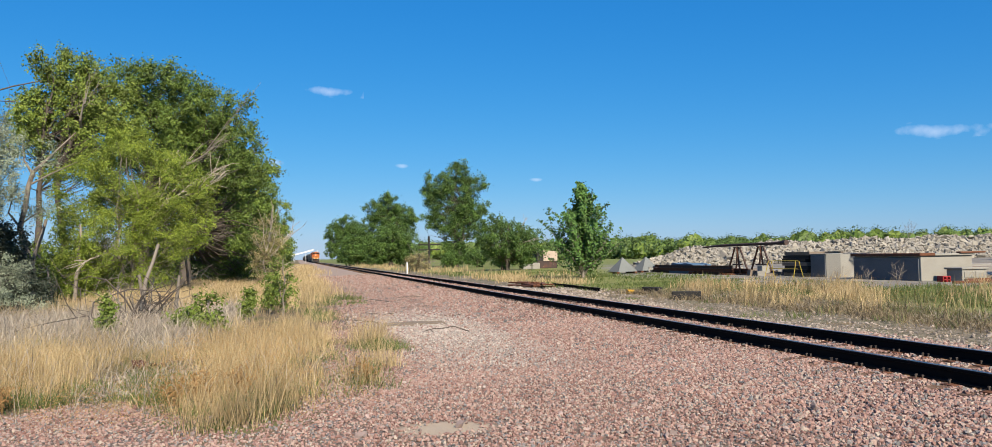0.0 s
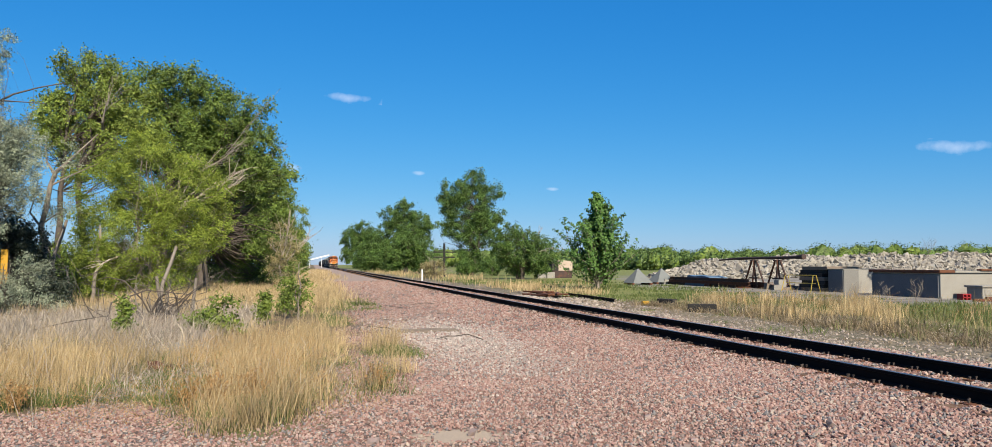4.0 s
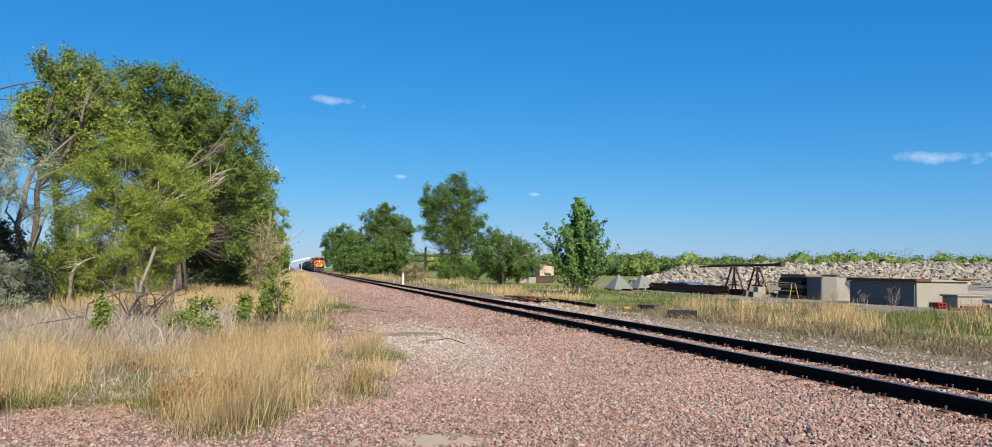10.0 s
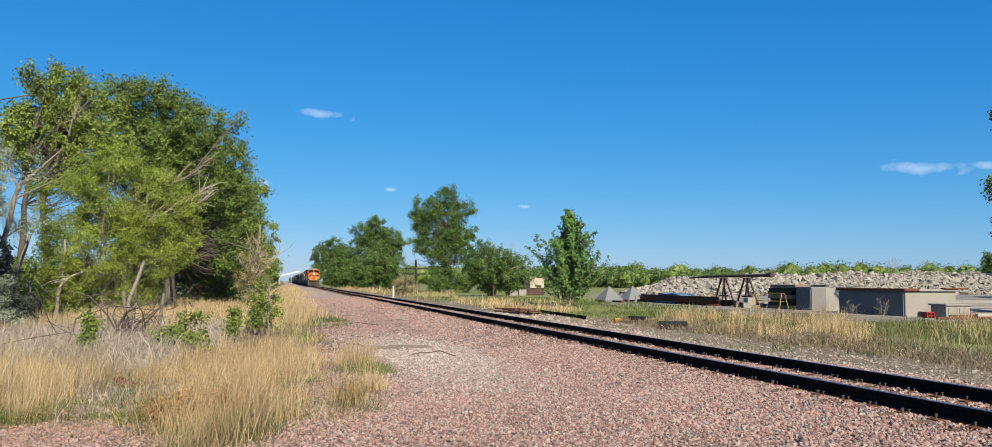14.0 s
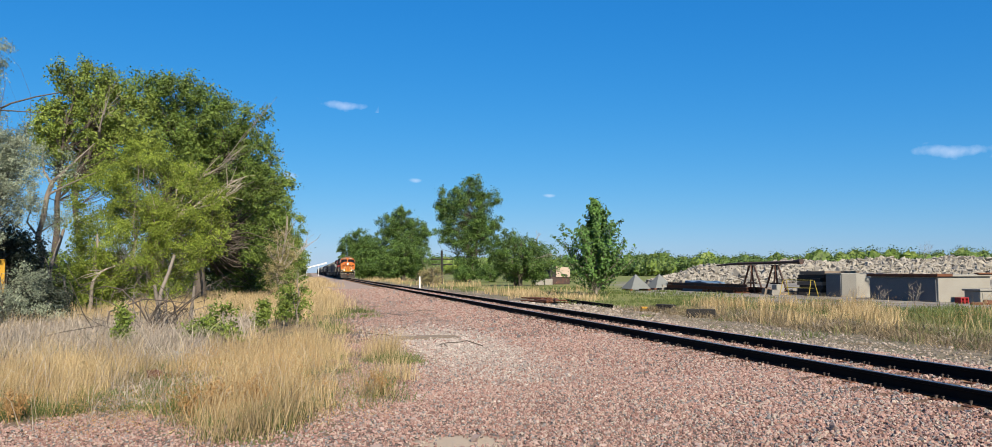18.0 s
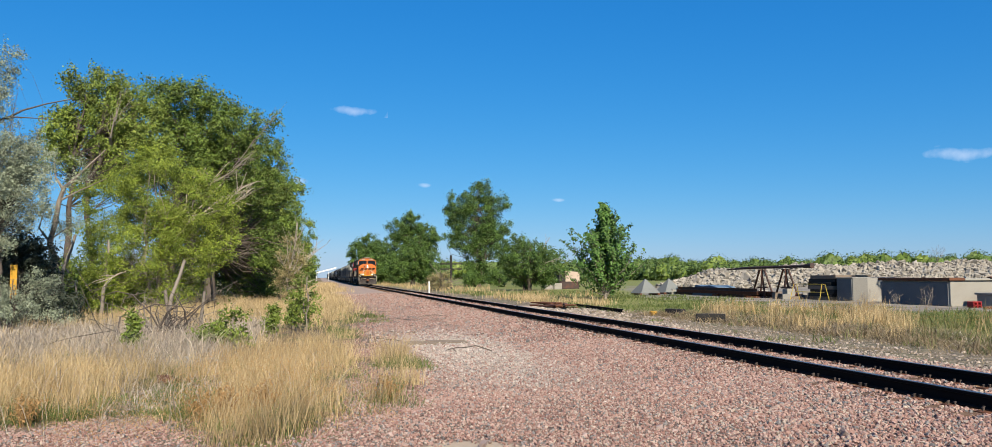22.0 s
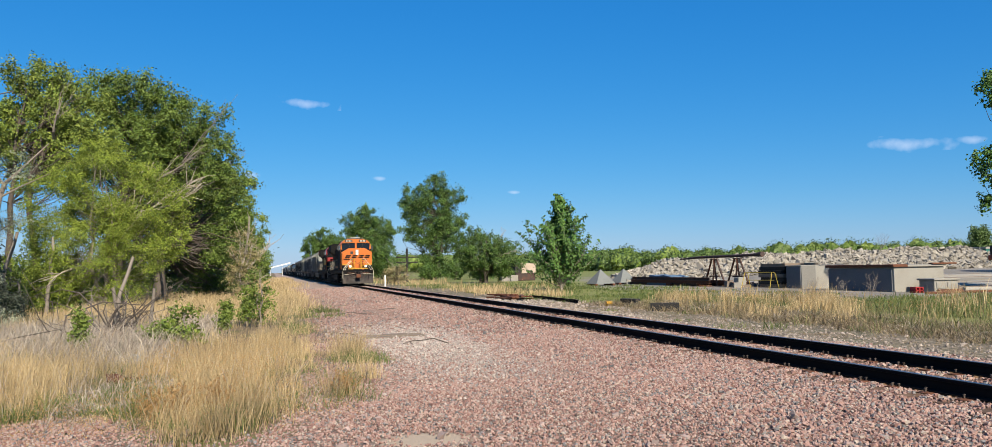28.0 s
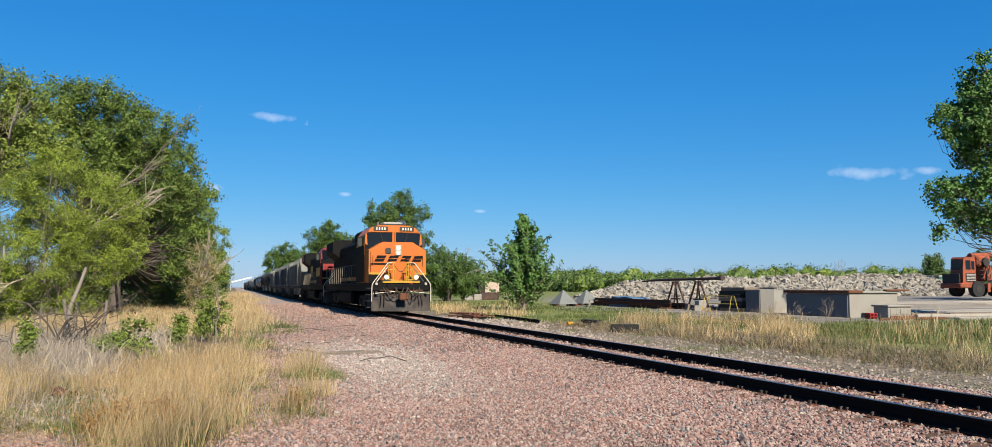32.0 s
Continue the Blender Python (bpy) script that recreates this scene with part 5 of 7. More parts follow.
def concrete_boxes():
    t = thing("concrete_tank", 31.3, 35.0, 0, "long low concrete tank with a rusty steel lid edge", "tank")
    part("wall", boxes((0, 3.2, 0, 5.1, -0.1, 1.30), bevel=0.02), M["concrete"], t)
    # thin plate laid over the side; the wall's shade is in its colour
    part("side_panel", boxes((-0.05, 0.01, 0.12, 5.1, 0.0, 1.22), bevel=0.01), M["shaded_face"], t, "side face darkened to stand for shade")
    part("lid", boxes((-0.14, 0.8, -0.12, 5.25, 1.30, 1.45), bevel=0.02), M["rust"], t, "rusty brown steel edge beam")
    part("cap", boxes((0.8, 3.3, -0.12, 5.25, 1.30, 1.41), bevel=0.02), M["concrete"], t)
    part("end_beam", boxes((2.3, 3.9, -0.2, 0.1, 1.41, 1.5), bevel=0.02), M["rust"], t, "short rusty beam on the lid")
    t = thing("concrete_tank", 32.0, 43.6, 0, "grey concrete tank with faceted corner", "tank")
    bm = bmesh.new()
    vs = [bm.verts.new((x, y, z)) for z in (-0.1, 1.42) for x, y in ((0, 0), (0.62, -0.55), (2.5, -0.4), (3.2, 0.6), (3.2, 1.5), (0, 1.5))]
    bm.faces.new(vs[:6][::-1])
    bm.faces.new(vs[6:])
    for i in range(6):
        bm.faces.new((vs[i], vs[(i + 1) % 6], vs[6 + (i + 1) % 6], vs[6 + i]))
    bmesh.ops.recalc_face_normals(bm, faces=bm.faces)
    part("wall", bm, M["concrete"], t)
    # same shade-coloured plate over this tank's side
    part("side_panel", boxes((-0.05, 0.01, 0.06, 1.5, 0.0, 1.36), bevel=0.01), M["shaded_face"], t, "side face darkened to stand for shade")
    part("rim", boxes((-0.05, 3.0, 0.0, 1.6, 1.42, 1.47), bevel=0.01), M["concrete"], t)


concrete_boxes()


def pyramids():
    for x, y, s in ((27.0, 64.0, 0.92), (30.2, 66.3, 0.92)):
        t = thing("concrete_pyramid", x, y, 0.0, "grey precast concrete pyramid on timber blocks", "pyramid", "pyramids in the yard")
        bm = bmesh.new()
        bmesh.ops.create_cone(bm, cap_ends=True, segments=4, radius1=s * 1.41, radius2=0.04, depth=1.2, matrix=Matrix.Translation((0, 0, 0.775)) @ Matrix.Rotation(radians(52), 4, "Z"))
        part("body", bm, M["pyramid_shaded"], t)
        for dx in (-0.8, 0.8):
            part("timber", boxes((dx - 0.1, dx + 0.1, -1.0, 1.0, 0, 0.175), bevel=0.01), M["rust"], t)


pyramids()


# ---- rubble ----
def chunk_mesh(rng, flat):
    bm = bmesh.new()
    for c in range(8):
        p = np.array([(c & 1) - 0.5, (c >> 1 & 1) - 0.5, (c >> 2) - 0.5]) * np.array([1.25, 0.85, flat])
        bm.verts.new(p + rng.normal(size=3) * np.array([0.2, 0.2, 0.06]))
    bmesh.ops.convex_hull(bm, input=bm.verts)
    bmesh.ops.delete(bm, geom=[v for v in bm.verts if not v.link_faces], context="VERTS")
    me = bpy.data.meshes.new("chunk")
    bm.to_mesh(me)
    bm.free()
    me.materials.append(M["rubble"])
    return me


def heap_z(x, y):
    """Height of the heap over a long crest with an uneven outline."""
    s = np.clip((x - 40) / 68, 0, 1)
    cy = 88 + 10 * s
    top = (1.6 + 1.3 * s) * np.clip(s / 0.10, 0, 1) ** 0.8 * np.clip((1 - s) / 0.14, 0, 1) ** 0.9 * (1 + 0.08 * np.sin(x * 0.45) + 0.05 * np.sin(x * 1.1 + 1))
    return np.maximum(top * (1 - np.abs(y - cy) / 11), 0)


def build_rubble():
    rng = np.random.default_rng(81)
    pile = thing("rubble_pile", 0, 0, 0, "long pile of broken concrete slabs and lumps", "rubble")
    gx, gy = np.arange(34, 118, 1.0), np.arange(74, 118, 1.0)
    X, Y = np.meshgrid(gx, gy, indexing="ij")
    Z = heap_z(X, Y) + ground_z(X, Y) - 0.25
    a, b = X.shape
    i, j = np.meshgrid(np.arange(a - 1), np.arange(b - 1), indexing="ij")
    q = np.stack([i * b + j, (i + 1) * b + j, (i + 1) * b + j + 1, i * b + j + 1], -1).reshape(-1, 4)
    # dark core shows between the chunks as painted shade
    mesh_part("mound", raw_mesh("mound", np.stack([X, Y, Z], -1), q), M["mound"], pile)
    kinds = [chunk_mesh(rng, f) for f in (0.12, 0.16, 0.2, 0.3, 0.45, 0.18, 0.36, 0.14)]
    made = 0
    while made < 300:
        x = rng.uniform(40, 108)
        y = 88 + 10 * (x - 40) / 68 + rng.uniform(-10, 2.5)
        z = heap_z(x, y)
        if z < 0.15:
            continue
        sc = 0.35 + 0.6 * rng.random() ** 2
        ob = mesh_part("chunk", kinds[rng.integers(8)], None, pile)
        ob.matrix_basis = pose(x, y, float(z + ground_z(x, y)) + 0.12, rng.normal() * 36, rng.normal() * 36, rng.uniform(0, 360)) @ Matrix.Scale(sc, 4)
        made += 1
    V, F, base = [], [], 0
    for k in kinds:
        co = np.array([v.co[:] for v in k.vertices])
        f = np.array([p.vertices[:] for p in k.polygons])
        for _ in range(2100):
            x = rng.uniform(40, 108)
            y = 88 + 10 * (x - 40) / 68 + rng.uniform(-11.5, 4)
            z = heap_z(x, y)
            m = np.array(pose(0, 0, 0, rng.normal() * 35, rng.normal() * 35, rng.uniform(0, 360)).to_3x3()) * (0.17 + 0.5 * rng.random() ** 2)
            V.append(co @ m.T + np.array([x, y, z + ground_z(x, y) + 0.05]))
            F.append(f + base)
            base += len(co)
    tagged(mesh_part("small_rubble", raw_mesh("small_rubble", np.concatenate(V), None, np.concatenate(F)), M["rubble"], pile), kind="stuff")


# ---- clouds ----
def cloud_material():
    m = bpy.data.materials.new("cloud")
    m.use_nodes = True
    nt = m.node_tree
    n, l = nt.nodes, nt.links
    n.remove(n["Principled BSDF"])
    tc = n.new("ShaderNodeTexCoord")
    nz = n.new("ShaderNodeTexNoise")
    nz.inputs["Scale"].default_value, nz.inputs["Detail"].default_value = 0.013, 5
    l.new(tc.outputs["Object"], nz.inputs["Vector"])
    gr = n.new("ShaderNodeTexGradient")
    gr.gradient_type = "SPHERICAL"
    mp = n.new("ShaderNodeMapping")
    mp.inputs["Location"].default_value = (-1, -1, 0)
    mp.inputs["Scale"].default_value = (2, 2, 1)
    l.new(tc.outputs["Generated"], mp.inputs[0])
    l.new(mp.outputs[0], gr.inputs[0])
    ad = n.new("ShaderNodeMath")
    ad.operation = "MULTIPLY_ADD"
    l.new(nz.outputs[0], ad.inputs[0])
    ad.inputs[1].default_value = 1.3
    l.new(gr.outputs["Fac"], ad.inputs[2])
    r = n.new("ShaderNodeMapRange")
    r.inputs[1].default_value, r.inputs[2].default_value = 0.8, 1.7
    r.inputs[4].default_value = 0.7
    l.new(ad.outputs[0], r.inputs[0])
    em = n.new("ShaderNodeEmission")
    em.inputs[0].default_value = (0.74, 0.78, 0.88, 1)
    em.inputs[1].default_value = 0.8
    tr = n.new("ShaderNodeBsdfTransparent")
    ms = n.new("ShaderNodeMixShader")
    l.new(r.outputs[0], ms.inputs[0])
    l.new(tr.outputs[0], ms.inputs[1])
    l.new(em.outputs[0], ms.inputs[2])
    l.new(ms.outputs[0], n["Material Output"].inputs["Surface"])
    return m


M["cloud"] = cloud_material()


def build_clouds():
    for x, y, z, w, h in ((101, 2546, 527.92, 215, 42), (1753, 1893, 337.03, 291, 54), (-66, 2582, 307.04, 95, 36), (330, 2563, 297.04, 69, 23), (753, 2478, 247.06, 69, 19), (1872, 1775, 334.03, 121, 36)):
        bm = bmesh.new()
        bmesh.ops.create_grid(bm, x_segments=1, y_segments=1, size=0.5)
        for v in bm.verts:
            v.co.x *= w
            v.co.y *= h
        d = Vector((x, y, z))
        ob = part("cloud", bm, M["cloud"])
        ob.matrix_basis = Matrix.Translation(d) @ (-d).to_track_quat("Z", "Y").to_matrix().to_4x4()
        ob.visible_shadow = False
        tagged(ob, "small thin white fair-weather cloud", "cloud", "clouds", kind="structure")


build_clouds()


# ---- the train ----
M["orange_paint"] = mat("orange_paint", (0.5, 0.125, 0.006), 0.45, scale=1.2, fine=25, bump=0.04, var=0.05, dirt=(0.38, 0.09, 0.02), dirt_amount=0.35)
M["black_paint"] = mat("black_paint", (0.006, 0.006, 0.006), 0.8, spec=0.15, scale=1.2, fine=25, bump=0.05, dirt=(0.014, 0.012, 0.01), dirt_amount=0.5)
M["roof_grey"] = mat("roof_grey", (0.028, 0.03, 0.032), 0.6, scale=1.2, fine=25, dirt=(0.035, 0.03, 0.028))
M["yellow_paint"] = mat("yellow_paint", (0.5, 0.27, 0.015), 0.5, scale=2, fine=25, bump=0.04, dirt=(0.4, 0.22, 0.03))
M["red_paint"] = mat("red_paint", (0.25, 0.014, 0.014), 0.5, scale=1.2, fine=25, bump=0.04)
M["plow_grey"] = mat("plow_grey", (0.035, 0.03, 0.027), 0.8, scale=2.0, fine=25, dirt=(0.115, 0.092, 0.075), dirt_amount=0.7)
M["under"] = mat("under", (0.018, 0.016, 0.014), 0.85, scale=3, fine=30, dirt=(0.045, 0.034, 0.026), dirt_amount=0.6)
M["cream_rail"] = mat("cream_rail", (0.62, 0.56, 0.45), 0.5, scale=4, fine=40, bump=0.02)
M["lamp_panel"] = mat("lamp_panel", (0.42, 0.38, 0.33), 0.5, scale=4, fine=40, bump=0.02)
M["hose"] = mat("hose", (0.05, 0.03, 0.025), 0.7, scale=5, fine=40)
M["glass_dark"] = mat("glass_dark", (0.008, 0.011, 0.016), 0.08, 0.0, var=0.02, bump=0.0, dirt_amount=0.0, spec=0.3)
M["lamp_white"] = glow("lamp_white", (1.0, 0.86, 0.6), 1.7)
M["lamp_dim"] = glow("lamp_dim", (1.0, 0.95, 0.86), 2.2)
M["board"] = mat("board", (0.03, 0.03, 0.03), 0.6, bump=0)
M["car_grey"] = mat("car_grey", (0.115, 0.122, 0.124), 0.75, spec=0.2, scale=0.8, fine=14, rand=0.35, dirt=(0.035, 0.032, 0.03), dirt_amount=0.6, bump=0.05)
M["car_white"] = mat("car_white", (0.235, 0.24, 0.205), 0.75, spec=0.2, scale=0.8, fine=14, rand=0.2, dirt=(0.075, 0.07, 0.06), dirt_amount=0.6, bump=0.05)
M["car_black"] = mat("car_black", (0.022, 0.022, 0.024), 0.4, scale=0.8, fine=14, rand=0.4, dirt=(0.07, 0.06, 0.05), dirt_amount=0.5, bump=0.05)

TRAIN_ROWS = ((0, 362), (3.5, 327), (7, 290.5), (11, 249), (14, 218.5), (17, 188.5), (21, 150), (23, 130.5), (25, 111), (28, 80.6), (30, 60.2), (32, 40.0))
MOVING = []
WHEELS = []


def wheelset(parent, y, r=0.5):
    bm = bmesh.new()
    rod(bm, (-0.95, 0, 0), (0.95, 0, 0), 0.08, 10)
    for sx in (-1, 1):
        rod(bm, (sx * 0.70, 0, 0), (sx * 0.83, 0, 0), r, 28)
        rod(bm, (sx * 0.67, 0, 0), (sx * 0.71, 0, 0), r + 0.025, 28)
        rod(bm, (sx * 0.83, 0, 0), (sx * 0.86, 0, 0), r * 0.35, 12)
    return part("wheelset", bm, M["under"], parent, "dark steel wheels on an axle", m=pose(0, y, r))


def bogie(parent, y, axles, spacing, r):
    bm = bmesh.new()
    half = spacing * (axles - 1) / 2
    for sx in (-1, 1):
        prism_side(bm, [(y - half - 0.55, r + 0.1), (y - half - 0.4, r + 0.3), (y - 0.5, r + 0.38), (y + 0.5, r + 0.38), (y + half + 0.4, r + 0.3), (y + half + 0.55, r + 0.1), (y + half + 0.3, r - 0.15), (y + 0.4, r - 0.28), (y - 0.4, r - 0.28), (y - half - 0.3, r - 0.15)], sx * 0.98, sx * 1.12)
        for k in range(axles):
            yy = y - half + k * spacing
            box(bm, sx * 1.1 - 0.1, sx * 1.1 + 0.1, yy - 0.18, yy + 0.18, r - 0.18, r + 0.18, 0.04)
            for dy in (-0.42, 0.42):
                rod(bm, (sx * 1.05, yy + dy, r + 0.02), (sx * 1.05, yy + dy, r + 0.36), 0.1, 8)
    box(bm, -1.0, 1.0, y - 0.35, y + 0.35, r - 0.1, r + 0.32)
    b = part("bogie", bm, M["under"], parent, "dark cast steel bogie frame")
    return [wheelset(parent, y - half + k * spacing, r) for k in range(axles)], b


def lamp(parent, x, y, z, r, bright=True):
    bm = bmesh.new()
    rod(bm, (x, y, z), (x, y + 0.12, z), r * 1.25, 16)
    h = part("lamp_housing", bm, M["lamp_panel"], parent, "round lamp housing")
    bm = bmesh.new()
    rod(bm, (x, y - 0.02, z), (x, y + 0.02, z), r, 16)
    part("lens", bm, M["lamp_white" if bright else "roof_grey"], h, "lit lamp lens" if bright else "unlit lamp lens")


def bars(parent, x0, x1, z0, z1, y, count, material, slant=0.0, name="lettering"):
    """Plain strokes in place of writing."""
    w = (x1 - x0) / count
    bm = bmesh.new()
    for k in range(count):
        a = x0 + w * k
        v = [bm.verts.new(p) for p in ((a + w * .12, y, z0), (a + w * .82, y, z0), (a + w * .82 + slant, y, z1), (a + w * .12 + slant, y, z1))]
        u = [bm.verts.new((p.co.x, p.co.y + 0.01, p.co.z)) for p in v]
        bm.faces.new(v)
        for i in range(4):
            bm.faces.new((v[(i + 1) % 4], v[i], u[i], u[(i + 1) % 4]))
    bmesh.ops.recalc_face_normals(bm, faces=bm.faces)
    return part(name, bm, material, parent)


def locomotive(label, nose, hood, band, accent, first=True):
    """A six-axle diesel with a wide nose; front at y = 0, rail top at z = 0."""
    t = thing("diesel_locomotive", TRACK_X, 0, RAIL_TOP, label, "locomotive", "locomotives of the train")
    P, Bk, U = M[nose], M[hood], M["under"]
    # frame and platforms
    part("underframe", boxes((-1.45, 1.45, 0.35, 21.9, 1.12, 1.45), (-1.5, 1.5, 0.3, 22.0, 1.45, 1.56), bevel=0.02), M["black_paint"], t)
    bm = bmesh.new()
    box(bm, -1.5, 1.5, 0.12, 0.5, 1.12, 1.62, 0.05)
    box(bm, -0.75, 0.75, -0.06, 0.3, 1.2, 1.5, 0.04)
    part("anticlimber", bm, M["black_paint"], t)
    # plow
    bm = bmesh.new()
    for sx in (-1, 1):
        a = [bm.verts.new(p) for p in ((0, -0.28, 0.12), (0, 0.02, 0.98), (sx * 1.5, 0.2, 0.98), (sx * 1.5, 0.1, 0.14))]
        b = [bm.verts.new((v.co.x, v.co.y + 0.06, v.co.z)) for v in a]
        bm.faces.new(a)
        bm.faces.new(b[::-1])
        for i in range(4):
            bm.faces.new((a[(i + 1) % 4], a[i], b[i], b[(i + 1) % 4]))
    bmesh.ops.recalc_face_normals(bm, faces=bm.faces)
    part("plow", bm, M["plow_grey"], t, "dusty grey steel snowplow")
    # coupler, hoses
    bm = boxes((-0.16, 0.16, -0.5, 0.3, 0.72, 1.0), (-0.24, 0.1, -0.75, -0.45, 0.68, 1.04), (0.06, 0.2, -0.8, -0.5, 0.7, 1.02), bevel=0.04)
    part("coupler", bm, M["rust"], t, "rusty knuckle coupler")
    for k, (x0, x1, dz) in enumerate(((-0.95, -0.25, 0.42), (-0.8, 0.1, 0.5), (0.3, 0.9, 0.45), (0.25, 0.6, 0.7), (-0.35, 0.3, 0.36))):
        s = np.linspace(0, 1, 9)
        p = np.c_[x0 + (x1 - x0) * s, -0.12 - 0.25 * np.sin(s * np.pi), 1.3 - dz * np.sin(s * np.pi), np.full(9, 0.028)]
        V, F = tubes([p], 6)
        mesh_part("air_hose", raw_mesh("air_hose", V, F, smooth=True), M["hose"], t)
    for sx in (-1, 1):
        for dx in (0.85, 1.02):
            part("hose_hanger", rods(((sx * dx, -0.1, 1.05), (sx * (dx + 0.05), -0.16, 0.42), 0.025)), M["hose"], t)
        part("cut_lever", rods(((sx * 0.3, -0.1, 1.12), (sx * 1.35, -0.1, 1.02), 0.02)), M["cream_rail"], t)
    # steps and stair rails
    for sx in (-1, 1):
        bm = bmesh.new()
        for k in range(4):
            box(bm, sx * 1.5 - 0.18, sx * 1.5 + 0.06, 0.3, 0.95, 0.3 + k * 0.32, 0.34 + k * 0.32)
        part("step", bm, M["plow_grey"], t)
        for dx, dy, dz in ((0.0, 0.0, 0.0), (-0.13, 0.28, -0.07)):
            s = [(1.5 + dx, dy, 0.62 - dz), (1.5 + dx, dy, 1.38 + dz), (1.44 + dx, dy, 1.55 + dz), (1.08 + dx, 0.05 + dy, 2.02 + dz), (0.72 + dx, 0.12 + dy, 2.5 + dz), (0.66 + dx, 0.15 + dy, 2.55 + dz), (0.46, 0.25, 2.56 + dz)]
            s = [(sx * a, b, c) for a, b, c in s]
            V, F = tubes([np.c_[np.array(s), np.full(len(s), 0.024)]], 7)
            mesh_part("stair_rail", raw_mesh("stair_rail", V, F, smooth=True), M["cream_rail"], t, "cream painted tubular rail")
    # nose and cab
    bm = bmesh.new()
    prism(bm, [(-1.5, 1.56), (1.5, 1.56), (1.5, 3.24), (0.78, 3.66), (-0.78, 3.66), (-1.5, 3.24)], 1.0, 2.3)
    bmesh.ops.bevel(bm, geom=[e for e in bm.edges if all(abs(v.co.y - 1.0) < 0.01 for v in e.verts)], offset=0.1, segments=2, affect="EDGES")
    part("nose", bm, P, t, f"{accent} painted wide nose")
    bm = bmesh.new()
    prism(bm, [(-1.54, 1.56), (1.54, 1.56), (1.54, 3.55), (1.5, 4.1), (1.18, 4.5), (0.75, 4.62), (-0.75, 4.62), (-1.18, 4.5), (-1.5, 4.1), (-1.54, 3.55)], 2.25, 5.2)
    part("cab", bm, P if first else M["red_paint"], t, f"{accent if first else 'red'} painted cab")
    # cab sides blackened: their shade is put into the colour
    for sx in (-1, 1):
        part("shaded_cab_side", boxes((sx * 1.545 - 0.012, sx * 1.545 + 0.012, 2.42, 5.2, 1.58, 3.52), bevel=0.004), Bk, t, "cab side blackened to stand for shade")
    part("cab_roof", boxes((-0.7, 0.7, 2.4, 5.1, 4.62, 4.7), bevel=0.03), M["roof_grey" if first else hood], t)
    for sx in (-1, 1):
        bm = bmesh.new()
        v = [bm.verts.new(p) for p in ((sx * 0.07, 2.21, 3.62), (sx * 1.38, 2.21, 3.42), (sx * 1.42, 2.21, 4.18), (sx * 0.07, 2.21, 4.24))]
        u = [bm.verts.new((q.co.x, 2.28, q.co.z)) for q in v]
        bm.faces.new(v)
        for i in range(4):
            bm.faces.new((v[(i + 1) % 4], v[i], u[i], u[(i + 1) % 4]))
        bmesh.ops.recalc_face_normals(bm, faces=bm.faces)
        mask = bmesh.new()
        prism(mask, [(sx * 0.5, 3.4), (sx * 1.53, 3.1), (sx * 1.53, 3.62), (sx * 1.3, 3.47), (sx * 0.5, 3.6)], 2.225, 2.26)
        bmesh.ops.recalc_face_normals(mask, faces=mask.faces)
        part("glare_panel", mask, M["black_paint"], t, "black panel under the windshield")
        w = part("windshield", bm, M["glass_dark"], t, "dark glass windshield")
        part("window_frame", boxes((min(sx * .05, sx * 1.4), max(sx * .05, sx * 1.4), 2.17, 2.25, 4.235, 4.29), (min(sx * .03, sx * .09), max(sx * .03, sx * .09), 2.17, 2.25, 3.6, 4.24), bevel=0.008), P, w)
        part("wiper", rods(((sx * 0.75, 2.17, 4.22), (sx * 0.6, 2.16, 3.75), 0.012)), M["hose"], w)
        part("side_window", boxes((sx * 1.545 - 0.01, sx * 1.545 + 0.01, 3.0, 3.75, 3.35, 4.0), (sx * 1.545 - 0.01, sx * 1.545 + 0.01, 3.9, 4.7, 3.35, 4.0)), M["glass_dark"], t)
        nb = part("number_board", boxes((sx * 0.7 - 0.38, sx * 0.7 + 0.38, 2.2, 2.3, 4.3, 4.54), bevel=0.015), M["board"], t, "black number board with pale figures")
        for q in range(4):
            bars(nb, sx * 0.7 - 0.27 + q * 0.145, sx * 0.7 - 0.16 + q * 0.145, 4.355, 4.485, 2.185, 1, M["cream_rail"], name="figure_bar")
        part("roof_horn", rods(((sx * 0.75, 2.9, 4.6), (sx * 0.75, 2.9, 4.82), 0.05)), M["old_concrete"], t)
        lamp(t, sx * 0.76, 0.06, 1.83, 0.1, first)
        part("lamp_shelf", boxes((sx * 0.76 - 0.2, sx * 0.76 + 0.2, 0.02, 0.3, 1.64, 1.7), bevel=0.01), M["roof_grey"], t)
        part("marker_lamp", rods(((sx * 0.66, -0.04, 1.36), (sx * 0.66, 0.13, 1.36), 0.06)), M["cream_rail"], t, "small pale round marker")
        part("corner_lamp", rods(((sx * 1.26, 0.02, 1.5), (sx * 1.26, 0.14, 1.5), 0.07)), M["lamp_panel"], t)
        part("mirror", boxes((sx * 1.72 - 0.1, sx * 1.72 + 0.1, 2.7, 2.76, 3.5, 3.95), bevel=0.01), M["roof_grey"], t)
    part("roof_unit", boxes((-0.5, 0.5, 2.5, 4.2, 4.68, 4.8), bevel=0.04), M["lamp_panel"], t, "grey roof air unit")
    # nose face: headlight cluster, hatch, door, stripes, emblem strokes
    hl = part("headlight_panel", boxes((-0.165, 0.165, 0.93, 1.02, 2.96, 3.5), bevel=0.03), M["lamp_panel"], t, "pale twin headlight panel")
    for z in (3.35, 3.1):
        bm = bmesh.new()
        rod(bm, (0, 0.915, z), (0, 0.95, z), 0.09, 18)
        part("lens", bm, M["lamp_white"] if first else M["roof_grey"], hl, "lit headlight lens" if first else "unlit headlight lens")
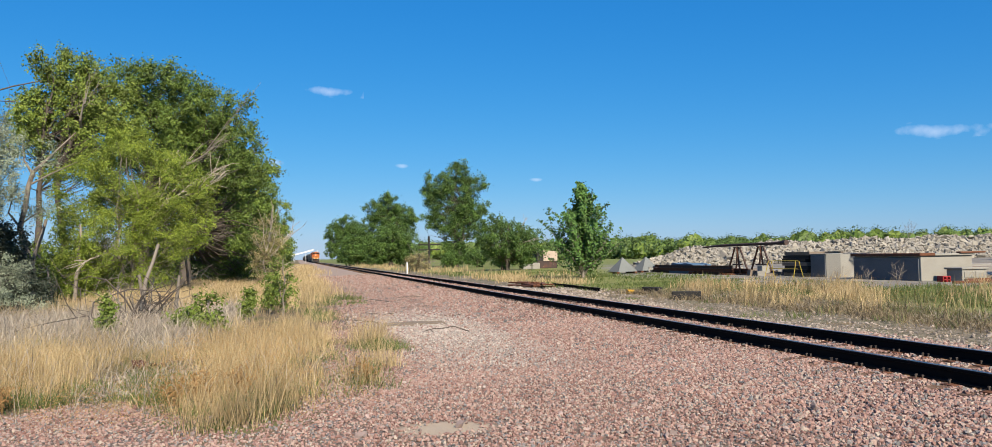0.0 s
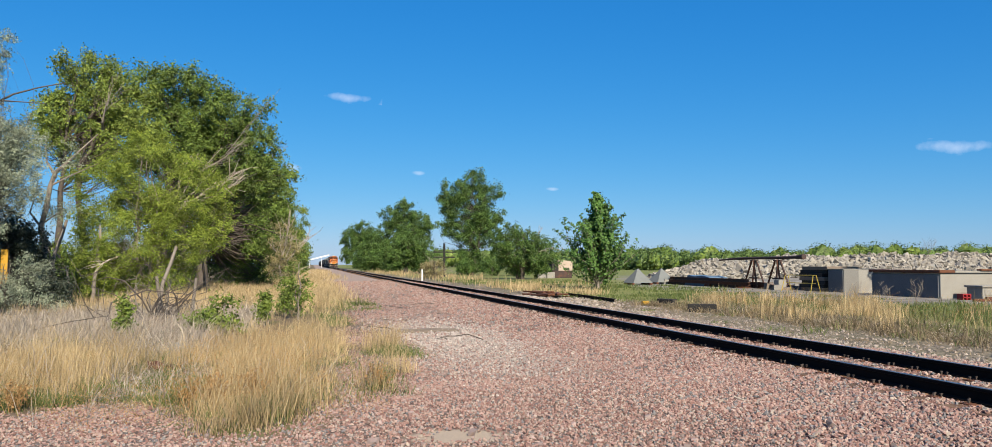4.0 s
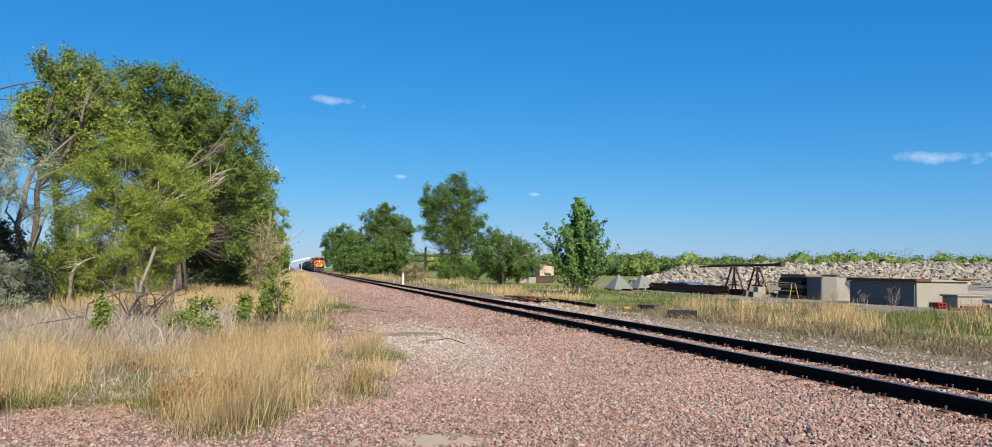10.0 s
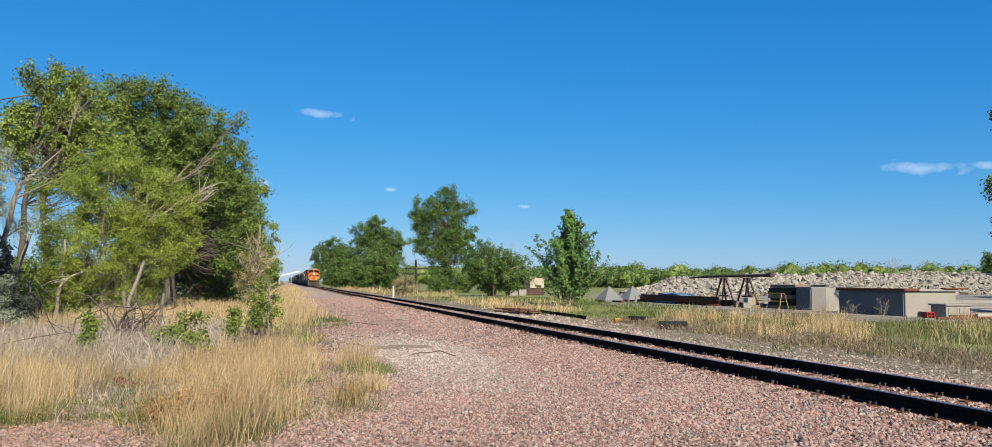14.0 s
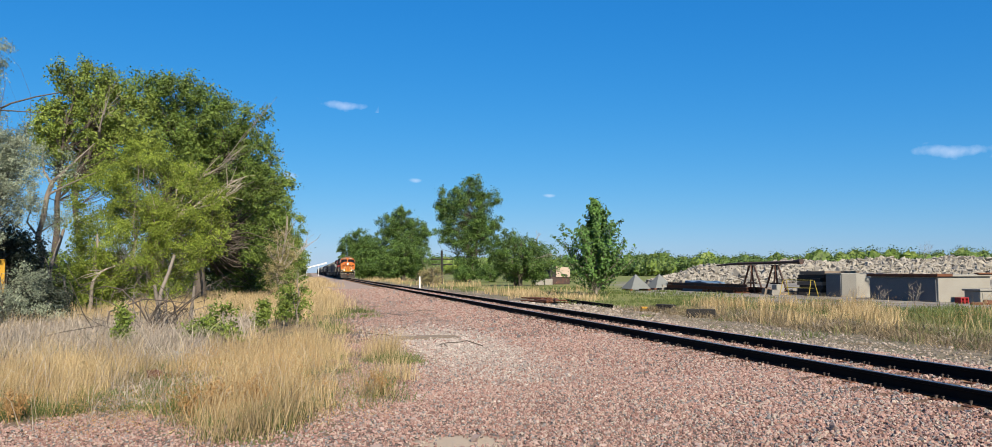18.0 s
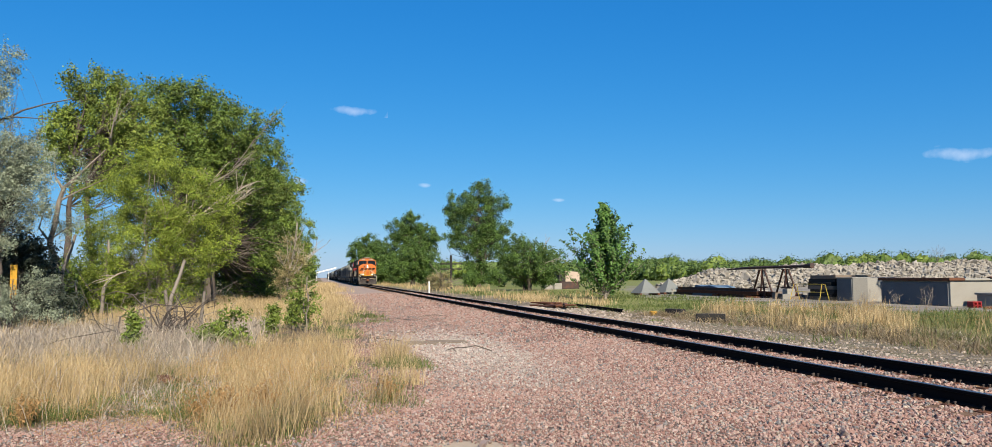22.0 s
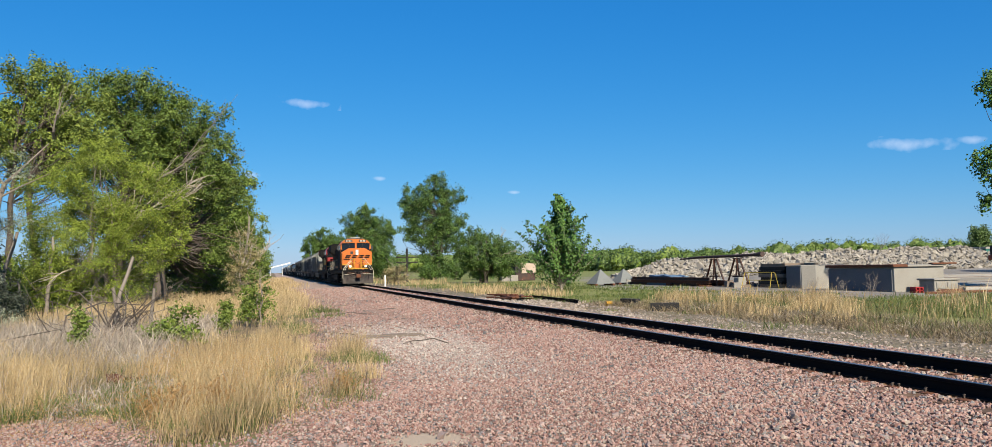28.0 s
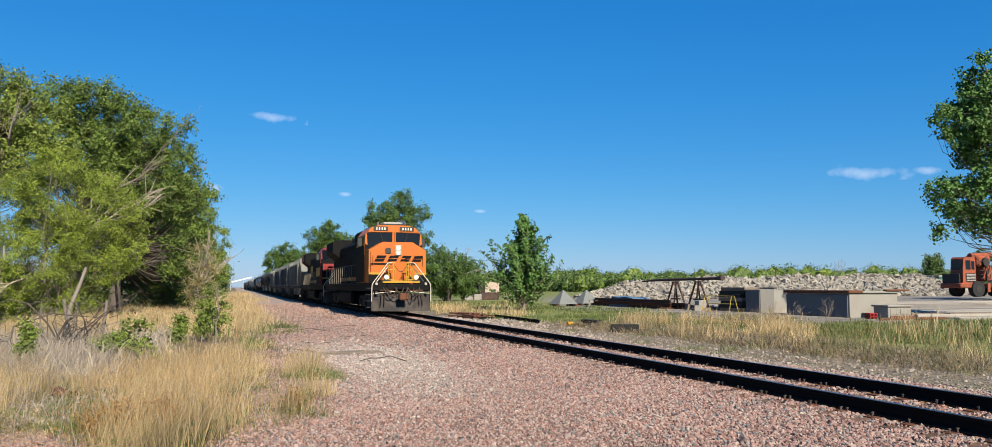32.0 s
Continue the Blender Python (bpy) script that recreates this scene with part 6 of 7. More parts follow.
    part("hatch", boxes((-0.66, -0.38, 0.965, 1.02, 3.04, 3.33), bevel=0.03), M["board"], t, "small dark grille")
    part("nose_door", boxes((-0.38, 0.38, 0.97, 1.03, 1.62, 2.95), bevel=0.03), P, t)
    for sx in (-1, 1):
        bm = bmesh.new()
        prism(bm, [(sx * 1.49, 2.08), (sx * 0.9, 2.08), (sx * 0.42, 1.86), (sx * 0.42, 1.76), (sx * 0.92, 1.98), (sx * 1.49, 1.98)], 0.972, 1.03)
        part("stripe", bm, M["yellow_paint"], t, "yellow stripe dipping towards the nose door")
        bm = bmesh.new()
        prism(bm, [(sx * 1.49, 1.95), (sx * 0.92, 1.95), (sx * 0.42, 1.73), (sx * 0.42, 1.57), (sx * 1.49, 1.57)], 0.976, 1.03)
        part("lower_band", bm, M["black_paint"], t, "black lower band")

    def stroke(*corners):
        bm = bmesh.new()
        prism(bm, corners, 0.955, 1.0)
        part("emblem_stroke", bm, M["black_paint"], t, "plain dark slanted emblem stroke")

    # the emblem: four pairs of plain slanted bars with a long tail
    for x0 in (-1.22, -0.56, 0.1, 0.72):
        stroke((x0, 2.66), (x0 + 0.46, 2.66), (x0 + 0.52, 2.77), (x0 + 0.06, 2.77))
        stroke((x0 + 0.08, 2.82), (x0 + 0.54, 2.82), (x0 + 0.61, 2.95), (x0 + 0.15, 2.95))
    stroke((-1.45, 2.49), (-0.5, 2.49), (-0.44, 2.56), (-1.36, 2.56))
    stroke((0.42, 2.49), (0.95, 2.49), (1.0, 2.55), (0.45, 2.55))
    # front railings on the platform
    for x in (-0.62, -0.38, -0.3, 0.3, 0.38, 0.62):
        part("railing_post", rods(((x, 0.25, 1.6), (x, 0.25, 2.57), 0.024)), M["yellow_paint"], t)
    for z in (1.72, 2.2, 2.56):
        part("railing", rods(((-0.62, 0.25, z), (-0.3, 0.25, z), 0.022), ((0.3, 0.25, z), (0.62, 0.25, z), 0.022)), M["yellow_paint"], t)
    part("platform_edge", boxes((-0.95, 0.95, 0.06, 0.14, 1.54, 1.66), bevel=0.01), M["yellow_paint"], t, "yellow platform edge")
    s = np.linspace(0, 1, 9)
    V, F = tubes([np.c_[-0.3 + 0.6 * s, np.full(9, 0.24), 2.4 - 0.3 * np.sin(s * np.pi), np.full(9, 0.016)]], 5)
    mesh_part("chain", raw_mesh("chain", V, F), M["hose"], t)
    for sx in (-1, 1):
        part("red_plate", boxes((sx * 0.52 - 0.09, sx * 0.52 + 0.09, 0.94, 1.03, 2.1, 2.38)), M["red_paint"], t)
    # pilot fittings
    part("receptacle", rods(((0, -0.02, 1.36), (0, 0.14, 1.36), 0.075)), M["cream_rail"], t, "pale round receptacle")
    part("signal_box", boxes((0.4, 0.58, -0.04, 0.14, 1.34, 1.52), bevel=0.02), M["red_paint"], t, "small red box")
    part("hose_rack", boxes((-1.1, -0.45, -0.02, 0.14, 1.14, 1.2), (0.45, 1.1, -0.02, 0.14, 1.14, 1.2), bevel=0.01), M["rust"], t)
    for x in (-1.28, -0.7, 0.7, 1.28):
        part("bracket", boxes((x - 0.06, x + 0.06, -0.04, 0.14, 0.95, 1.12), bevel=0.01), M["plow_grey"], t)
    for sx in (-1, 1):
        part("door_panel", boxes((sx * 0.8 - 0.12, sx * 0.8 + 0.12, 0.96, 1.03, 1.66, 2.1), bevel=0.02), P, t)
        part("grab_iron", rods(((sx * 1.3, 0.93, 2.45), (sx * 1.3, 0.93, 2.95), 0.014), ((sx * 1.3, 0.93, 2.95), (sx * 1.3, 1.03, 2.95), 0.014), ((sx * 1.3, 0.93, 2.45), (sx * 1.3, 1.03, 2.45), 0.014)), P, t)
    if not first:
        part("nose_band", boxes((-1.46, 1.46, 0.955, 0.975, 2.55, 3.15), bevel=0.004), M["red_paint"], t, "red nose band")
    # hood and machinery
    bm = bmesh.new()
    prism(bm, [(-0.95, 1.56), (0.95, 1.56), (0.95, 3.95), (0.7, 4.2), (-0.7, 4.2), (-0.95, 3.95)], 5.2, 17.0)
    part("long_hood", bm, Bk, t)
    bm = bmesh.new()
    prism(bm, [(-0.95, 1.56), (0.95, 1.56), (0.95, 3.3), (1.5, 3.75), (1.5, 4.5), (1.2, 4.62), (-1.2, 4.62), (-1.5, 4.5), (-1.5, 3.75), (-0.95, 3.3)], 17.0, 21.0)
    part("radiator_hood", bm, Bk, t)
    if not first:
        for sx in (-1, 1):
            part("side_panel", boxes((sx * 0.98 - 0.012, sx * 0.98 + 0.012, 14.6, 16.9, 2.3, 3.3)), M["yellow_paint"], t, "yellow side panel")
            part("lower_panel", boxes((sx * 1.51 - 0.012, sx * 1.51 + 0.012, 18.6, 21.0, 3.8, 4.45)), M["red_paint"], t, "red end panel")
            part("cab_band", boxes((sx * 1.565 - 0.008, sx * 1.565 + 0.008, 2.42, 5.2, 2.2, 2.9)), M["yellow_paint"], t, "yellow band")
    part("brake_housing", boxes((-1.2, 1.2, 5.25, 8.4, 3.5, 4.55), bevel=0.12), Bk, t)
    part("exhaust_housing", boxes((-0.7, 0.7, 11.0, 13.2, 4.2, 4.55), bevel=0.08), M["roof_grey"], t)
    for sx in (-1, 1):
        for k in range(18):
            y = 5.6 + k * 0.62
            part("hood_door", boxes((sx * 0.955 - 0.02, sx * 0.955 + 0.02, y, y + 0.54, 1.7, 3.3), bevel=0.008), Bk, t)
        part("side_band", boxes((sx * 0.98 - 0.012, sx * 0.98 + 0.012, 5.3, 16.9, 1.72, 1.95)), M[band], t)
        # posts and side rail greyer than the cream front rails, imitating side shade
        for k in range(16):
            y = 5.6 + k * 1.05
            part("side_post", rods(((sx * 1.46, y, 1.5), (sx * 1.46, y, 2.6), 0.018), sides=5), M["old_concrete"], t)
        part("side_rail", rods(((sx * 1.46, 5.6, 2.6), (sx * 1.46, 21.35, 2.6), 0.02)), M["roof_grey"], t)
    part("fuel_tank", boxes((-1.4, 1.4, 8.2, 13.8, 0.32, 1.12), bevel=0.15), M["black_paint"], t)
    for y in (4.2, 17.8):
        ws, _ = bogie(t, y, 3, 1.85, 0.53)
        WHEELS.extend((w, 0.53) for w in ws)
    return t


def covered_hopper(label, material):
    t = thing("covered_hopper_car", TRACK_X, 0, RAIL_TOP, label, "freight car", "freight cars of the train")
    L = 17.4
    bm = bmesh.new()
    prism(bm, [(-1.45, 1.5), (-1.6, 2.2), (-1.6, 4.0), (-1.1, 4.5), (1.1, 4.5), (1.6, 4.0), (1.6, 2.2), (1.45, 1.5)], 2.0, L - 2.0)
    part("body", bm, M[material], t)
    for y0, y1 in ((2.0, 0.5), (L - 2.0, L - 0.5)):
        bm = bmesh.new()
        prism_side(bm, [(y0, 4.35), (y0, 1.5), (y1, 2.7), (y1, 2.9)], -1.45, 1.45)
        part("end_slope", bm, M[material], t)
    for k in range(14):
        y = 2.2 + k * (L - 4.4) / 13
        for sx in (-1, 1):
            part("rib", boxes((sx * 1.62 - 0.04, sx * 1.62 + 0.04, y - 0.05, y + 0.05, 1.55, 4.05)), M[material], t)
    for k in range(4):
        y = 3.0 + k * (L - 6) / 4
        bm = bmesh.new()
        prism_side(bm, [(y, 1.6), (y + 2.9, 1.6), (y + 1.9, 0.45), (y + 1.0, 0.45)], -1.2, 1.2)
        part("hopper_chute", bm, M[material], t)
    part("roof_walk", boxes((-0.35, 0.35, 0.8, L - 0.8, 4.58, 4.64), (-0.5, 0.5, 2.4, L - 2.4, 4.5, 4.58)), M["roof_grey"], t)
    part("sill", boxes((-1.5, 1.5, 0.3, L - 0.3, 1.2, 1.45), bevel=0.02), M["under"], t)
    for y in (0.55, L - 0.55):
        for sx in (-1, 1):
            bm = bmesh.new()
            rod(bm, (sx * 1.4, y - 0.2, 1.0), (sx * 1.4, y - 0.2, 4.3), 0.025, 5)
            rod(bm, (sx * 1.4, y + 0.25, 1.0), (sx * 1.4, y + 0.25, 4.3), 0.025, 5)
            for k in range(9):
                rod(bm, (sx * 1.4, y - 0.2, 1.1 + k * 0.36), (sx * 1.4, y + 0.25, 1.1 + k * 0.36), 0.018, 4)
            part("ladder", bm, M[material], t)
    for y in (2.1, L - 2.1):
        bogie(t, y, 2, 1.75, 0.45)
    return t, L + 0.9


def tank_car(label, material):
    t = thing("tank_car", TRACK_X, 0, RAIL_TOP, label, "freight car", "freight cars of the train")
    L = 17.6
    bm = bmesh.new()
    rod(bm, (0, 1.2, 2.75), (0, L - 1.2, 2.75), 1.5, 28)
    bmesh.ops.bevel(bm, geom=[e for e in bm.edges if abs(e.verts[0].co.y - e.verts[1].co.y) < 0.01], offset=0.45, segments=3, affect="EDGES")
    part("tank", bm, M[material], t, smooth=True)
    part("sill", boxes((-1.3, 1.3, 0.3, 2.6, 1.1, 1.35), (-1.3, 1.3, L - 2.6, L - 0.3, 1.1, 1.35), (-0.3, 0.3, 0.3, L - 0.3, 1.0, 1.3), bevel=0.02), M["under"], t)
    bm = boxes((-0.9, 0.9, L / 2 - 1.2, L / 2 + 1.2, 4.25, 4.32))
    for sx in (-0.9, 0.9):
        rod(bm, (sx, L / 2 - 1.2, 4.95), (sx, L / 2 + 1.2, 4.95), 0.02, 5)
        for y in (-1.2, 0, 1.2):
            rod(bm, (sx, L / 2 + y, 4.25), (sx, L / 2 + y, 4.95), 0.02, 5)
    part("walkway", bm, M["under"], t)
    bm = bmesh.new()
    rod(bm, (0, L / 2, 4.2), (0, L / 2, 4.7), 0.45, 16)
    part("dome", bm, M[material], t)
    for y in (2.1, L - 2.1):
        bogie(t, y, 2, 1.75, 0.45)
    return t, L + 0.8


def build_train():
    at = 0.0
    a = locomotive("orange and black diesel locomotive with lit headlights leading the train", "orange_paint", "black_paint", "orange_paint", "orange")
    MOVING.append((a, at))
    at += 22.8
    b = locomotive("second diesel locomotive in red, yellow and black", "black_paint", "black_paint", "yellow_paint", "black", False)
    MOVING.append((b, at))
    at += 22.8
    protos = {}
    order = "wggwdddtttdttwttgdtttgwgttttdd"
    for k in order:
        if k in protos:
            src, step_on = protos[k]
            c = copy_thing(src, src.matrix_basis)
        else:
            if k == "w":
                c, step_on = covered_hopper("dusty white covered hopper car", "car_white")
            elif k == "g":
                c, step_on = covered_hopper("weathered grey covered hopper car", "car_grey")
            elif k == "d":
                c, step_on = covered_hopper("sooty black covered hopper car", "car_black")
            else:
                c, step_on = tank_car("black tank car with a walkway on top", "car_black")
            protos[k] = (c, step_on)
        MOVING.append((c, at))
        at += step_on


build_train()


def train_at(t):
    """Where the front of the train is at t seconds."""
    ts, ys = [r[0] for r in TRAIN_ROWS], [r[1] for r in TRAIN_ROWS]
    return float(np.interp(t, ts, ys))


def move_train():
    for ob, offset in MOVING:
        walk(ob, [(t, pose(TRACK_X, y + offset, RAIL_TOP)) for t, y in TRAIN_ROWS])
    # the wheels of the locomotives roll along
    ts = [k / 13 for k in range(int(32 * 13) + 1)]
    for w, r in WHEELS:
        x, y, z = w.location
        walk(w, [(t, pose(x, y, z, math.degrees((train_at(0) - train_at(t)) / r) % 360)) for t in ts])


# ---- yard clutter ----
M["machine_orange"] = mat("machine_orange", (0.31, 0.07, 0.026), 0.7, scale=1.5, fine=20, dirt=(0.10, 0.045, 0.028), dirt_amount=0.9)
M["machine_dark"] = mat("machine_dark", (0.03, 0.027, 0.025), 0.8, scale=2, fine=20)
M["tyre"] = mat("tyre", (0.02, 0.02, 0.02), 0.9, scale=5, fine=30)
M["blue_sheet"] = mat("blue_sheet", (0.10, 0.17, 0.25), 0.7, scale=2, fine=15, bump=0.4)
M["teal_paint"] = mat("teal_paint", (0.03, 0.16, 0.13), 0.6, scale=1, fine=20)
M["dark_steel"] = mat("dark_steel", (0.06, 0.04, 0.035), 0.75, 0.2, scale=2, fine=20, dirt=(0.15, 0.06, 0.035), dirt_amount=0.7)
M["yellow_stand"] = mat("yellow_stand", (0.40, 0.30, 0.035), 0.6, scale=3, fine=25)
M["red_plastic"] = mat("red_plastic", (0.34, 0.022, 0.022), 0.5, scale=5, fine=40)
M["beige_panel"] = mat("beige_panel", (0.47, 0.37, 0.29), 0.7, scale=1.5, fine=20)
M["pale_plank"] = mat("pale_plank", (0.29, 0.265, 0.225), 0.9, scale=1, fine=18, rand=0.25)


def a_frames():
    for y in (53.6, 50.5):
        t = thing("steel_trestle", 31.8, y, 0, "rusty steel A-frame trestle carrying a long boom", "trestle", "trestles under the boom")
        for sx in (-1, 1):
            for dy in (-0.75, 0.75):
                part("leg", rods(((sx * 0.12, dy * 0.15, 2.05), (sx * 0.35, dy * 1.25, -0.05), 0.07), sides=6), M["rust" if sx < 0 else "dark_steel"], t)
        part("crossbar", rods(((0, -0.65, 0.75), (0, 0.65, 0.75), 0.06), sides=6), M["dark_steel"], t)
        part("saddle", boxes((-0.25, 0.25, -0.2, 0.2, 1.98, 2.05), bevel=0.01), M["dark_steel"], t)
    t = thing("steel_boom", 31.8, 47.4, 2.2, "long dark steel boom resting on two trestles", "boom")
    bm = bmesh.new()
    rod(bm, (0, 0.9, 0.02), (0, 8.5, -0.02), 0.1, 12)
    rod(bm, (0, 8.5, -0.02), (0, 11.4, -0.12), 0.1, 12, 0.06)
    part("tube", bm, M["dark_steel"], t)
    bm = bmesh.new()
    rod(bm, (0, 0, 0.06), (0, 1.0, 0.02), 0.18, 14, 0.12)
    part("flared_end", bm, M["dark_steel"], t)


a_frames()


def i_beam(name, x, y, z, length, rz, label, material="dark_steel", h=0.35, w=0.22, group=""):
    t = thing(name, x, y, z, label, "beam", group, rz=rz)
    bm = bmesh.new()
    k = 0.02
    prism(bm, [(-w / 2, 0), (w / 2, 0), (w / 2, k), (k / 2, k), (k / 2, h - k), (w / 2, h - k), (w / 2, h), (-w / 2, h), (-w / 2, h - k), (-k / 2, h - k), (-k / 2, k), (-w / 2, k)], 0, length)
    part("beam", bm, M[material], t)
    return t


def beam_stack():
    rng = np.random.default_rng(90)
    for k in range(12):
        lay, row = divmod(k, 5)
        x, y = 30.4 + row * 0.42 + rng.normal() * 0.05, 51.6 + rng.uniform(0, 3.5)
        i_beam("steel_beam", x, y, 0.004 + lay * 0.226, rng.uniform(9, 15.5), rng.normal() * 0.5, "dark rusty steel beam lying in the yard", "rust" if rng.random() < 0.5 else "dark_steel", 0.22, 0.2, "beams in the yard")
    for k in range(64):
        x, y = rng.uniform(30.6, 36.5), rng.uniform(49, 66)
        t = thing("scrap_plate", x, y, 0.0, "bent rusty plate lying among the trestles", "scrap", "scrap in the yard", rz=rng.uniform(0, 180))
        w, l, h = rng.uniform(0.2, 0.6), rng.uniform(0.4, 1.3), rng.uniform(0.06, 0.5)
        bm = bmesh.new()
        prism_side(bm, [(-l, 0), (l, 0), (l * 0.9, h), (l * 0.2, h * 0.6), (-l * 0.8, h * 0.9)], -w, w)
        part("plate", bm, M[("rust", "concrete", "dark_steel", "rubble", "concrete", "old_wood")[k % 6]], t)


beam_stack()


def blue_tarp():
    t = thing("tarpaulin", 31.2, 60.0, 0.0, "faded blue tarpaulin thrown over low planks", "tarpaulin")
    bm = bmesh.new()
    prism_side(bm, [(-2.2, 0.0), (-2.1, 0.72), (-0.9, 0.84), (0.3, 0.76), (1.6, 0.86), (2.2, 0.0)], -0.8, 0.8)
    part("sheet", bm, M["blue_sheet"], t)


blue_tarp()


def stack_and_stand():
    t = thing("yellow_stand", 30.3, 45.6, 0, "yellow tubular steel stand", "stand")
    for y in (-1.5, 1.5):
        for dx in (-0.35, 0.35):
            part("leg", rods(((dx, y * 1.05, 0), (dx * 0.3, y, 1.05), 0.024)), M["yellow_stand"], t)
    part("top_rail", rods(((0, -1.55, 1.05), (0, 1.55, 1.05), 0.024)), M["yellow_stand"], t)
    part("mid_rail", rods(((0, -1.55, 0.55), (0, 1.55, 0.55), 0.024)), M["yellow_stand"], t)
    rng = np.random.default_rng(91)
    # mostly tar-dark boards, standing in for black shadow within the stack
    for k in range(7):
        t = thing("timber_stack_board", 33.2 + rng.normal() * 0.1, 46.6 + rng.normal() * 0.2, 0.004 + k * 0.23, "weathered heavy timber in a stack, darkened to stand for shade", "timber", "stacked timbers", rz=rng.normal() * 2)
        part("board", boxes((-1.3, 1.3, -1.3, 1.3, 0, 0.225), bevel=0.015), M["tar_wood" if k % 3 else "old_wood"], t)
    t = thing("concrete_block", 31.4, 49.6, 0, "small pale concrete block", "block")
    part("block", boxes((-0.3, 0.3, -0.3, 0.3, 0, 0.7), bevel=0.03), M["concrete"], t)
    t = thing("concrete_vault", 32.2, 33.3, 0.0, "grey precast concrete vault with recessed panels", "vault")
    part("body", boxes((0, 1.5, 0, 1.0, 0.0, 0.6), bevel=0.02), M["concrete"], t)
    part("lid", boxes((-0.08, 1.58, -0.08, 1.08, 0.6, 0.7), bevel=0.02), M["concrete"], t)
    for x0 in (0.12, 0.8):
        part("panel", boxes((x0, x0 + 0.56, -0.03, 0.01, 0.2, 0.5), bevel=0.01), M["concrete"], t)
    t = thing("red_crate", 31.2, 33.4, 0.0, "bright red plastic crate", "crate")
    part("frame", boxes((-0.24, 0.24, -0.2, 0.2, 0.25, 0.3), (-0.24, 0.24, -0.2, 0.2, 0.1, 0.14), (-0.24, -0.18, -0.2, 0.2, 0.0, 0.25), (0.18, 0.24, -0.2, 0.2, 0.0, 0.25), (-0.04, 0.04, -0.2, 0.2, 0.0, 0.25), bevel=0.008), M["red_plastic"], t)
    t = thing("steel_pipe", 31.8, 32.7, 0.09, "red-brown painted pipe lying on the ground", "pipe")
    part("pipe", rods(((0, 0, 0), (1.6, -0.1, 0), 0.09)), M["rust"], t)
    t = thing("steel_pipe", 33.2, 32.5, 0.13, "long pale grey pipe lying on the ground", "pipe")
    part("pipe", rods(((0, 0, 0), (6.2, -0.3, 0), 0.12), sides=12), M["pale_plank"], t)
    t = thing("rusty_rail", 30.0, 31.6, 0.0, "rusty rail lying in the grass", "rail")
    part("rail", boxes((0, 4.2, -0.06, 0.06, 0, 0.13), bevel=0.02), M["rust"], t)
    t = thing("concrete_kerb", 32.6, 29.6, 0.0, "long pale concrete kerb at the yard's edge", "kerb")
    part("kerb", boxes((0, 9.0, -0.25, 0.25, -0.1, 0.2), bevel=0.03), M["pale_plank"], t)
    for k in range(26):
        y = 36.5 + k * 1.05
        x0 = 36.5 + k * 0.85 + rng.normal() * 0.8
        t = thing("concrete_plank", x0, y, ground_z(x0, y), "long precast concrete plank lying in the yard", "plank", "planks in the yard", rz=rng.normal() * 1.2)
        part("plank", boxes((0, rng.uniform(9, 16), -0.4, 0.4, -0.05, rng.uniform(0.08, 0.26)), bevel=0.015), M["pale_plank" if k % 5 else "old_wood"], t)


stack_and_stand()


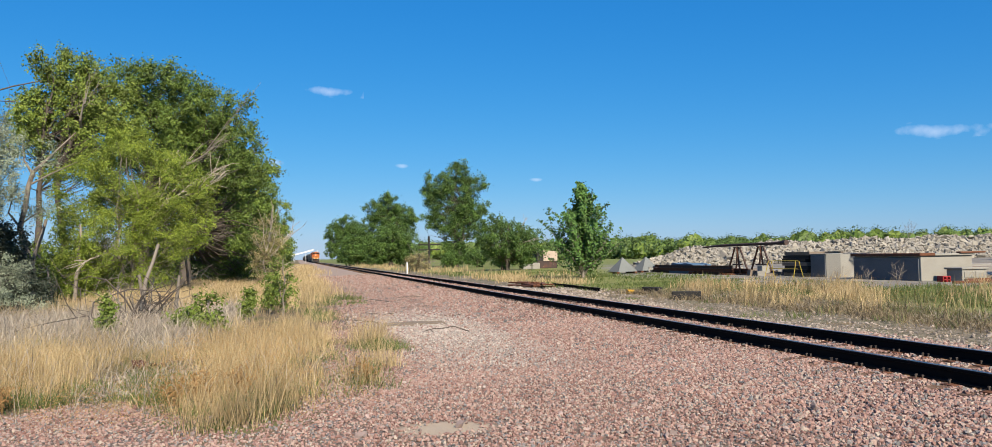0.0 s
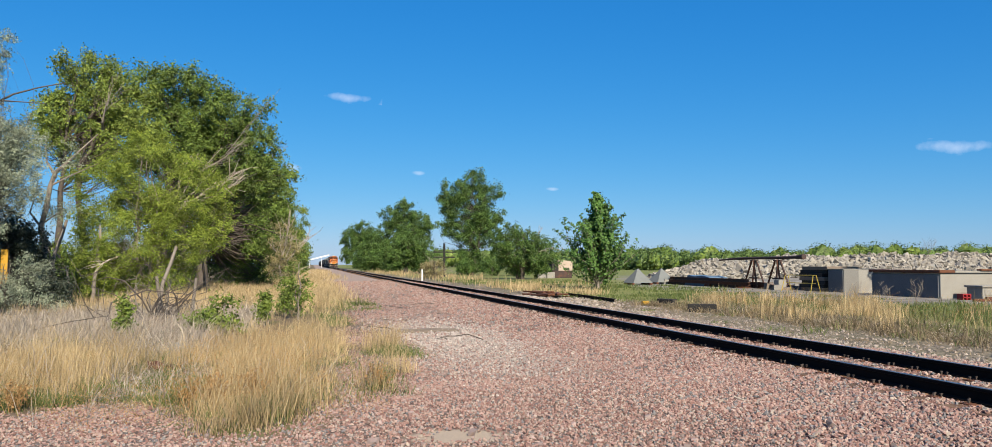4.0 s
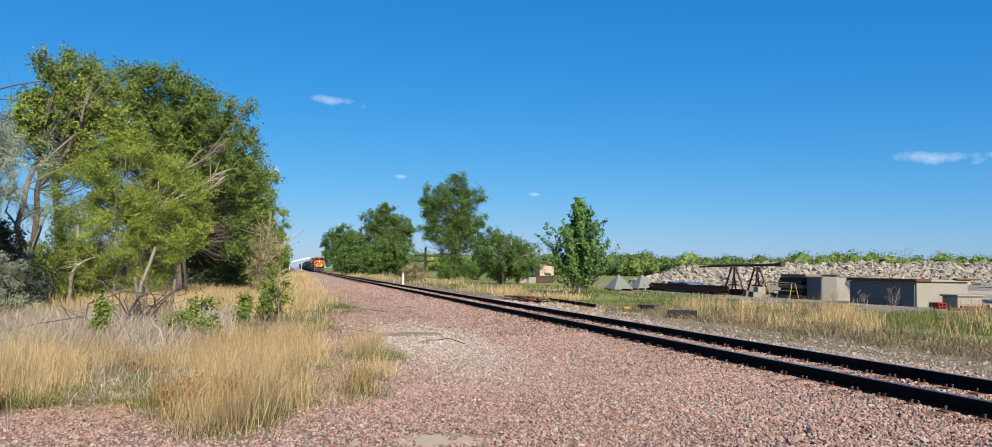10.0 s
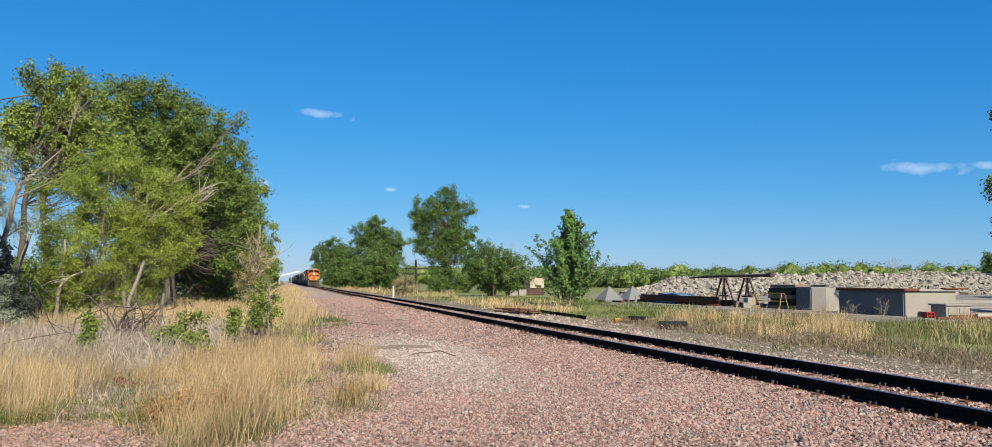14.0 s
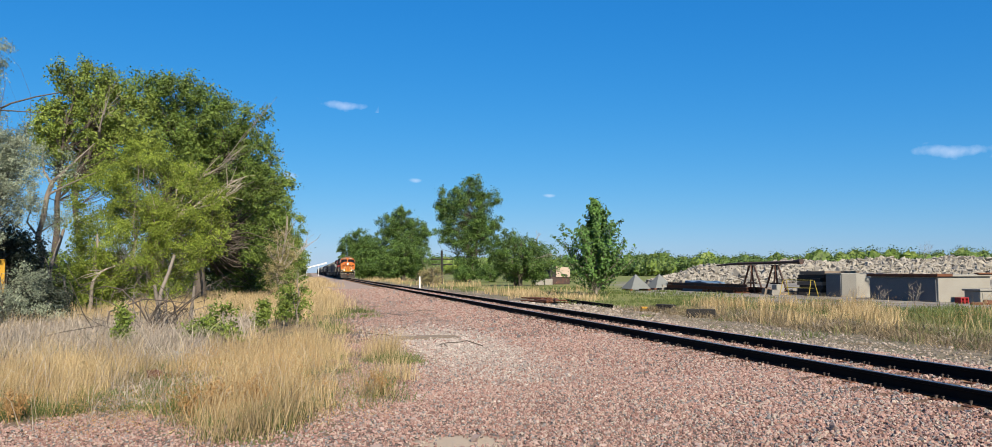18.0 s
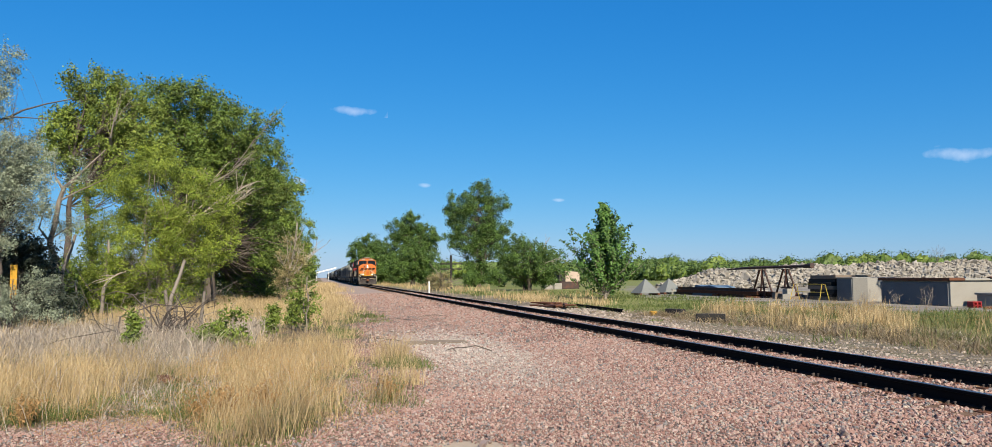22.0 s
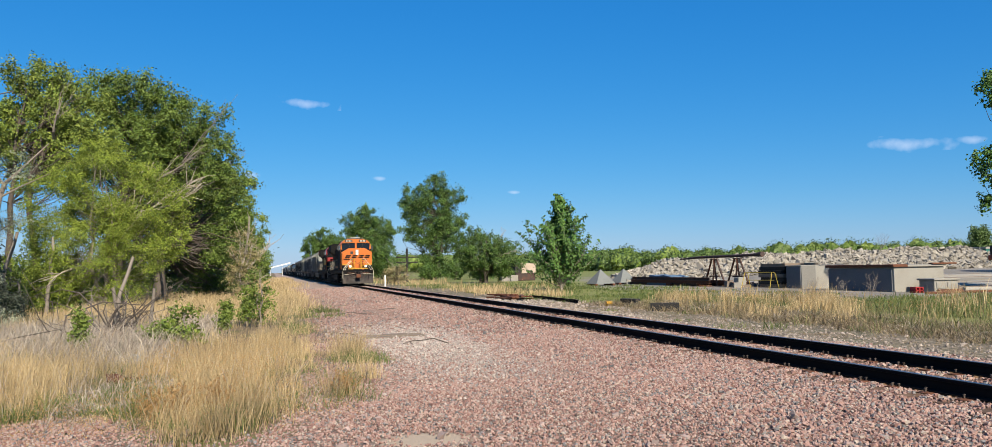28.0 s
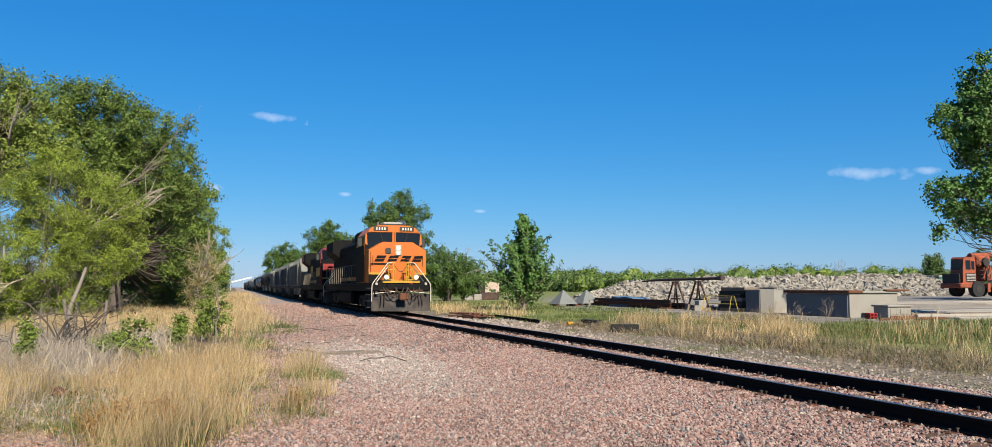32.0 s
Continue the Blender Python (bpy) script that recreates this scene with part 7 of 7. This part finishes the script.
def orange_machine():
    t = thing("wheeled_crane", 74.6, 68.0, 0.55, "faded orange wheeled crane parked in the yard", "crane")
    part("chassis", boxes((0.3, 9.0, -1.2, 1.2, 1.0, 1.55), bevel=0.05), M["machine_dark"], t)
    for x in (1.9, 5.2, 7.4):
        for y in (-1.25, 1.25):
            bm = bmesh.new()
            rod(bm, (x, y - 0.3, 0.85), (x, y + 0.3, 0.85), 0.85, 24)
            w = part("wheel", bm, M["tyre"], t)
            bm = bmesh.new()
            rod(bm, (x, y - 0.32, 0.85), (x, y + 0.32, 0.85), 0.4, 16)
            part("rim", bm, M["machine_dark"], w)
    bm = bmesh.new()
    prism(bm, [(0.1, 1.5), (1.95, 1.5), (1.95, 4.15), (1.75, 4.3), (0.45, 4.3), (0.3, 4.1), (0.15, 2.7)], -1.2, 0.4)
    cab = part("cab", bm, M["machine_orange"], t, "faded orange operator cab")
    part("window", boxes((0.55, 1.25, -1.23, -1.19, 2.95, 3.95), bevel=0.02), M["glass_dark"], cab)
    part("rear_window", boxes((1.35, 1.8, -1.23, -1.19, 2.95, 3.85), bevel=0.02), M["glass_dark"], cab)
    part("front_window", boxes((0.16, 0.24, -1.0, 0.2, 2.9, 3.9)), M["glass_dark"], cab)
    part("bumper", boxes((-0.35, 2.2, -1.35, 1.35, 0.95, 1.5), bevel=0.08), M["machine_orange"], t)
    part("grille", boxes((0.5, 1.85, -1.26, -1.19, 1.65, 2.55), bevel=0.02), M["machine_dark"], t, "dark ribbed side grille")
    for k in range(5):
        part("slat", boxes((0.55, 1.8, -1.29, -1.26, 1.75 + k * 0.16, 1.82 + k * 0.16)), M["lamp_panel"], t)
    part("front_guard", boxes((-0.3, -0.12, -1.1, 1.1, 1.5, 2.5), bevel=0.04), M["machine_dark"], t)
    part("engine_cover", boxes((3.4, 6.6, -1.1, 1.1, 1.7, 3.3), bevel=0.15), M["machine_orange"], t)
    part("winch_house", boxes((2.7, 4.6, -0.9, 1.0, 3.3, 4.5), bevel=0.2), M["machine_orange"], t)
    bm = bmesh.new()
    rod(bm, (2.2, -0.3, 4.45), (9.5, -0.3, 4.75), 0.32, 10)
    part("boom", bm, M["machine_orange"], t)
    for a, b, r in (((3.6, -1.15, 2.2), (5.4, -1.15, 3.9), 0.14), ((4.6, -1.2, 3.8), (7.2, -1.2, 2.4), 0.12), ((5.6, -1.15, 1.8), (5.6, -1.15, 3.6), 0.1)):
        part("cylinder", rods((a, b, r)), M["machine_orange"], t)
    bm = bmesh.new()
    rod(bm, (3.6, -1.15, 3.8), (3.6, -0.6, 3.8), 0.45, 18)
    part("winch_drum", bm, M["machine_dark"], t)
    for k in range(6):
        part("pipe_run", rods(((3.0 + 0.5 * k, -1.2, 2.0), (3.6 + 0.45 * k, -1.18, 3.2 + 0.12 * k), 0.05), sides=6), M["machine_dark" if k % 2 else "machine_orange"], t)
    for k in range(5):
        part("step", boxes((2.5, 2.95, -1.3, -1.2, 1.2 + k * 0.4, 1.26 + k * 0.4)), M["machine_dark"], t)
    part("hose_reel", rods(((5.2, -1.3, 4.0), (5.2, -0.9, 4.0), 0.35), sides=16), M["machine_dark"], t)
    part("side_box", boxes((6.0, 7.4, -1.25, -0.8, 2.2, 2.9), bevel=0.05), M["machine_orange"], t)
    part("outrigger", boxes((3.0, 3.3, -1.6, 1.6, 1.1, 1.4), (2.95, 3.35, -1.75, -1.6, 0.5, 1.5), bevel=0.03), M["machine_orange"], t)
    for x in (3.5, 4.5, 5.9):
        part("bracket", boxes((x, x + 0.25, -1.22, -1.1, 1.7, 3.4 + 0.2 * (x > 4)), bevel=0.02), M["machine_dark"], t)
    V, F = tubes([np.c_[np.linspace(1.8, 3.6, 9), np.full(9, -1.25), 4.5 - 0.7 * np.sin(np.linspace(0, np.pi, 9)), np.full(9, 0.03)]], 5)
    mesh_part("cable", raw_mesh("cable", V, F), M["machine_dark"], t)


orange_machine()


def far_buildings():
    t = thing("site_trailer", 117.5, 110, 0.6, "teal site trailer with a pale roof", "trailer")
    part("wall", boxes((0, 9, 0, 3, 0.4, 2.7), bevel=0.03), M["teal_paint"], t)
    part("roof", boxes((-0.15, 9.15, -0.15, 3.15, 2.7, 3.1), bevel=0.05), M["concrete"], t)
    part("skirt", boxes((0.3, 8.7, 0.2, 2.8, 0, 0.4)), M["machine_dark"], t)
    t = thing("grain_conveyor", -4.5, 430, 0, "long white sloping conveyor gallery in the distance", "conveyor")
    bm = bmesh.new()
    a = [(0, 3.0), (13, 6.3), (13, 7.0), (0, 3.6)]
    prism(bm, a, 0, 3)
    part("gallery", bm, M["white_paint"], t)
    for x in (3, 9, 15):
        part("support", rods(((x, 1.5, 0), (x, 1.5, 2.8 + x * 0.26), 0.12)), M["white_paint"], t)
    t = thing("truck_box", 29.8, 98, 0.0, "old beige truck box with a dark end and dark wheel arch", "truck box")
    bm = bmesh.new()
    pts = [(0.75, 0.95), (2.6, 0.95), (2.6, 2.15), (0.75, 2.3)]
    prism(bm, pts, 0, 2.2)
    part("body", bm, M["beige_panel"], t)
    # solid dark blocks mark the left end and the wheel arch
    part("dark_end", boxes((-0.1, 0.75, 0.1, 2.1, 0.95, 2.2), bevel=0.02), M["machine_dark"], t)
    part("arch", boxes((1.4, 2.2, -0.03, 0.3, 0.95, 1.4), bevel=0.1), M["machine_dark"], t)
    part("base", boxes((0, 2.6, 0.1, 2.1, 0.0, 0.95), bevel=0.05), M["dark_steel"], t)
    for k, (x, w, h) in enumerate(((27.4, 1.1, 0.55), (28.6, 1.0, 0.75))):
        t = thing("concrete_block", x, 96.5, 0, "pale concrete block in the weeds", "block", "blocks in the weeds")
        part("block", boxes((0, w, 0, 0.8, -0.05, h), bevel=0.04), M["concrete"], t)


far_buildings()


def scrap_by_track():
    rng = np.random.default_rng(95)
    for k in range(16):
        x, y = 11.9 + rng.normal() * 0.35, 40.4 + rng.normal() * 1.4
        t = thing("scrap_timber", x, y, 0.02 + 0.06 * (k % 4), "red-brown broken sleeper in a heap", "sleeper", "scrap heap", rz=rng.uniform(-35, 35) + 10)
        part("timber", boxes((-0.09, 0.09, -rng.uniform(0.6, 1.3), rng.uniform(0.6, 1.2), 0, 0.07), bevel=0.012), M["rust"], t)
    t = thing("spare_rail", 13.15, 33.8, 0.0, "dark spare rail lying beside the track", "rail", rz=-2)
    bm = bmesh.new()
    prism(bm, rail_profile(), 0, 7.4)
    part("rail", bm, M["rail_steel"], t)
    for x, y, rz, ln in ((13.5, 26.2, 62, 1.0), (14.1, 30.4, 20, 0.9)):
        t = thing("old_sleeper", x, y, 0.0, "black creosoted sleeper lying in the grass", "sleeper", "old sleepers in the grass", rz=rz)
        part("timber", boxes((-0.14, 0.14, -ln / 2, ln / 2, 0.0, 0.30), bevel=0.02), M["tar_wood"], t)
    t = thing("yellow_bucket", 13.4, 30.9, 0.0, "crushed yellow plastic bucket in the grass", "bucket")
    bm = bmesh.new()
    rod(bm, (-0.15, 0, 0.1), (0.13, 0.05, 0.11), 0.1, 10, 0.08)
    part("bucket", bm, M["yellow_paint"], t)
    for x, y, a, b in ((2.45, 19.6, 0.35, 0.12), (2.6, 20.1, 0.5, 0.09), (3.2, 19.8, 0.4, 0.1), (2.95, 20.3, 0.3, 0.08), (3.35, 20.2, 0.25, 0.06), (2.9, 38.5, 0.4, 0.1)):
        t = thing("rotten_plank", x, y, ground_z(x, y) + 0.025, "dark rotten plank half sunk in the gravel", "plank", "rotten planks", rz=rng.uniform(-10, 10))
        part("plank", boxes((-a, a, -b, b, -0.02, 0.03), bevel=0.01), M["old_wood"], t)
    for k in range(14):
        x, y = 11.5 + rng.normal() * 1.0, 50 + rng.uniform(-8, 30)
        t = thing("scrap_stick", x, y, 0.03, "grey stick of driftwood beside the track", "stick", "sticks by the track", rz=rng.uniform(0, 180))
        part("stick", rods(((-rng.uniform(0.3, 0.8), 0, 0.02), (rng.uniform(0.3, 0.8), 0, 0.03), 0.03), sides=5), M["bark"], t)
    for x, y, ln, rz in ((3.2, 17.4, 0.5, 80), (4.0, 22.5, 0.6, 100), (2.4, 24.0, 0.45, 60), (3.6, 27.0, 0.7, 95), (2.9, 30.5, 0.5, 75), (4.6, 33.0, 0.6, 110), (1.7, 20.8, 0.4, 50), (5.2, 8.9, 0.16, 60)):
        t = thing("stick", x, y, float(ground_z(x, y)) + 0.035, "thin weathered stick lying on the gravel", "stick", "sticks on the gravel", rz=rz)
        V, F = tubes([curve((0, -ln, 0), (0, ln, 0.02), rng, 0.014, 0.008, 0.06, 6)], 5)
        mesh_part("twig", raw_mesh("twig", V, F, smooth=True), M["bark_dark" if ln > 0.3 else "bark_pale"], t)
    t = thing("yellow_sign", -12.3, 36.6, -0.45, "narrow yellow marker board behind the trees", "sign")
    part("board", boxes((-0.13, 0.13, -0.03, 0.03, 1.3, 2.7), bevel=0.01), M["yellow_paint"], t)
    part("post", rods(((0, 0.06, 0), (0, 0.06, 2.7), 0.04)), M["old_wood"], t)


scrap_by_track()


def dead_wood():
    rng = np.random.default_rng(99)
    t = thing("fallen_branch", -5.4, 22.4, ground_z(-5.4, 22.4), "dark fallen branch arched over the bleached grass", "branch")
    for pts, r in ((((-1.6, -1.2, 0.05), (-0.6, -0.4, 0.3), (0.2, 0.2, 0.42)), 0.022), (((0.2, 0.2, 0.0), (0.3, 0.4, 0.75), (1.0, 1.2, 1.05), (2.0, 2.0, 0.9)), 0.026), (((0.9, 1.1, 1.0), (0.95, 1.1, 0.3)), 0.018)):
        V, F = tubes([np.c_[np.array(pts), np.linspace(r, r * 0.5, len(pts))]], 6)
        mesh_part("limb", raw_mesh("limb", V, F, smooth=True), M["bark_dark"], t)
    t = thing("overhanging_branch", -13.0, 36.5, 0, "dark bare branch reaching out of the olive tree", "branch")
    for pts, r in ((((-14.6, 36.6, 7.4), (-13.55, 36.5, 8.0), (-12.61, 36.5, 8.39), (-12.13, 36.5, 8.68), (-11.2, 36.5, 9.0), (-10.19, 36.5, 9.25)), 0.06), (((-12.61, 36.5, 8.39), (-11.88, 36.5, 8.37), (-10.9, 36.5, 8.34)), 0.035)):
        p = np.array(pts) - np.array([-13.0, 36.5, 0])
        V, F = tubes([np.c_[p, np.linspace(r, r * 0.35, len(p))]], 6)
        mesh_part("limb", raw_mesh("limb", V, F, smooth=True), M["bark_dark"], t)
    t = thing("dead_limb", -7.9, 51.5, 5.0, "pale dead limb fanning out of the cottonwood", "branch")
    V, F = tubes([curve((-0.1, 4.5, -1.6), (-0.2, 0, -0.1), rng, 0.12, 0.08, 0.04, 5)], 7)
    mesh_part("limb", raw_mesh("limb", V, F, smooth=True), M["bark_pale"], t)
    for e, r in (((1.0, 0, 3.4), 0.05), ((1.95, -0.2, 2.4), 0.06), ((3.9, 0.2, 2.55), 0.07), ((3.4, -0.3, 1.55), 0.05), ((2.8, 0.2, 2.0), 0.045), ((0.25, 0, 2.9), 0.045), ((1.75, -0.3, 0.95), 0.04)):
        tw = [curve((-0.2, 0, -0.1), e, rng, r, 0.014, 0.05, 6)]
        for _ in range(4):
            s = np.array(e) * rng.uniform(0.45, 0.9)
            tw.append(curve(s, s + np.array(e) * 0.2 + rng.normal(size=3) * 0.3, rng, 0.022, 0.01, 0.05, 4))
        V, F = tubes(tw, 5)
        mesh_part("bare_branch", raw_mesh("bare_branch", V, F), M["bark_pale"], t)
    for x, y, z, h, n, lab in ((82.9, 95.0, 3.3, 2.4, 14, "bare twiggy bush on the rubble pile"), (26.4, 31.0, 0.0, 1.25, 5, "tall dead weed in front of the tank"), (25.4, 31.6, 0.0, 0.95, 4, "tall dead weed in front of the tank"), (27.6, 36.5, 0.0, 1.0, 4, "tall dead weed in front of the tank")):
        t = thing("dead_weed", x, y, z, lab, "weed")
        for k in range(n):
            e = np.array([rng.normal() * 0.3 * h, rng.normal() * 0.2 * h, h * rng.uniform(0.6, 1.0)])
            tw = [curve((0, 0, -0.05), e, rng, 0.011, 0.005, 0.08, 5)]
            for _ in range(3):
                s = e * rng.uniform(0.4, 0.9)
                tw.append(curve(s, s + np.array([rng.normal() * 0.15, rng.normal() * 0.1, 0.2]) * h, rng, 0.009, 0.005, 0.05, 3))
            V, F = tubes(tw, 4)
            mesh_part("stem", raw_mesh("stem", V, F), M["bark"], t)


dead_wood()


build_ties()
build_gravel()
build_rubble()


def motions():
    move_train()


motions()
